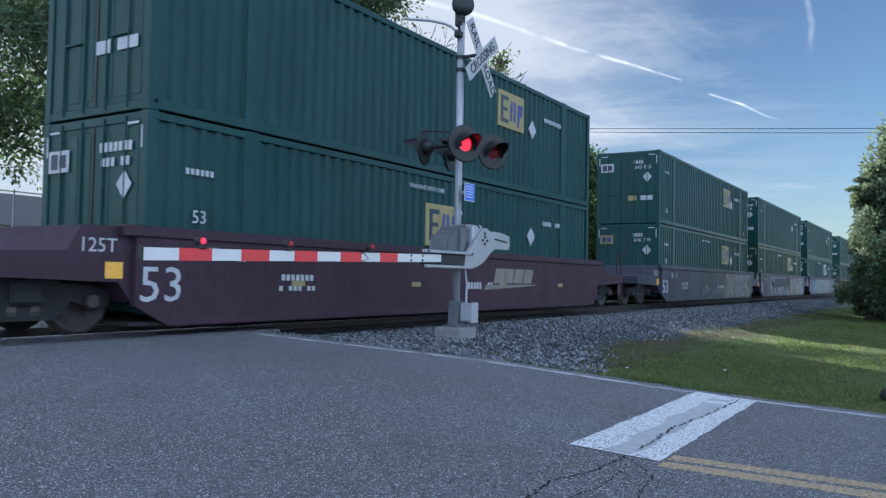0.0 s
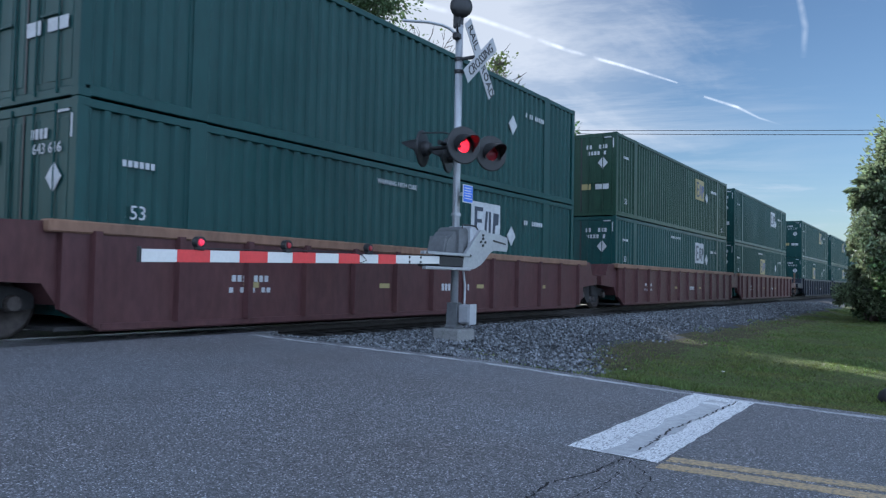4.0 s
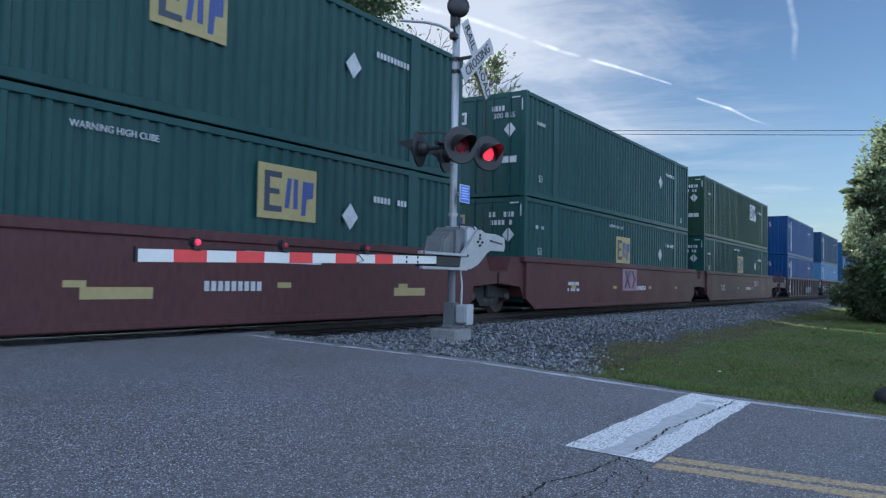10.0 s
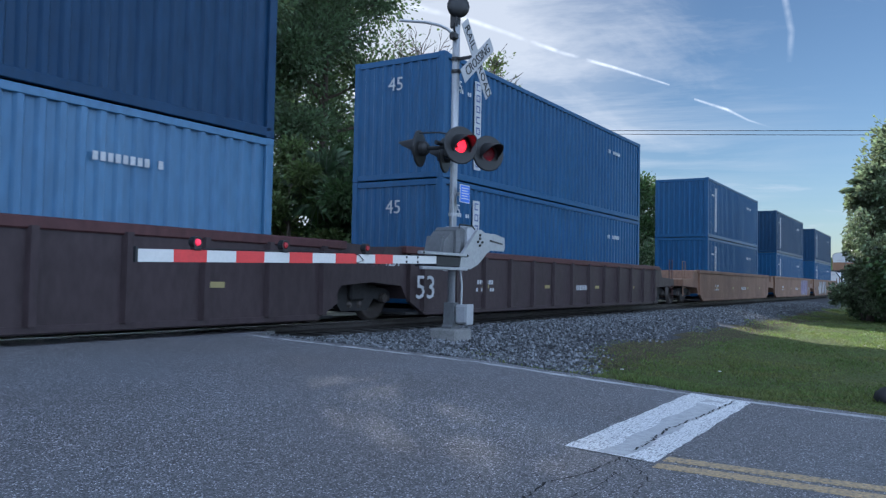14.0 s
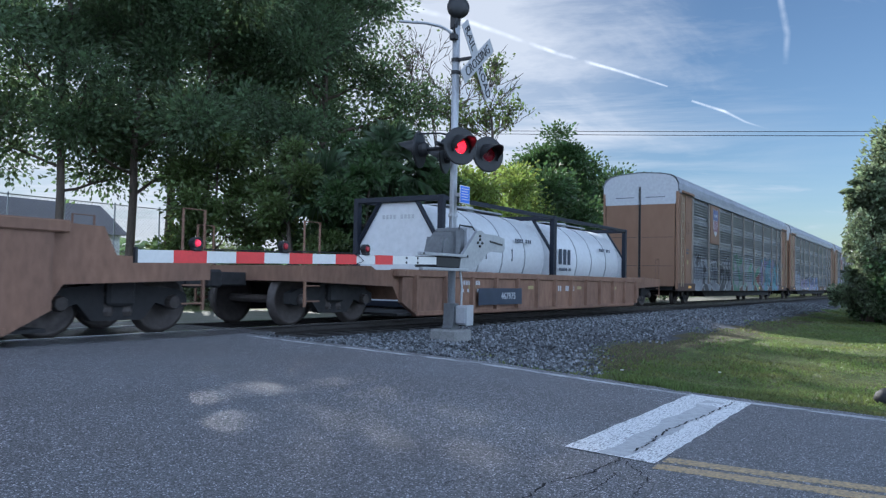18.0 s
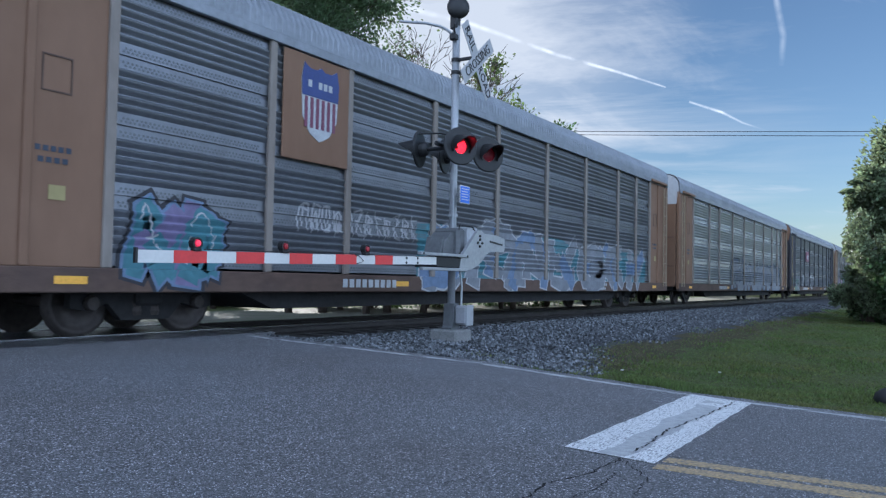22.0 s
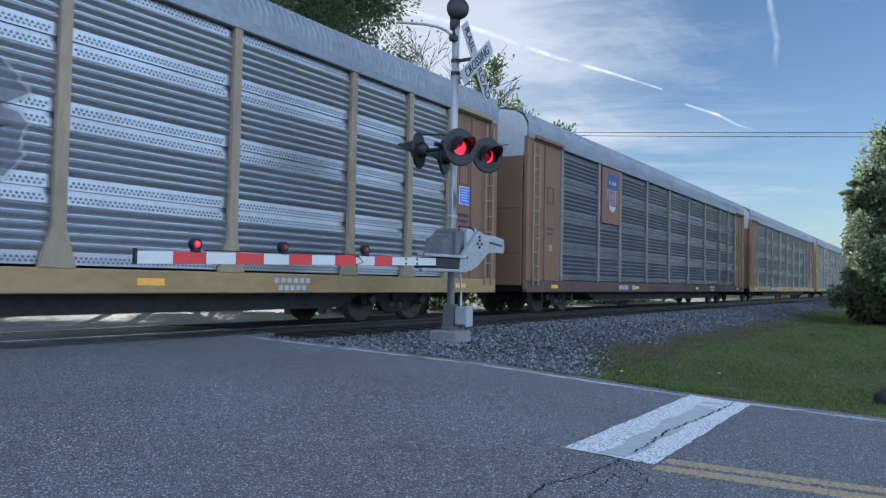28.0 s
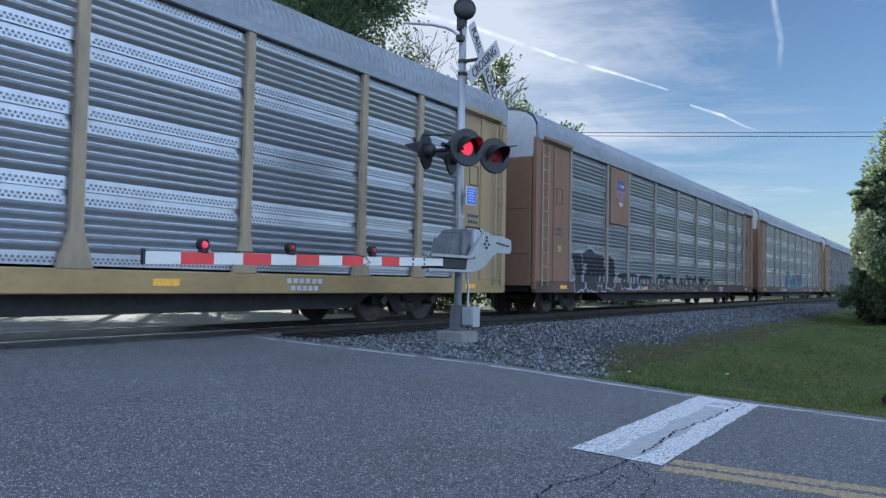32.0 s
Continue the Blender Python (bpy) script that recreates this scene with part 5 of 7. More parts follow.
    if slogan:
        part("lettering", lettering("BUILDING AMERICA", .12, DECAL_DARK, .9), DECAL_DARK, p, at=on_side(0, -.034, 3.02 - 0.0))
    for i, (x0, x1, z0, z1, n, style) in enumerate(graf):
        graffiti(c, x0, x1, z0, z1, -y - .006, n, int(u) + 7 * i, style, RACK_RELIEF)
    for x in (-11.7, -4.6, 3.6, 11.8):
        part("reflector", shared("rack_reflector", lambda: Geo().box(-.22, .22, -.006, 0, -.05, .05), ORANGE), ORANGE, c, "orange reflector", at=(x, -y - .081, .68))
    if slogan or flared:
        nb = part("number_board", shared("number_board", lambda: Geo().box(-1.15, 1.15, -.006, 0, -.13, .13), DECAL_DARK), DECAL_DARK, c, "dark number board", at=(-6.0, -y - .081, .68))
        if slogan:
            part("number", lettering("980097", .17, MARK, 1.1), MARK, nb, at=on_side(.45, -.008, 0))
        part("number_mark", shared(("rack_bars", 9 if slogan else int(u) % 4), lambda: bars(4, .7, .15, 2) if slogan else bars(9, 1.9, .15, int(u) % 4), MARK), MARK, nb, at=on_side(-.68 if slogan else 0, -.008, 0))
    else:
        part("number_mark", shared(("sill_bars", int(u) % 4), lambda: bars(9, 1.7, .15, int(u) % 4), MARK), MARK, c, at=on_side(-5.6, -y - .083, .68))
    part("stencil_mark", shared("sill_note", lambda: bars(6, .9, .08, 5, .05).add(bars(5, .7, .08, 6, -.07).v, bars(5, .7, .08, 6, -.07).f), MARK), MARK, c, at=on_side(6.4, -y - .083, .68))
    return c


def tank_container(u, zb):
    """A white tank in a steel frame."""
    t = thing("tank_container", "white tank container in a dark steel frame", "tank", "tank containers on the well car")
    train_piece(t, u)
    t.location.z = zb
    L, r = 6.06, 1.17
    prof = [(.0, -L / 2 + .12), (.80, -L / 2 + .125), (.90, -L / 2 + .16), (1.13, -L / 2 + .42), (r, -L / 2 + .50)]
    part("tank_shell", Geo().lathe(prof + [(a, -b) for a, b in prof[::-1]], "x", 36, (0, 0, 1.32)), TANK, t, "white tank shell", smooth=True)
    for x in (-1.2, .0, 1.3):
        part("band", Geo().lathe([(r + .004, -.02), (r + .018, -.02), (r + .018, .02), (r + .004, .02)], "x", 36, (x, 0, 1.32)), GALV, t)
    for e in (-1, 1):
        for s in (-1, 1):
            part("frame_post", Geo().box(e * L / 2 - .08, e * L / 2 + .08, s * 1.21 - .07, s * 1.21 + .07, 0, 2.59, .015), CAR_DARK, t)
            part("frame_brace", Geo().tube([(e * L / 2, s * 1.16, 1.52), (e * L / 2, s * .52, 2.5)], .055, 6), CAR_DARK, t)
        part("end_plate", Geo().prism([(-1.13, .14), (1.13, .14), (1.13, 1.56), (.54, 2.46), (-.54, 2.46), (-1.13, 1.56)], "x", e * (L / 2 - .05) - .02, e * (L / 2 - .05) + .02), TANK, t, "flat white end plate with cut corners")
        part("frame_beam", Geo().box(e * L / 2 - .07, e * L / 2 + .07, -1.2, 1.2, 2.46, 2.59, .015), CAR_DARK, t)
        part("frame_beam", Geo().box(e * L / 2 - .07, e * L / 2 + .07, -1.2, 1.2, 0, .14, .015), CAR_DARK, t)
    for s in (-1, 1):
        part("top_rail", Geo().box(-L / 2, L / 2, s * 1.21 - .05, s * 1.21 + .05, 2.48, 2.58, .012), CAR_DARK, t)
        part("side_rail", Geo().box(-L / 2, L / 2, s * 1.21 - .05, s * 1.21 + .05, 0.02, .14, .012), CAR_DARK, t)
    part("walkway", Geo().box(-1.6, 1.6, -.3, .3, 2.52, 2.56, .008), GALV, t)
    part("manhole", Geo().lathe([(0, 2.62), (.22, 2.62), (.25, 2.58), (.25, 2.46)], "z", 16), GALV, t)
    part("stencil_mark", bars(9, .95, .10, 8), GALV, t, at=on_front(-L / 2 + .026, 0, 2.12))
    if u > 405:
        part("stencil_mark", bars(3, .95, .46, 2), DECAL_DARK, t, at=Matrix.Translation((-2.1, -r - .012, 1.42)) @ SIDE)
        part("stencil_mark", bars(9, .9, .09, 5), DECAL_DARK, t, at=Matrix.Translation((-2.1, -r - .012, 1.05)) @ SIDE)
    else:
        for x in (-1.75, -.85, .55):
            part("drip_mark", Geo().box(x - .012, x + .012, -.9 * r, -.9 * r + .3, .95, 1.25).box(x - .014, x + .014, -r - .006, -r + .1, 1.2, 1.5), DECAL_DARK, t, "thin dark streak")
    part("stencil_mark", bars(8, 1.0, .10, 6), DECAL_DARK, t, at=Matrix.Translation((1.2, -r - .0, 1.75)) @ SIDE)


def make_train():
    EY, EW = (YELLOW, DECAL_DARK, DECAL_BLUE), (MARK, DECAL_DARK, DECAL_DARK)
    top = 5.97 - 2.896
    low = top - 2.9
    gs = "double-stacked containers on the train"
    # 53 ft stacks: centre, upper and lower finish, logos, door end ahead
    stacks = [(15.03, GREEN, GREEN, EY, EY, ""), (38.35, GREEN, GREEN, EY, EY, "643 825"), (57.45, GREEN, GREEN_OLD, None, EY, ""), (76.95, GREEN, GREEN, None, EW, ""),
              (99.68, GREEN, GREEN, None, EW, "642 150"), (119.45, GREEN_OLD, GREEN, EY, EW, ""), (137.4, GREEN, GREEN, EW, EY, ""), (160.9, GREEN, GREEN, EY, EY, "274 737"),
              (179.95, GREEN, GREEN, EY, EY, "651 366"), (199.05, GREEN, PURPLE, EY, EY, "261 768"), (221.75, GREEN, GREEN, EY, EY, "271 024"), (241.25, GREEN, GREEN, None, EY, "300 865"), (260.3, GREEN_OLD, GREEN, EW, EY, "")]
    for i, (u, a, b, la, lb, num) in enumerate(stacks):
        names = {GREEN: "dark green", GREEN_OLD: "faded dark green", PURPLE: "purple-blue"}
        container(16.15, a, u, top, names[a] + " 53-foot corrugated container stacked on another", gs, logo=la, logo_x=(2.8, 3.1, 0, 2.6, -.8, 2.8, 3.0, 2.8, 2.5, -.14, .17, 0, 3.2)[i], logo_end=EY if i % 2 == 0 else EW, number=num, size="53" if i % 2 else "", seed=i)
        container(16.15, b, u, low, names[b] + " 53-foot corrugated container sitting in a well car", gs, logo=lb, logo_end=EW if i % 3 == 0 else EY, number={10: "654 553", 4: "643 616", 7: "634 815", 1: "646 799", 2: "640 317"}.get(i, ""), size="53", seed=i + 3,
                  logo_x=(-.34, 2.77, 2.9, 2.6, 2.7, 2.8, -.35, -1.26, 2.5, -4.9, 2.35, -.28, -.1)[i], diamond=b is not PURPLE, stripe=GRAF[8] if b is PURPLE else None)
    # a row of pale reflective strips along one joint between two containers
    for ob, u in list(MOVING):
        if abs(u - 160.9) < .1 and ob.location.z > 2:
            for k in range(15):
                part("reflective_mark", shared("long_reflective_mark", lambda: Geo().box(-.22, .22, -1.305, -1.297, .07, .12), MARK), MARK, ob, at=(-7.3 + k * 1.04, 0, 0))
    blues = [(283.2, 13.72, ROYAL, ROYAL), (302.55, 13.72, NAVY, SKYBLUE), (321.55, 13.72, MIDBLUE, MIDBLUE), (344.7, 12.19, MIDBLUE, MIDBLUE), (363.5, 12.19, NAVY, MIDBLUE), (382.8, 12.19, NAVY, MIDBLUE)]
    for i, (u, L, a, b) in enumerate(blues):
        nm = {NAVY: "navy blue", ROYAL: "deep royal blue", MIDBLUE: "mid-blue", SKYBLUE: "faded light blue"}
        sz = "45-foot" if L > 13 else "40-foot"
        for k, m in ((top, a), (low, b)):
            container(L, m, u, k, nm[m] + " " + sz + (" container stacked on another" if k == top else " container sitting in a well car"), gs, doors=False, diamond=False, size="45" if L > 13 else "", strip_label=True,
                      seed=i, end_marks=False)
    # platforms under them
    tri = [(38.35, CAR_GREY, None, 1.41, False, "weathered grey smooth-sided well car"), (99.68, CAR_MAROON, CAR_TAN, 1.40, True, "maroon ribbed well car"),
           (160.9, CAR_DARK, CAR_DARK, 1.38, True, "dark blue-grey ribbed well car"), (221.75, CAR_RED, None, 1.41, False, "red-brown smooth-sided well car"),
           (283.2, CAR_BROWN, CAR_MAROON, 1.42, True, "dark brown ribbed well car"), (344.7, CAR_TAN, CAR_TAN, 1.41, False, "tan smooth-sided well car")]
    us = {38.35: (38.35, 57.45, 76.95), 99.68: (99.68, 119.45, 138.0), 160.9: (160.9, 179.95, 199.05), 221.75: (221.75, 241.25, 260.3),
          283.2: (283.2, 302.55, 321.55), 344.7: (344.7, 363.8, 382.8)}
    gw = "articulated well cars in the train"
    c = well_car(15.03, 8.35, CAR_PURPLE, "brown-purple smooth-sided well car with white markings", gw, 1.38, trucks=(-1, 1), ends=(True, True), span=9.6, marks="53")
    c["label"] = "brown-purple smooth-sided well car with white markings"
    for k, (a, b) in enumerate(((-.9, .5), (-.3, .5), (.35, .5), (1.0, .5))):
        part("logo_bar", Geo().prism([(a * .82 - .26, .66), (a * .82 + .22, .66), (a * .82 + .34, 1.02), (a * .82 - .14, 1.02)], "y", -1.525, -1.515), POST, c, "slanted pale logo bar", at=(2.6, 0, 0))
    part("logo_stripe", Geo().prism([(-1.45, .50), (1.25, .60), (1.3, .63), (-1.35, .62)], "y", -1.525, -1.515), POST, c, "tapering pale logo stripe", at=(2.6, 0, 0))
    for key, mat, chord, tp, ribs, label in tri:
        for i, u in enumerate(us[key]):
            mid = 9.6
            c = well_car(u, 8.35, mat, label, gw, tp, ribs, chord, trucks=(-1, 1) if i == 2 else (-1,), ends=(i == 0, i == 2), span=9.6, marks="53" if mat in (CAR_GREY, CAR_BROWN) else "", number=("723571", 3.2, .86, .28, False) if mat is CAR_RED and i == 2 else ("767479", 3.9, .84, .22, True) if mat is CAR_TAN and i == 2 else None)
            y = -1.515 - (.1 if ribs else 0)
            if mat is CAR_GREY:
                if i == 0:
                    graffiti(c, -2.6, 1.6, .12, .62, y, 7, 40, "tag")
                    graffiti(c, 2.2, 7.6, .06, 1.50, y, 6, 46, "dusty")
                    part("sign_patch", Geo().box(5.0, 5.5, y - .026, y - .02, .98, 1.10), YELLOW, c, "small yellow plate")
                elif i == 1:
                    graffiti(c, -5.4, 1.6, .08, 1.56, y, 5, 42, "silver")
                    part("paint_patch", Geo().box(-3.9, .6, y - .030, y - .024, .60, 1.14), CAR_DARK, c, "dark repainted patch over the spray paint")
                    graffiti(c, 1.5, 7.4, .06, 1.50, y, 5, 45, "dusty")
                else:
                    graffiti(c, -7.2, -5.2, .10, 1.20, y, 2, 44, "teal")
                    graffiti(c, -4.9, 5.0, .08, 1.66, y, 5, 43, "pale")
                    graffiti(c, 5.1, 7.3, .16, 1.30, y, 3, 41, "mixed")
            elif mat is CAR_TAN:
                if i == 2:
                    part("size_mark", lettering("53", .42, DECAL_DARK, 1.1), DECAL_DARK, c, at=on_side(-7.2, y, .54))
                    graffiti(c, -5.0, .2, .10, 1.42, y, 4, 47, "white")
                elif i == 1:
                    graffiti(c, 3.2, 6.6, .08, 1.40, y, 3, 48, "lilac")
                    graffiti(c, 7.0, 7.7, .50, .78, y, 3, 49, "tag")
            elif mat is CAR_RED and i == 1:
                sg = part("sign_patch", Geo().box(-.95, .55, y - .006, y, .50, 1.30), GRAF[4], c, "pale square sign patch with dark slanting bars")
                part("sign_bar", Geo().prism([(-.75, .60), (-.60, .60), (-.12, 1.20), (-.27, 1.20)], "y", y - .010, y - .006).prism([(-.27, .60), (-.12, .60), (-.60, 1.20), (-.75, 1.20)], "y", y - .014, y - .010), DECAL_DARK, sg)
                part("sign_bar", Geo().prism([(.0, .60), (.12, .60), (.42, .90), (.12, 1.20), (.0, 1.20), (.28, .90)], "y", y - .010, y - .006), DECAL_DARK, sg)
            elif mat is CAR_RED and i == 0:
                part("sign_patch", Geo().box(1.2, 3.0, y - .006, y, .98, 1.16, .08), MARK, c, "small pale lettered patch")
                for q in (-1.6, 5.2):
                    part("sign_patch", Geo().box(q, q + 1.1, y - .006, y, .42, .58), YELLOW, c, "long yellow plate")
            elif mat is CAR_BROWN and i == 0:
                for k in range(4):
                    part("logo_bar", Geo().prism([(-1.6 + k * .9, .3), (-1.0 + k * .9, .3), (-.85 + k * .9, .75), (-1.45 + k * .9, .75)], "y", y - .05, y - .046), CASTING, c, "slanted pale logo bar", at=(1, 0, 0))
    well_car(406.0, 7.4, CAR_TAN, "tan ribbed well car carrying tank containers", gw, .96, True, CAR_TAN, trucks=(-1, 1), ends=(True, True), span=9.0, number=("467975", -2.95, .40, .17, True))
    for u in (403.53, 409.65):
        tank_container(u, .12)
    # car carriers
    T, B, Y = RACK_TAN, RACK_BLACK, CAR_YELLOW
    g0, g1, g2, g3, g4, g5, g6, g7, g8 = range(9)
    cars = [(T, PANEL_OLD, True, True, False, T, ((-10.6, -3.7, .50, 2.0, 5, "silver"), (-3.2, 1.6, .62, 2.3, 4, "green"), (1.8, 3.9, .55, 2.0, 1, "arrow"), (4.5, 10.3, .50, 2.5, 4, "teal"), (11.5, 12.8, 2.0, 2.4, 3, "tag"))),
            (T, PANEL_OLD, True, False, False, T, ((-11.0, -7.9, .56, 1.9, 4, "chrome"), (-7.8, -4.9, .66, 1.5, 3, "lilac"), (-4.5, 1.7, .54, 1.6, 6, "violet"))),
            (T, PANEL_OLD, True, True, False, T, ((-10.8, -9.2, .66, 1.8, 2, "teal"), (-7.6, -4.0, 1.5, 2.1, 12, "script"), (-3.9, 10.8, .56, 2.05, 7, "teal_box"))),
            (T, PANEL, True, False, False, T, ((-3.8, 10.8, .54, 2.1, 9, "chrome"),)),
            (B, PANEL_OLD, False, False, False, B, ((-11.6, -9.2, .5, 1.4, 2, "green"), (-8.9, -8.2, .9, 1.5, 1, "tag"), (-8.0, -6.2, .60, 1.8, 1, "script"), (-5.0, -.2, .60, 1.9, 3, "script"), (2.0, 5.6, .8, 1.5, 4, "tag"))),
            (T, PANEL_OLD, True, False, False, T, ((-11.0, -9.0, .7, 2.0, 2, "mixed"), (-8.6, -1.8, .60, 2.1, 6, "mixed"))),
            (T, PANEL, True, False, True, Y, ((-8.4, -5.0, .82, 1.8, 4, "white"), (-3.5, 1.7, 1.85, 3.4, 5, "hollow"))),
            (T, PANEL_OLD, True, True, False, T, ((-8.8, -5.6, 1.2, 1.9, 4, "tag"), (1.6, 6.8, 1.0, 1.7, 7, "tag"), (8.0, 11.0, .9, 1.8, 4, "tag"))),
            (T, PANEL_OLD, True, False, True, Y, ((-6.2, -4.5, 1.2, 1.6, 3, "tag"), (3.0, 8.0, .9, 1.7, 6, "tag"))),
            (Y, PANEL, True, True, True, Y, ()),
            (T, PANEL, True, True, False, T, ((-11.0, -7.6, .6, 1.7, 4, "outline"), (-7.2, 4.6, .66, 1.2, 12, "outline"))),
            (T, PANEL, True, False, False, T, ((-4.5, 2.5, .8, 1.7, 6, "teal"),)),
            (T, PANEL_OLD, True, False, False, T, ()),
            (T, PANEL_OLD, True, False, False, T, ())]
    for k, (body, pan, white, sh, fl, sill, gr) in enumerate(cars):
        lab = {T: "tan-ended", B: "charcoal-ended", Y: "yellow-ended"}[body] + " autorack car with " + ("bright" if pan is PANEL else "dull") + " galvanised louvred sides" + (" and spray paint" if gr else "")
        autorack(-11.81 + 28.6 * (15 + k) + 14.3, body, pan, lab, white, (1 if k in (9, 10) else 2) if sh else None, fl, sill, gr, dark_plate=body is B, slogan=k == 9)


make_train()


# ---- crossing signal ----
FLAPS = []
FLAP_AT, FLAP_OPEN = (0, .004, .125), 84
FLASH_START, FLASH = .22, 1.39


def light_unit(parent, m, lit=None, name="flasher"):
    """A round black backing disc with a long hood over a red lens; m places it, facing local -y. lit: when in the cycle it shines."""
    d = part(name, Geo().lathe([(.128, .012), (.30, .012), (.318, 0), (.318, -.02), (.30, -.03), (.128, -.03), (.128, .012)], "y", 40), BLACK, parent, "black round backing disc with red light", at=m)
    part("housing", Geo().lathe([(0, .29), (.12, .29), (.18, .22), (.185, .0)] if lit else [(0, .15), (.09, .15), (.13, .09), (.135, .0)], "y", 24), BLACK, d)
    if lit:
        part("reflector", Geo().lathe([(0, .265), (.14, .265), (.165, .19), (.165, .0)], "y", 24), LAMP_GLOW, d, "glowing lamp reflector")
        # added flap covers the steady glow so that the lamp seems to go out
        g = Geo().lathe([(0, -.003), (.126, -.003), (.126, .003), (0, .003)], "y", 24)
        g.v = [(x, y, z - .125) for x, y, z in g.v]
        f = part("flap", g, FLAP, d, "dark flap added inside the lamp to imitate flashing", at=FLAP_AT)
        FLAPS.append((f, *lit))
    part("lens", Geo().lathe([(0, -.058), (.05, -.056), (.10, -.045), (.128, -.03)], "y", 24), LENS_GLASS if lit else LENS_DIM, d, "red glass lens")
    # hood: the upper part of a tube, cut obliquely so that it runs far out at the top
    g, vs, fs = Geo(), [], []
    n = 22
    for i in range(n + 1):
        a = math.radians(-28 + 236 * i / n)
        r = .178
        ln = .06 + .31 * max(0, math.sin(a)) ** .8
        for rr in (r, r + .012):
            vs += [(rr * math.cos(a), -.03, rr * math.sin(a)), (rr * .93 * math.cos(a), -.03 - ln, rr * .93 * math.sin(a) - .05)]
    for i in range(n):
        k = 4 * i
        fs += [(k, k + 1, k + 5, k + 4), (k + 2, k + 6, k + 7, k + 3), (k + 1, k + 3, k + 7, k + 5)]
    part("visor", g.add(vs, fs), BLACK, d)
    return d


def make_signal():
    X, Y = 11.56, 7.15
    zb = -.36
    s = thing("crossing_signal", "aluminium railway crossing signal mast with crossbuck, red flashers and bell", "crossing signal", at=(X, Y, -.489))

    def P(name, g, mat, label="", parent=None, smooth=False):
        return part(name, g, mat, parent or s, label, smooth=smooth)
    Z = lambda z: z - zb
    P("foundation", Geo().box(-.27, .27, -.27, .27, .0, Z(.055), .03), OLD_CONCRETE, "square concrete foundation")
    P("mast_base", Geo().prism([(-.15, Z(.055)), (.15, Z(.055)), (.15, Z(.085)), (.10, Z(.12)), (.078, Z(.50)), (-.078, Z(.50)), (-.10, Z(.12)), (-.15, Z(.085))], "y", -.10, .10), CASTING, "cast base with flange")
    P("mast", Geo().tube([(0, 0, Z(.0)), (0, 0, Z(5.35))], .065, 20), ALU, "round aluminium mast", smooth=True)
    jb = P("junction_box", Geo().box(-.06, .15, -.34, -.10, Z(.14), Z(.47), .035), ALU, "grey junction box")
    P("box_lid", Geo().box(-.07, .16, -.355, -.34, Z(.13), Z(.48), .01), ALU, parent=jb)
    P("conduit", Geo().tube([(.10, -.14, Z(.46)), (.11, -.14, Z(.8)), (.10, -.10, Z(1.1)), (.09, -.06, Z(1.3))], .020, 8), GALV, "grey cable conduit")
    # bell and top fittings
    part("bell", Geo().lathe([(0, .03), (.14, .03), (.19, .0), (.20, -.05), (.12, -.10), (.05, -.12), (0, -.12)], "y", 28), BLACK, s, "round black bell", at=Matrix.Translation((.0, -.02, Z(5.67))) @ Matrix.Rotation(radians(-48), 4, "Z"), smooth=True)
    P("bell_bracket", Geo().box(-.07, .07, -.05, .10, Z(5.30), Z(5.62), .02), BLACK)
    P("bell_clapper", Geo().box(.17, .25, -.06, .02, Z(5.6), Z(5.74), .02), BLACK)
    P("bell_cable", Geo().tube([(-.02, -.08, Z(5.45)), (-.14, -.10, Z(5.42)), (-.19, -.08, Z(5.33)), (-.15, -.05, Z(5.22)), (-.06, -.03, Z(5.17))], .018, 8), BLACK)
    P("arm_bracket", Geo().box(-.15, .02, -.06, .06, Z(5.08), Z(5.20), .02), BLACK)
    P("guard_rod", Geo().tube([(-.05, .05, Z(5.20)), (-.09, .14, Z(5.29)), (-.16, .25, Z(5.35)), (-.29, .46, Z(5.40)), (-.52, .86, Z(5.43))], .026, 8), GALV, "curved steel rod")
    # crossbuck, facing the road
    def blade(a, text, word_at):
        m = Matrix.Translation((.0, -.42, Z(4.685))) @ Matrix.Rotation(radians(a), 4, "Y")
        half = .70 if a > 0 else .63
        b = part("crossbuck_blade", Geo().box(-half, half, -.012, 0, -.125, .125, .004), BLADE_WHITE, s, "white crossbuck blade with black letters", at=m @ Matrix.Translation((0, -.014 if a < 0 else 0, 0)))
        for t, x, w in text:
            part("lettering", lettering(t, .165, SIGN_BLACK, w), SIGN_BLACK, b, at=on_side(x, -.016, 0))
        return b
    blade(-39.5, [("CROSSING", 0, .90)], 0)
    blade(52, [("RAIL", -.41, .92), ("ROAD", .41, .92)], 0)
    for z in (4.53, 4.75):
        P("crossbuck_clamp", Geo().box(-.03, .03, -.42, -.05, Z(z) - .025, Z(z) + .025, .005), BLACK)
        P("clamp_band", Geo().lathe([(.066, -.03), (.08, -.03), (.08, .03), (.066, .03)], "z", 20, (0, 0, Z(z))), BLACK)
    # cross arm with two flashers to the front, two to the back
    P("cross_arm", Geo().tube([(-.58, 0, Z(3.20)), (.62, 0, Z(3.20))], .04, 10), BLACK, "black cross arm")
    P("arm_hub", Geo().box(-.12, .12, -.14, .14, Z(3.00), Z(3.34), .03), BLACK)
    P("stay_rod", Geo().tube([(-.52, .40, Z(3.40)), (-.30, .1, Z(3.42)), (-.06, 0, Z(3.40))], .016, 6), BLACK)
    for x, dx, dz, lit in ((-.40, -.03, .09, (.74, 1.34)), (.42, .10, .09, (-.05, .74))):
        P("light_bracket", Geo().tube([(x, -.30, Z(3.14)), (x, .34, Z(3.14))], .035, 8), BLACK)
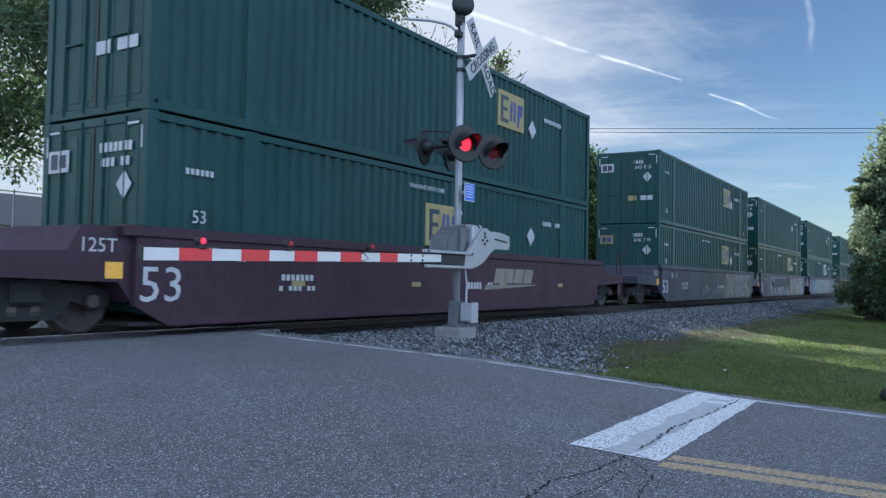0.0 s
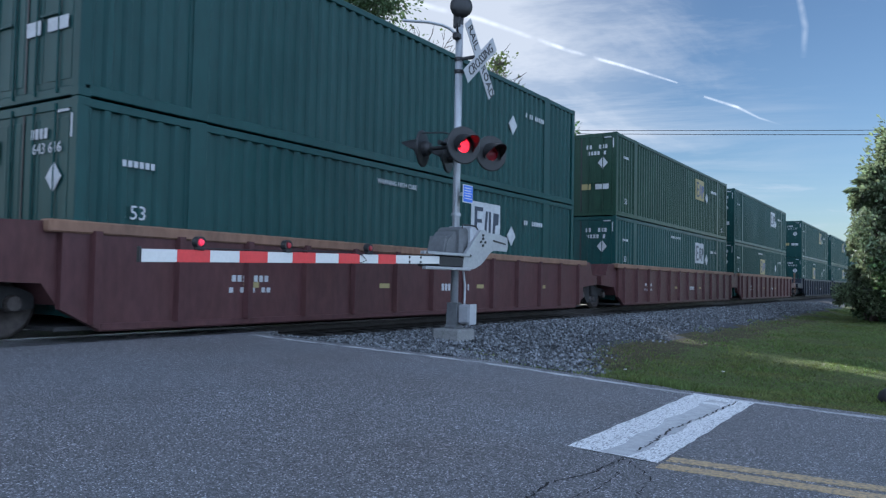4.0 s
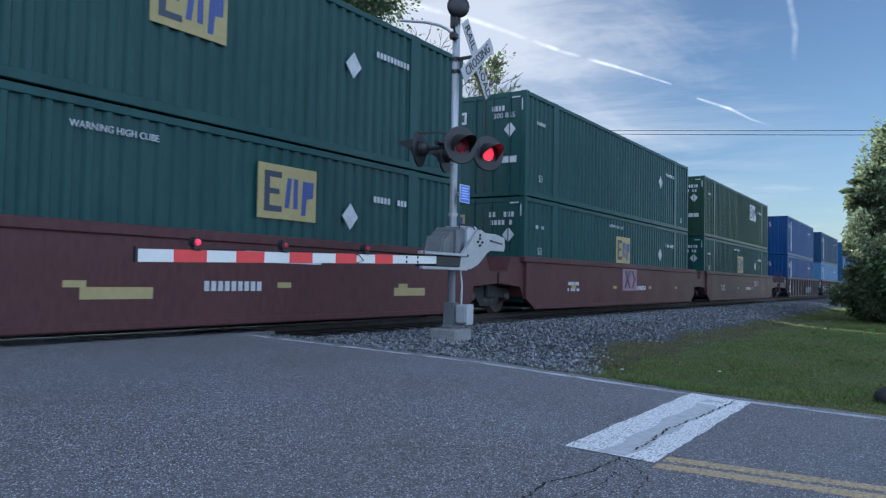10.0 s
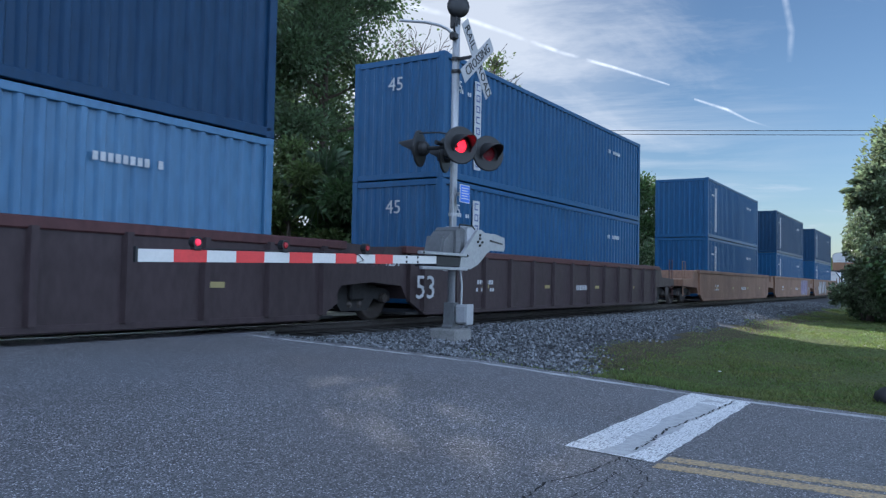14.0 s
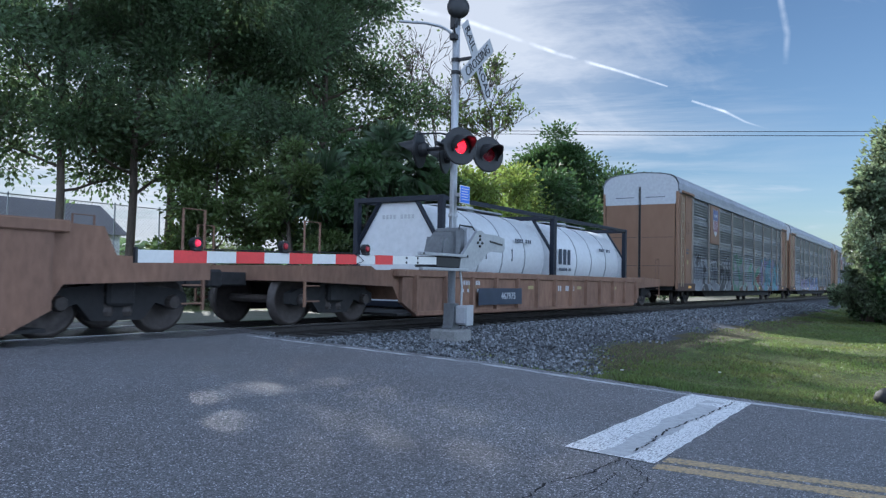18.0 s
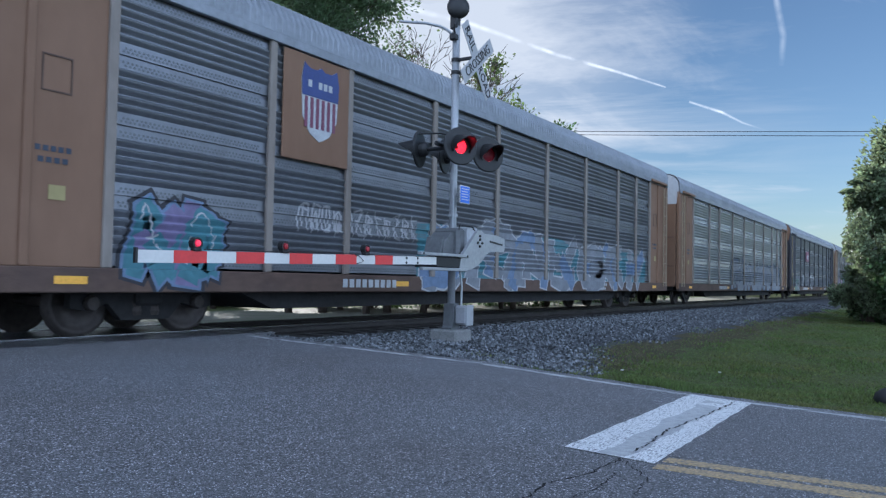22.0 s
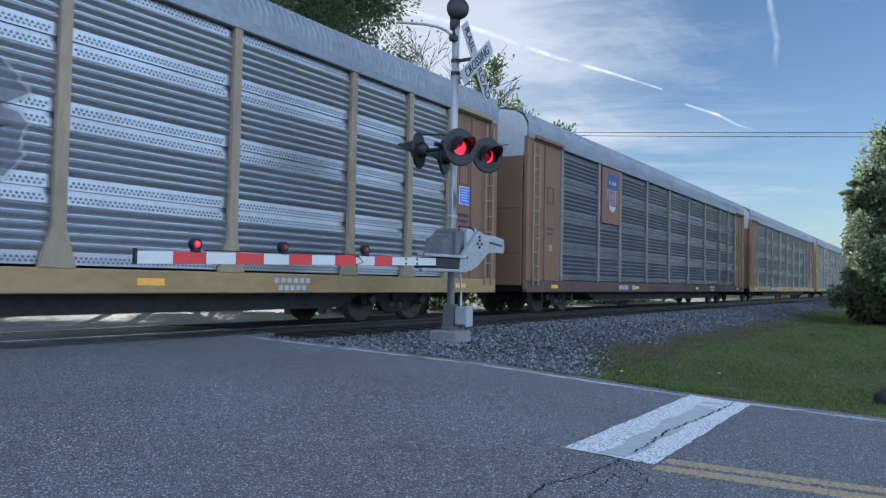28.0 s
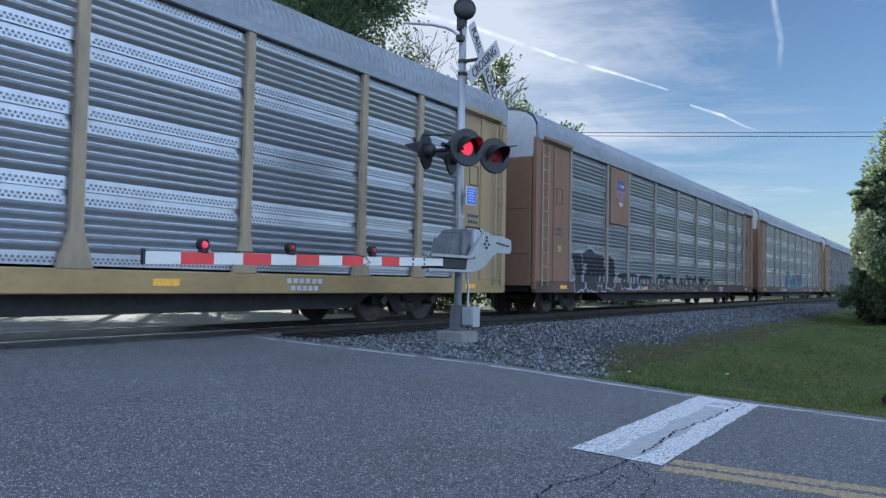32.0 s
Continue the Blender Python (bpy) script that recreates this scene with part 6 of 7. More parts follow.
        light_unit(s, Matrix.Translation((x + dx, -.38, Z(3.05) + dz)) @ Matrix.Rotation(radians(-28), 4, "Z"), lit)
        light_unit(s, Matrix.Translation((x, .45, Z(3.15))) @ Matrix.Rotation(radians(194), 4, "Z"))
    # notice
    n = P("notice_plate", Geo().box(-.165, .165, -.235, -.225, Z(2.22), Z(2.53), .004), WHITE, "small blue notice with white border")
    P("notice_face", Geo().box(-.15, .15, -.24, -.235, Z(2.235), Z(2.515)), BLUE_SIGN, parent=n)
    for i in range(5):
        P("notice_line", Geo().box(-.12, .11 - .03 * (i % 2), -.244, -.24, Z(2.465 - .045 * i), Z(2.478 - .045 * i)), WHITE, parent=n)
    P("notice_bracket", Geo().box(-.02, .02, -.225, -.05, Z(2.35), Z(2.41), .005), GALV)
    P("mast_band", Geo().lathe([(.07, 0), (.085, 0), (.085, .05), (.07, .05)], "z", 20, (0, 0, Z(2.0))), ALU)
    # gate mechanism
    P("gate_machine", Geo().box(-.16, .16, -.22, .30, Z(1.28), Z(1.80), .05), CASTING, "grey gate machine housing")
    P("machine_cover", Geo().prism([(-.50, Z(1.34)), (-.10, Z(1.34)), (-.10, Z(1.70)), (-.24, Z(1.72)), (-.36, Z(1.62)), (-.45, Z(1.56))], "y", -.12, .24), CASTING, "rounded machine cover")
    P("machine_flange", Geo().prism([(-.56, Z(1.34)), (-.52, Z(1.34)), (-.43, Z(1.62)), (-.47, Z(1.63))], "y", -.10, .22), CASTING)
    P("machine_side_box", Geo().box(.04, .36, -.30, .20, Z(1.40), Z(1.83), .03), ALU, "grey box beside the gate machine")
    P("machine_handle", Geo().tube([(-.28, -.30, Z(1.76)), (-.26, -.30, Z(1.83)), (.16, -.30, Z(1.83)), (.24, -.30, Z(1.77))], .015, 6), BLACK, "bent black rod")
    outline = [(-.32, 1.08), (.05, 1.08), (.28, 1.16), (.40, 1.23), (.60, 1.37), (.72, 1.42), (.90, 1.43), (1.24, 1.43), (1.28, 1.50), (1.26, 1.68), (.92, 1.73), (.52, 1.73), (.40, 1.78), (.26, 1.76), (.12, 1.64), (-.28, 1.28)]
    for k in (-.32, .26):
        w = P("counterweight_arm", Geo().prism([(a, Z(b)) for a, b in outline], "y", k - .03, k + .03), GALV, "galvanised counterweight arm")
        # no opening: a black bar, the slot's darkness put into its colour
        P("slot", Geo().prism([(.70, Z(1.585)), (1.18, Z(1.545)), (1.18, Z(1.575)), (.70, Z(1.62))], "y", k - .036, k - .031), SIGN_BLACK, parent=w)
        for a, b in ((.34, 1.62), (.27, 1.56), (.42, 1.56), (.34, 1.50), (.34, 1.68)):
            P("bolt", Geo().lathe([(0, -.02), (.022, -.02), (.022, 0)], "y", 8, (a, k - .031, Z(b))), BLACK, parent=w)
    P("pivot_channel", Geo().box(-1.52, -.06, -.38, -.30, Z(1.285), Z(1.335), .008), GALV)
    P("pivot_channel", Geo().box(-1.46, -.10, -.38, -.30, Z(1.05), Z(1.10), .008), GALV)
    P("pivot_box", Geo().box(-1.02, .02, -.34, .10, Z(1.10), Z(1.285), .02), BLACK, "black pivot casting")
    for x in (-1.45, -.12):
        P("bolt", Geo().lathe([(0, -.01), (.018, -.01), (.018, 0)], "y", 8, (x, -.38, Z(1.31))), BLACK)

    # arm
    def arm_z(x):
        return Z(1.078 + .0229 * (x + 6.55))
    arm = P("gate_arm", Geo().prism([(-6.55, arm_z(-6.55) - .066), (-.95, arm_z(-.95) - .060), (-.95, arm_z(-.95) + .060), (-6.55, arm_z(-6.55) + .066)], "y", -.33, -.305), WHITE, "white and red striped gate arm")
    P("arm_end", Geo().box(-6.58, -6.55, -.34, -.295, arm_z(-6.55) - .07, arm_z(-6.55) + .09, .004), BLACK, parent=arm)
    for a, b in ((-6.11, -5.67), (-5.24, -4.80), (-4.37, -3.95), (-3.49, -3.05), (-2.62, -2.20)):
        P("red_stripe", Geo().prism([(a, arm_z(a) - .0675), (b, arm_z(b) - .0665), (b, arm_z(b) + .0665), (a, arm_z(a) + .0675)], "y", -.334, -.301), RED, "red reflective stripe", parent=arm)
    for x in (-1.85, -1.55):
        for dz in (-.035, .035):
            P("bolt", Geo().lathe([(0, -.012), (.018, -.012), (.018, 0)], "y", 8, (x, -.33, arm_z(x) + dz)), BLACK, parent=arm)
    P("arm_wire", Geo().tube([(-5.7, -.318, arm_z(-5.7) + .085), (-4.6, -.318, arm_z(-4.6) + .08), (-4.0, -.318, arm_z(-4) + .09), (-3.2, -.318, arm_z(-3.2) + .085), (-3.0, -.34, arm_z(-3) + .05), (-2.9, -.34, arm_z(-2.9) - .02), (-3.05, -.34, arm_z(-3) - .06)], .007, 5), BLACK, parent=arm)
    for i, x in enumerate((-5.81, -4.46, -2.83)):
        z = arm_z(x)
        P("arm_lamp", Geo().box(x - .05, x + .05, -.36, -.28, z + .062, z + .10, .01), BLACK, "small red lamp on the arm", parent=arm)
        part("arm_lens", Geo().lathe([(0, -.045), (.034, -.04), (.045, 0), (.04, .04), (0, .045)], "y", 16, (x, -.32, z + .15)), LENS_ON if i == 0 else LENS_DIM, arm, "red lamp lens")
        part("arm_lamp_rim", Geo().lathe([(.045, -.03), (.065, -.03), (.065, .05), (.0, .05)], "y", 16, (x, -.32, z + .15)), BLACK, arm)
    # conduit down the mast
    P("cable", Geo().tube([(-.09, -.05, Z(3.1)), (-.10, -.06, Z(2.3)), (-.09, -.05, Z(1.75))], .014, 6), ALU)


make_signal()


# ---- trees and distance ----
def leaf_mesh(name, centres, size, mat, seed, flat=.0, long=1.6):
    """Many small folded leaves at the given points."""
    r = np.random.default_rng(seed)
    c = np.asarray(centres, float)
    n = len(c)
    d = r.normal(0, 1, (n, 3))
    d[:, 2] *= 1 - flat
    d /= np.linalg.norm(d, axis=1)[:, None]
    e = np.cross(d, r.normal(0, 1, (n, 3)))
    e /= np.linalg.norm(e, axis=1)[:, None] + 1e-9
    s = (size * r.uniform(.6, 1.35, n))[:, None]
    a, b = d * s * long * .5, e * s * .5
    up = np.cross(d, e) * s * .18
    v = np.stack([c - a, c + b + up, c + a, c - b + up], 1).reshape(-1, 3)
    i = np.arange(n)[:, None] * 4
    f = np.concatenate([i + np.array([[0, 1, 2]]), i + np.array([[0, 2, 3]])])
    me = bpy.data.meshes.new(name)
    me.from_pydata(v.tolist(), [], f.tolist())
    me.materials.append(mat)
    return me


def limb_path(p0, d, length, r, n=5, wander=.25, lift=.1):
    pts, p, d = [Vector(p0)], Vector(p0), Vector(d).normalized()
    for i in range(n):
        d = (d + Vector((r.uniform(-wander, wander), r.uniform(-wander, wander), r.uniform(-wander, wander) + lift))).normalized()
        p = p + d * (length / n)
        pts.append(p.copy())
    return pts


def tree(x, y, height, spread, leaf, size, count, label, seed, z0=-.45, clear=.35, trunk=.22, limbs=9, flat=.35, name="tree", lean=(0, 0), clump=1.0, top=1.0):
    """A tapered trunk, limbs that fork, and a crown of many small leaves in clumps."""
    r = random.Random(seed)
    t = thing(name, label, "tree", at=(x, y, z0))
    pts, p = [], Vector((0, 0, -.1))
    n = 8
    for i in range(n + 1):
        k = i / n
        pts.append(Vector((lean[0] * k * height + r.uniform(-.12, .12) * (k > 0), lean[1] * k * height + r.uniform(-.12, .12) * (k > 0), -.1 + k * height * .88)))
    part("trunk", Geo().tube(pts, [trunk * (1.25 if i == 0 else 1) * (1 - .78 * i / n) for i in range(n + 1)], 9), BARK, t, "tapered bark trunk", smooth=True)
    tips = []
    for i in range(limbs):
        k = clear + (1 - clear) * (i + r.random() * .6) / limbs
        j = min(n - 1, int(k * n))
        p0 = pts[j].lerp(pts[j + 1], k * n - j) if k < 1 else pts[-1]
        a = i * 2.4 + r.uniform(-.4, .4)
        ln = spread * (1 - .55 * max(0, (k - clear) / (1 - clear)) ** 1.5) * r.uniform(.75, 1.1)
        path = limb_path(p0, (math.cos(a), math.sin(a), r.uniform(.1, .55)), ln, r)
        part("limb", Geo().tube(path, [trunk * .42 * (1 - k * .4) * (1 - .8 * q / 5) for q in range(6)], 6), BARK, t, smooth=True)
        tips += [(path[q], .6 + .2 * (q - 3)) for q in (3, 4, 5)]
        for f in range(2):
            sub = limb_path(path[r.choice((2, 3))], (math.cos(a + r.uniform(-1.2, 1.2)), math.sin(a + r.uniform(-1.2, 1.2)), r.uniform(-.1, .5)), ln * .5, r, 3)
            part("branch", Geo().tube(sub, [trunk * .16, trunk * .11, trunk * .07, .01], 5), BARK, t, smooth=True)
            tips += [(sub[2], .7), (sub[3], .8)]
    tips.append((pts[-1] + Vector((0, 0, height * .06)), 1.0))
    g = np.random.default_rng(seed)
    per = max(1, count // len(tips))
    cs = []
    for p, w in tips:
        rad = spread * .27 * clump * r.uniform(.7, 1.25)
        m = int(per * w * 1.3) + 1
        q = np.clip(g.normal(0, 1, (m, 3)), -1.9, 1.9) * rad * .55
        q[:, 2] *= 1 - flat
        cs.append(q + np.array(p))
    part("crown", leaf_mesh("crown", np.concatenate(cs), size, leaf, seed), leaf, t, "uneven leafy crown with gaps")
    return t


def bare_tree(x, y, fork, reach, label, seed, leaves, wide):
    """A forking tree with fine bare twigs and few leaves."""
    r = random.Random(seed)
    t = thing("bare_tree", label, "tree", at=(x, y, -.45))
    tips, twigs = [], Geo()

    def grow(p, d, ln, rad, depth):
        n = 4
        pts = [p]
        for i in range(n):
            w = .05 if depth == 0 else .42
            d = (d + Vector((r.uniform(-w, w), r.uniform(-w, w), r.uniform(-.12, .24)))).normalized()
            pts.append(pts[-1] + d * ln / n)
        rads = [rad * (1 - .5 * i / n) for i in range(n + 1)]
        if depth == 0:
            part("trunk", Geo().tube(pts, rads, 8), BARK, t, smooth=True)
        elif depth < 3:
            part("limb", Geo().tube(pts, rads, 6), BARK, t, smooth=True)
        else:
            twigs.tube(pts, rads, 4, False)
        if depth == 5:
            tips.append(pts[-1])
            return
        for i in range(4 if depth in (1, 2) else 3 if depth < 4 else 2):
            k = (r.choice((2, 3, 4)) if depth else r.choice((3, 3, 4))) if i else 4
            nd = (d + Vector((r.uniform(-wide, wide), r.uniform(-wide, wide), r.uniform(-.35, .45)))).normalized()
            grow(pts[k], nd, (reach if depth == 0 else ln) * r.uniform(.55, .85), max(.018, rads[k] * .72), depth + 1)

    grow(Vector((0, 0, -.1)), Vector((0, 0, 1)), fork, .12, 0)
    part("twig_mass", twigs, BARK, t, "fine bare twig mass")["kind"] = "stuff"
    g = np.random.default_rng(seed)
    c = np.array([tuple(p) for p in tips])
    c = c[g.integers(0, len(c), leaves)] + g.normal(0, .16, (leaves, 3))
    part("crown", leaf_mesh("crown", c, .125, OLIVE_LEAF, seed), OLIVE_LEAF, t, "sparse olive leaves")
    return t


def palm(x, y, height, label, seed, n=34, frond=1.5, z0=-.45, trunk=.16, leaf=None):
    """A cabbage palm: ringed trunk and a round head of fan fronds."""
    r = random.Random(seed)
    leaf = leaf or PALM_LEAF
    t = thing("palm_tree", label, "palm", at=(x, y, z0))
    k = 10
    part("trunk", Geo().tube([(r.uniform(-.04, .04), r.uniform(-.04, .04), -.1 + height * i / k) for i in range(k + 1)], [trunk * (1.15 if i % 2 else 1) for i in range(k + 1)], 9), BARK, t, "rough palm trunk", smooth=True)
    for i in range(n):
        a, el = i * 2.4 + r.uniform(-.2, .2), math.radians(r.uniform(-50, 80))
        d = Vector((math.cos(a) * math.cos(el), math.sin(a) * math.cos(el), math.sin(el)))
        base = Vector((0, 0, height))
        stem = frond * r.uniform(.55, .8)
        hub = base + d * stem + Vector((0, 0, -.06))
        f = part("frond", Geo().tube([base, base + d * stem * .6 + Vector((0, 0, .04)), hub], [.022, .016, .012], 4), leaf, t)
        side = d.cross(Vector((0, 0, 1))).normalized()
        up = side.cross(d)
        vs, fs = [], []
        for j in range(17):
            b = math.radians(-115 + 230 * j / 16)
            ln = frond * r.uniform(.62, .85) * (1 - .25 * abs(b) / 2)
            dr = d * math.cos(b) + side * math.sin(b)
            w = dr.cross(up).normalized() * .03
            mid, tip = hub + dr * ln * .55 + up * .05, hub + dr * ln + Vector((0, 0, -.28 * ln))
            q = len(vs)
            vs += [hub, mid + w, tip, mid - w]
            fs += [(q, q + 1, q + 2), (q, q + 2, q + 3)]
        part("leaf_fan", Geo().add(vs, fs), leaf, f)
    return t


def shrub(x, y, h, w, leaf, label, seed, count=4500, size=.13, z0=-.45):
    r = random.Random(seed)
    t = thing("shrub", label, "shrub", at=(x, y, z0))
    g = np.random.default_rng(seed)
    cs = []
    for i in range(9):
        a = r.uniform(0, 6.28)
        d = w * .55 * r.random() ** .5
        path = limb_path((d * .2 * math.cos(a), d * .2 * math.sin(a), -.05), (math.cos(a) * .5, math.sin(a) * .5, 1), h * r.uniform(.55, .9), r, 4, .2)
        part("stem", Geo().tube(path, [.05, .04, .03, .02, .01], 5), BARK, t)
        for p in path[1:]:
            m = count // 36
            q = g.normal(0, 1, (m, 3))
            q /= np.linalg.norm(q, axis=1)[:, None]
            q *= (w * .30 * g.random(m) ** .5)[:, None]
            q += np.array(p) + np.array((d * math.cos(a), d * math.sin(a), 0)) * .6
            q[:, 2] = np.maximum(q[:, 2], .02)
            cs.append(q)
    part("crown", leaf_mesh("crown", np.concatenate(cs), size, leaf, seed), leaf, t, "dense leaves")


def make_plants():
    tall = "tall dark pine with an open crown beside the railway"
    tree(16.9, 27.6, 19.5, 4.6, PINE_LEAF, .12, 21000, tall, 31, clear=.22, trunk=.18, limbs=13, name="pine_tree")
    tree(19.3, 26.6, 20, 4.8, PINE_LEAF, .12, 40000, tall, 32, clear=.22, trunk=.19, limbs=13, name="pine_tree")
    tree(13.9, 30.5, 15, 4.2, PINE_LEAF, .12, 9000, tall, 33, clear=.30, trunk=.17, limbs=12, name="pine_tree")
    tree(22.3, 26.1, 19.5, 4.6, PINE_LEAF, .12, 40000, tall, 34, clear=.19, trunk=.16, limbs=13, name="pine_tree")
    tree(27.6, 24.2, 19.5, 4.6, PINE_LEAF, .12, 46000, tall, 35, clear=.38, trunk=.26, limbs=18, name="pine_tree", clump=1.15)
    tree(23.8, 30.2, 20, 4.8, PINE_LEAF, .14, 30000, tall, 37, clear=.34, trunk=.24, limbs=12, name="pine_tree")
    tree(32.6, 30.6, 20, 4.0, PINE_LEAF, .14, 24000, tall, 38, clear=.36, trunk=.22, limbs=13, name="pine_tree")
    tree(24.6, 20.5, 7.2, 2.3, OAK_LEAF, .12, 15000, "small dark broadleaf tree below the pines", 36, clear=.2, trunk=.12, name="young_tree")
    low = "dark young broadleaf tree below the pines"
    tree(20.6, 23.4, 7.0, 2.4, OLIVE_LEAF, .12, 15000, low, 39, clear=.15, trunk=.1, name="young_tree")
    palm(24.15, 17.8, 5.6, "cabbage palm with a round head of fan fronds", 41)
    palm(22.0, 19.2, 4.4, "short cabbage palm beside the trees", 42, n=28)
    tree(22.6, 17.6, 6.4, 2.3, OAK_LEAF, .11, 17000, "dense dark tree beside the cabbage palms", 43, clear=.12, trunk=.12, name="young_tree")
    tree(25.4, 17.0, 6.2, 2.0, OAK_LEAF, .11, 15000, "dense dark tree beside the cabbage palms", 44, clear=.12, trunk=.12, name="young_tree")
    # this one is added to keep a sun spot off the road edge
    tree(20.8, 19.7, 6.4, 1.8, OLIVE_LEAF, .11, 12000, "dense dark tree beside the cabbage palms", 45, clear=.12, trunk=.12, name="young_tree")
    # nearly leafless tree behind the signal
    bare_tree(29.9, 19.8, 7.0, 3.4, "nearly bare tree with thin twisting branches", 51, 160, .6)
    bare_tree(32.3, 17.25, 9.0, 1.75, "slim tree with sparse olive leaves", 58, 1500, .42).rotation_euler[2] = math.pi
    tree(28.6, 17.4, 6.4, 2.5, YELLOW_LEAF, .11, 9000, "bright yellow-green tree lit from behind", 53, clear=.15, trunk=.12, name="young_tree")
    tree(33.0, 17.0, 6.8, 3.0, YELLOW_LEAF, .11, 10000, "bright yellow-green tree lit from behind", 54, clear=.15, trunk=.12, name="young_tree")
    tree(55.4, 25.5, 11.4, 5.2, OAK_LEAF, .16, 22000, "rounded green oak beyond the train", 65, clear=.14, trunk=.18, name="oak_tree", clump=1.25)
    tree(52.5, 23.6, 12.9, 3.5, OAK_LEAF, .15, 27000, "tall green oak with an uneven crown beyond the train", 55, clear=.12, trunk=.2, name="oak_tree", clump=1.1)
    tree(59.1, 21.8, 10.2, 4.6, OAK_LEAF, .16, 20000, "rounded green oak beyond the train", 56, clear=.14, trunk=.18, name="oak_tree", clump=1.25)
    tree(37.4, 17.4, 7.2, 3.2, OAK_LEAF, .13, 18000, "rounded green oak beyond the train", 59, clear=.12, trunk=.16, name="oak_tree", clump=1.25)
    tree(63.5, 20.7, 10.0, 3.8, OAK_LEAF, .18, 13000, "rounded green oak beyond the train", 57, clear=.14, trunk=.16, name="oak_tree", clump=1.25)
    for i, (x, y, h, w) in enumerate(((12.5, 27, 2.0, 3.2), (18.0, 28, 1.6, 2.4), (22.5, 25.5, 2.6, 2.6), (27.5, 21.2, 4.4, 3.0), (31.5, 20.4, 4.2, 3.0), (36.8, 19.0, 4.6, 3.4), (40.5, 18.9, 4.8, 3.2), (48.5, 18.6, 4.8, 3.2), (56, 19.2, 4.8, 3.6))):
        shrub(x, y, h, w, OAK_LEAF if i % 2 else SHRUB_LEAF, "dense green undergrowth behind the railway", 70 + i)
    # trees on the near side
    tree(39.8, .55, 9.8, 2.9, SHRUB_LEAF, .12, 42000, "broad glossy green tree beside the verge", 61, clear=.10, trunk=.22, limbs=18, clump=1.2, name="broadleaf_tree", z0=-.70)
    tree(42.0, -2.0, 9.3, 3.2, SHRUB_LEAF, .12, 34000, "broad glossy green tree beside the verge", 62, clear=.12, trunk=.22, limbs=18, clump=1.2, name="broadleaf_tree", z0=-.70)
    tree(38.2, 2.4, 6.9, 1.35, SHRUB_LEAF, .115, 22000, "low glossy green tree beside the verge", 64, clear=.08, trunk=.14, limbs=14, clump=1.25, name="broadleaf_tree", z0=-.70)
    palm(38.4, 2.45, 5.7, "cabbage palm half hidden in a broad tree", 63, n=34, frond=.95, z0=-.70, leaf=SHRUB_LEAF)
    for i, (x, y, h, w) in enumerate(((37.2, .9, 2.6, 1.8), (38.4, 1.6, 2.3, 1.3), (36.6, .3, 3.0, 2.4), (37.4, -1.3, 3.2, 2.6), (39.2, 2.9, 2.4, 1.2))):
        shrub(x, y, h, w, OAK_LEAF, "dark dense shrub at the foot of the tree", 90 + i, count=4200, z0=-.70)
    for x, y, h, w, k in ((38.3, 2.75, 5.8, 1.6, 94), (37.6, 1.2, 5.4, 1.9, 95)):
        shrub(x, y, h, w, SHRUB_LEAF, "tall glossy grey-green shrub under the tree", k, count=9000, size=.10, z0=-.70)
    # far wood
    g = np.random.default_rng(3)
    n = 9000
    a = g.random(n)
    c = np.stack([90 + 260 * a + g.normal(0, 3, n), 16 + 22 * g.random(n) + 12 * a, .2 + (4.5 + 3.5 * np.sin(a * 60) * .5 + 3 * a) * g.random(n)], -1)
    me = leaf_mesh("far_wood", c, .9, OAK_LEAF, 5)
    tagged(new("far_wood", me), "distant line of green trees along the railway", "woods", kind="stuff")
    c = np.stack([-60 + 150 * g.random(n), 60 + 20 * g.random(n), -.3 + 4.2 * g.random(n) ** 1.3], -1)
    me = leaf_mesh("far_wood", c, .8, PINE_LEAF, 6)
    tagged(new("far_wood", me), "dim trees behind the pines", "woods", kind="stuff")


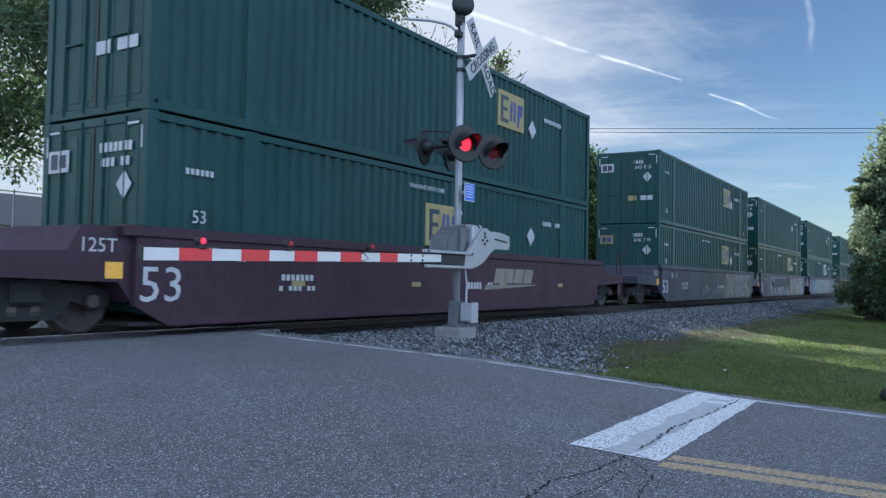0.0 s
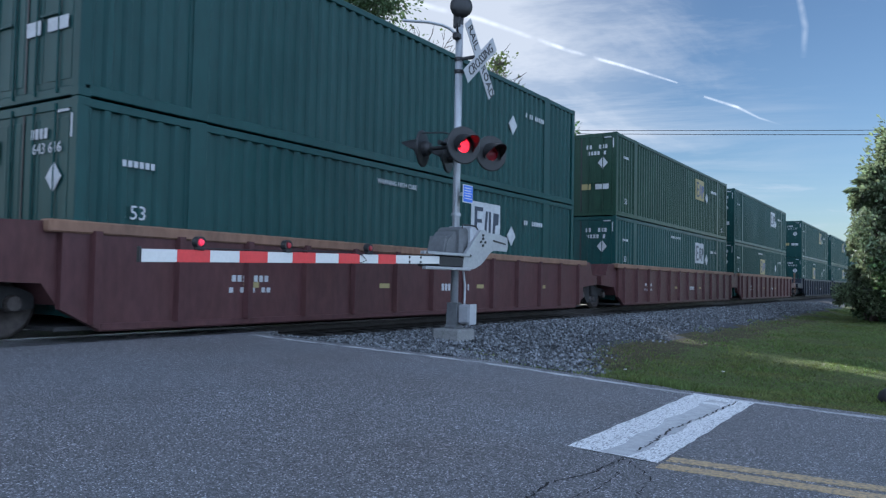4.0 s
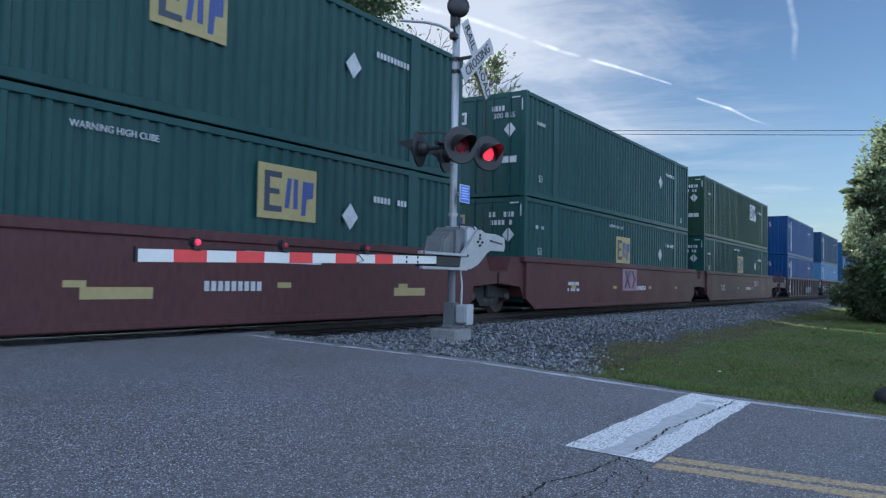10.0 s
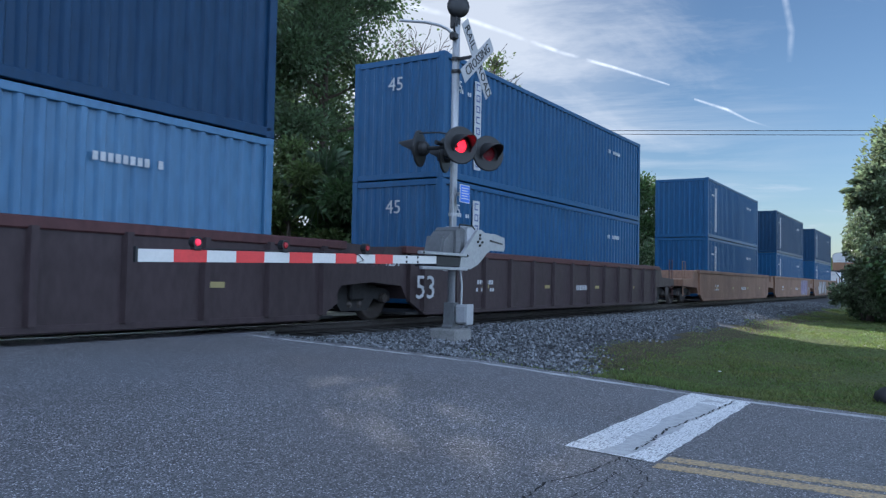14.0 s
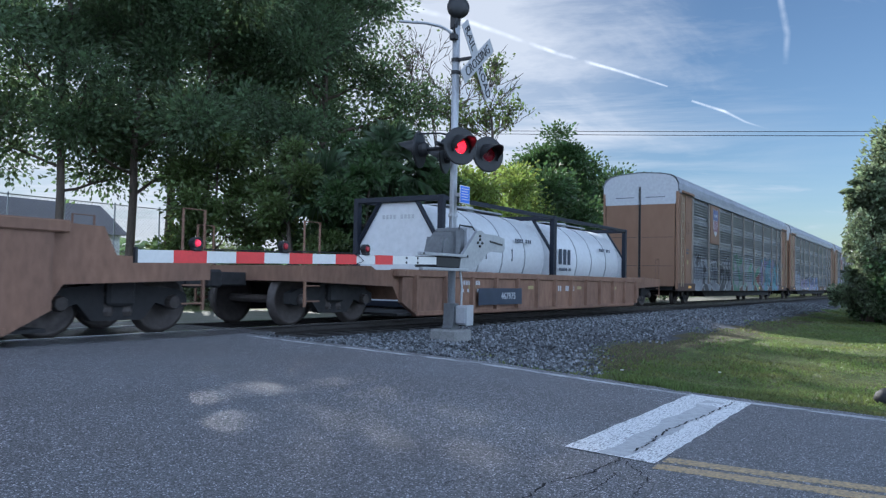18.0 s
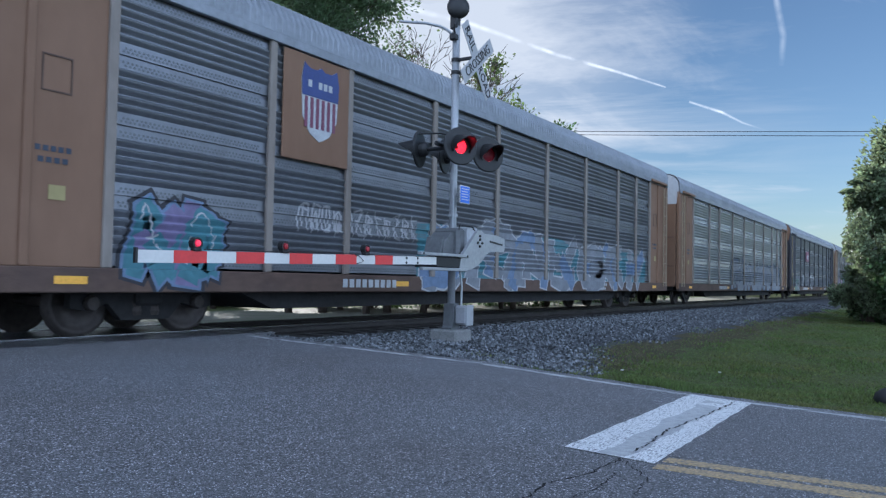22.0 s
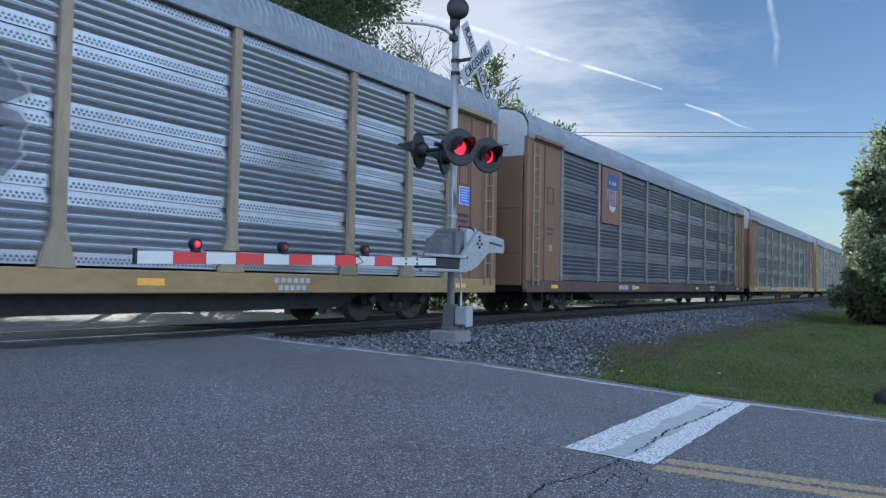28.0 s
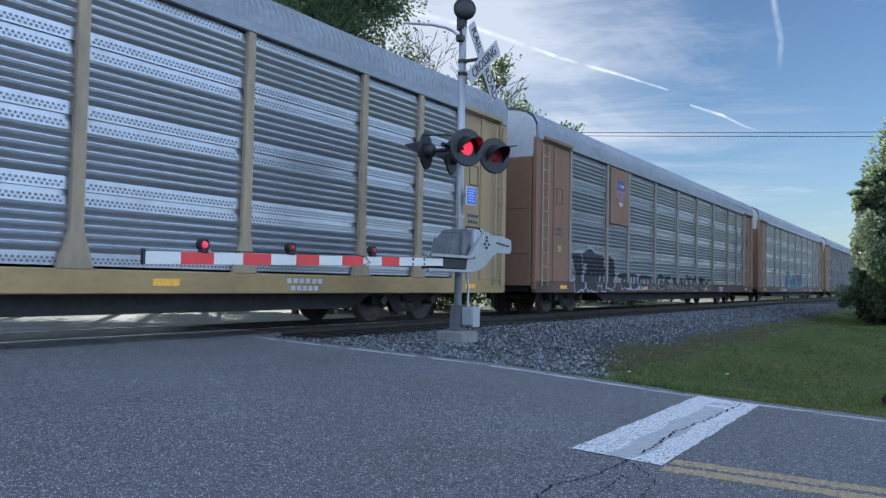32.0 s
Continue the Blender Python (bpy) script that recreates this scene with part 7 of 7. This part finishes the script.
def make_distance():
    # house and fence behind the pines
    h = thing("house", "white single-storey house behind the trees", "house", at=(28.5, 52, -.45))
    part("wall", Geo().box(-6, 6, -3, 3, 0, 4.0), HOUSE_WALL, h)
    part("roof", Geo().prism([(-3.5, 3.95), (3.5, 3.95), (0, 6.2)], "x", -6.4, 6.4), HOUSE_ROOF, h)
    for x in (-3.5, .5, 3.8):
        w = part("window", Geo().box(x - .6, x + .6, -3.06, -2.98, 1.3, 2.8, .02), WHITE, h)
        part("pane", Geo().box(x - .52, x + .52, -3.08, -3.06, 1.38, 2.72), DECAL_DARK, w)
    f = thing("chain_link_fence", "tall grey chain-link fence behind the railway", "fence", at=(0, 34, -.45))
    for i in range(9):
        part("post", Geo().tube([(8 + 2.6 * i, 0, -.1), (8 + 2.6 * i, 0, 4.7)], .04, 8), GALV, f)
    me = Geo()
    for i in range(150):
        for s in (-1, 1):
            x = 3 + i * .18
            me.add([(x, 0, .05), (x + .016, 0, .05), (x + .016 + s * 4.5, .003, 4.6), (x + s * 4.5, .003, 4.6)], [(0, 1, 2, 3)])
    part("mesh_wire", me, FENCE_WIRE, f)
    for z in (2.3, 4.6):
        part("rail", Geo().tube([(8, 0, z), (28.8, 0, z)], .025, 6), GALV, f)
    # overhead wires with sag
    for a, b in (((55.45, 22.91, 12.26), (59.92, 3.01, 11.32)), ((55.45, 22.91, 12.0), (59.92, 3.01, 11.01))):
        A, B = Vector(a), Vector(b)
        d = B - A
        pts = [A + d * k + Vector((0, 0, .09 * (k - .5) ** 2)) for k in [(-1.2 + .2 * i) for i in range(16)]]
        solid("overhead_wire", Geo().tube(pts, .022, 5), BLACK, "thin black overhead wire against the sky", "wire", group="overhead wires")
    b = Geo()
    r = random.Random(9)
    b.lathe([(0, -.02), (.12, 0), (.17, .06), (.15, .13), (.08, .19), (0, .21)], "z", 14)
    b.v = [(x * 1.2 + r.uniform(-.012, .012), y + r.uniform(-.012, .012), z + r.uniform(-.01, .01)) for x, y, z in b.v]
    ob = solid("black_bag", b, RUBBER, "small crumpled black bag lying on the grass", "bag", smooth=True)
    ob.location = (10.75, .52, ground_z(10.75, .52))
    # small litter and tufts
    for i, (x, y) in enumerate(((13.1, 3.0), (11.9, 4.2))):
        g = Geo().prism([(-.03, -.02), (.035, -.015), (.03, .02), (-.02, .025)], "z", 0, .012)
        ob = solid("paper_scrap", g, WHITE, "small white scrap lying on the grass", "litter")
        ob.location = (x, y, ground_z(x, y) + .045)


def trail_material(name, col, power):
    m = bpy.data.materials.new(name)
    m.use_nodes = True
    n, l = m.node_tree.nodes, m.node_tree.links
    n.remove(n["Principled BSDF"])
    # the trail's sunlit white is put in as emission
    em, tr, mx = n.new("ShaderNodeEmission"), n.new("ShaderNodeBsdfTransparent"), n.new("ShaderNodeMixShader")
    em.inputs[0].default_value, em.inputs[1].default_value = (*col, 1), power
    co, nz, rp = n.new("ShaderNodeTexCoord"), n.new("ShaderNodeTexNoise"), n.new("ShaderNodeMapRange")
    nz.inputs["Scale"].default_value, nz.inputs["Detail"].default_value = .016, 5
    l.new(co.outputs["Object"], nz.inputs["Vector"])
    uv = n.new("ShaderNodeSeparateXYZ")
    l.new(co.outputs["UV"], uv.inputs[0])
    # soft across: dense in the middle, nothing at the edges
    a = n.new("ShaderNodeMath")
    a.operation = "MULTIPLY_ADD"
    a.inputs[1].default_value, a.inputs[2].default_value = 2, -1
    l.new(uv.outputs["Y"], a.inputs[0])
    b = n.new("ShaderNodeMath")
    b.operation = "ABSOLUTE"
    l.new(a.outputs[0], b.inputs[0])
    c = n.new("ShaderNodeMapRange")
    c.inputs["From Min"].default_value, c.inputs["From Max"].default_value = 1.0, .15
    l.new(b.outputs[0], c.inputs[0])
    rp.inputs["From Min"].default_value, rp.inputs["From Max"].default_value = .30, .62
    l.new(nz.outputs["Fac"], rp.inputs[0])
    k = n.new("ShaderNodeMath")
    k.operation = "MULTIPLY"
    l.new(c.outputs[0], k.inputs[0])
    l.new(rp.outputs[0], k.inputs[1])
    k2 = n.new("ShaderNodeMath")
    k2.operation = "MULTIPLY"
    l.new(k.outputs[0], k2.inputs[0])
    l.new(uv.outputs["X"], k2.inputs[1])
    l.new(k2.outputs[0], mx.inputs[0])
    l.new(tr.outputs[0], mx.inputs[1])
    l.new(em.outputs[0], mx.inputs[2])
    l.new(mx.outputs[0], n["Material Output"].inputs["Surface"])
    return m


def contrail(pts, widths, dens, mat):
    """A thin vapour trail far up, a soft ribbon through the given way-points."""
    me = bpy.data.meshes.new("vapour_trail")
    P = [Vector(p) for p in pts]
    fine, W, D = [], [], []
    for i in range(len(P) - 1):
        for k in range(8):
            s = k / 8
            fine.append(P[i].lerp(P[i + 1], s))
            W.append(widths[i] + (widths[i + 1] - widths[i]) * s)
            D.append(dens[i] + (dens[i + 1] - dens[i]) * s)
    fine.append(P[-1]), W.append(widths[-1]), D.append(dens[-1])
    vs, fs = [], []
    for i, p in enumerate(fine):
        d = (fine[min(i + 1, len(fine) - 1)] - fine[max(i - 1, 0)]).normalized()
        n = d.cross(p.normalized()).normalized() * W[i] / 2
        vs += [p + n, p - n]
        if i:
            fs.append((2 * i - 2, 2 * i - 1, 2 * i + 1, 2 * i))
    me.from_pydata([tuple(v) for v in vs], [], fs)
    uv = me.uv_layers.new(name="across")
    for loop in me.loops:
        i, side = divmod(loop.vertex_index, 2)
        uv.data[loop.index].uv = (D[i], float(side))
    me.materials.append(mat)
    ob = new("vapour_trail", me)
    tagged(ob, "thin white vapour trail across the sky", "vapour trail", kind="structure")
    return ob


def make_sky_trails():
    m = trail_material("vapour", (.95, .97, 1.0), .85)
    out = [contrail([(1900, 1620, 960), (2004, 1494, 899), (2156, 1265, 836), (2288, 1006, 729), (2354, 843, 673), (2399, 704, 618)], [34, 27, 20, 15, 12, 7], [.4, .45, .55, .75, .8, .4], m),
           contrail([(2420, 628, 572), (2442, 536, 535), (2454, 477, 499), (2468, 397, 466)], [9, 11, 8, 4], [.5, .75, .3, .0], m),
           contrail([(2458, 405, 980), (2469, 389, 850), (2472, 374, 764), (2471, 378, 671)], [22, 24, 24, 20], [.3, .24, .22, .08], m)]
    return out


make_plants()
make_distance()
TRAILS = make_sky_trails()
scatter_stones()
scatter_grass("grass", BLADE, 140000, "short green mown grass on the verge", False, 8)
scatter_grass("dry_grass", DRY, 30000, "dry tan grass at the foot of the ballast", True, 9)


# ---- what moves ----
def motions():
    for ob, u in MOVING:
        z = ob.location.z
        walk(ob, [(0, pose(u, TRACK_Y, z)), (END, pose(u - SPEED * END, TRACK_Y, z))])
    for ob, a, k in zip(TRAILS, ((-8, -22), (-8, -22), (6, -44)), (1.0, 1.3, 1.8)):
        walk(ob, [(0, pose(*a, 2)), (END, pose(a[0] + 18 * k, a[1] + 52 * k, 2 - 8 * k))])
    # the crossing lamps flash in turn: an added flap swings up from one lens as it drops behind the other, in place of
    # switching
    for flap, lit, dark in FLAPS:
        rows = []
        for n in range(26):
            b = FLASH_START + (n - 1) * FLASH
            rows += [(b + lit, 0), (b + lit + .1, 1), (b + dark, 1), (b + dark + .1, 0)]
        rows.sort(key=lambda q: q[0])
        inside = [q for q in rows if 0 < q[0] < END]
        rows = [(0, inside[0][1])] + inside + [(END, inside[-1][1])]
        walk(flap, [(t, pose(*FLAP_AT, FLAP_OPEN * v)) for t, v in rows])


motions()
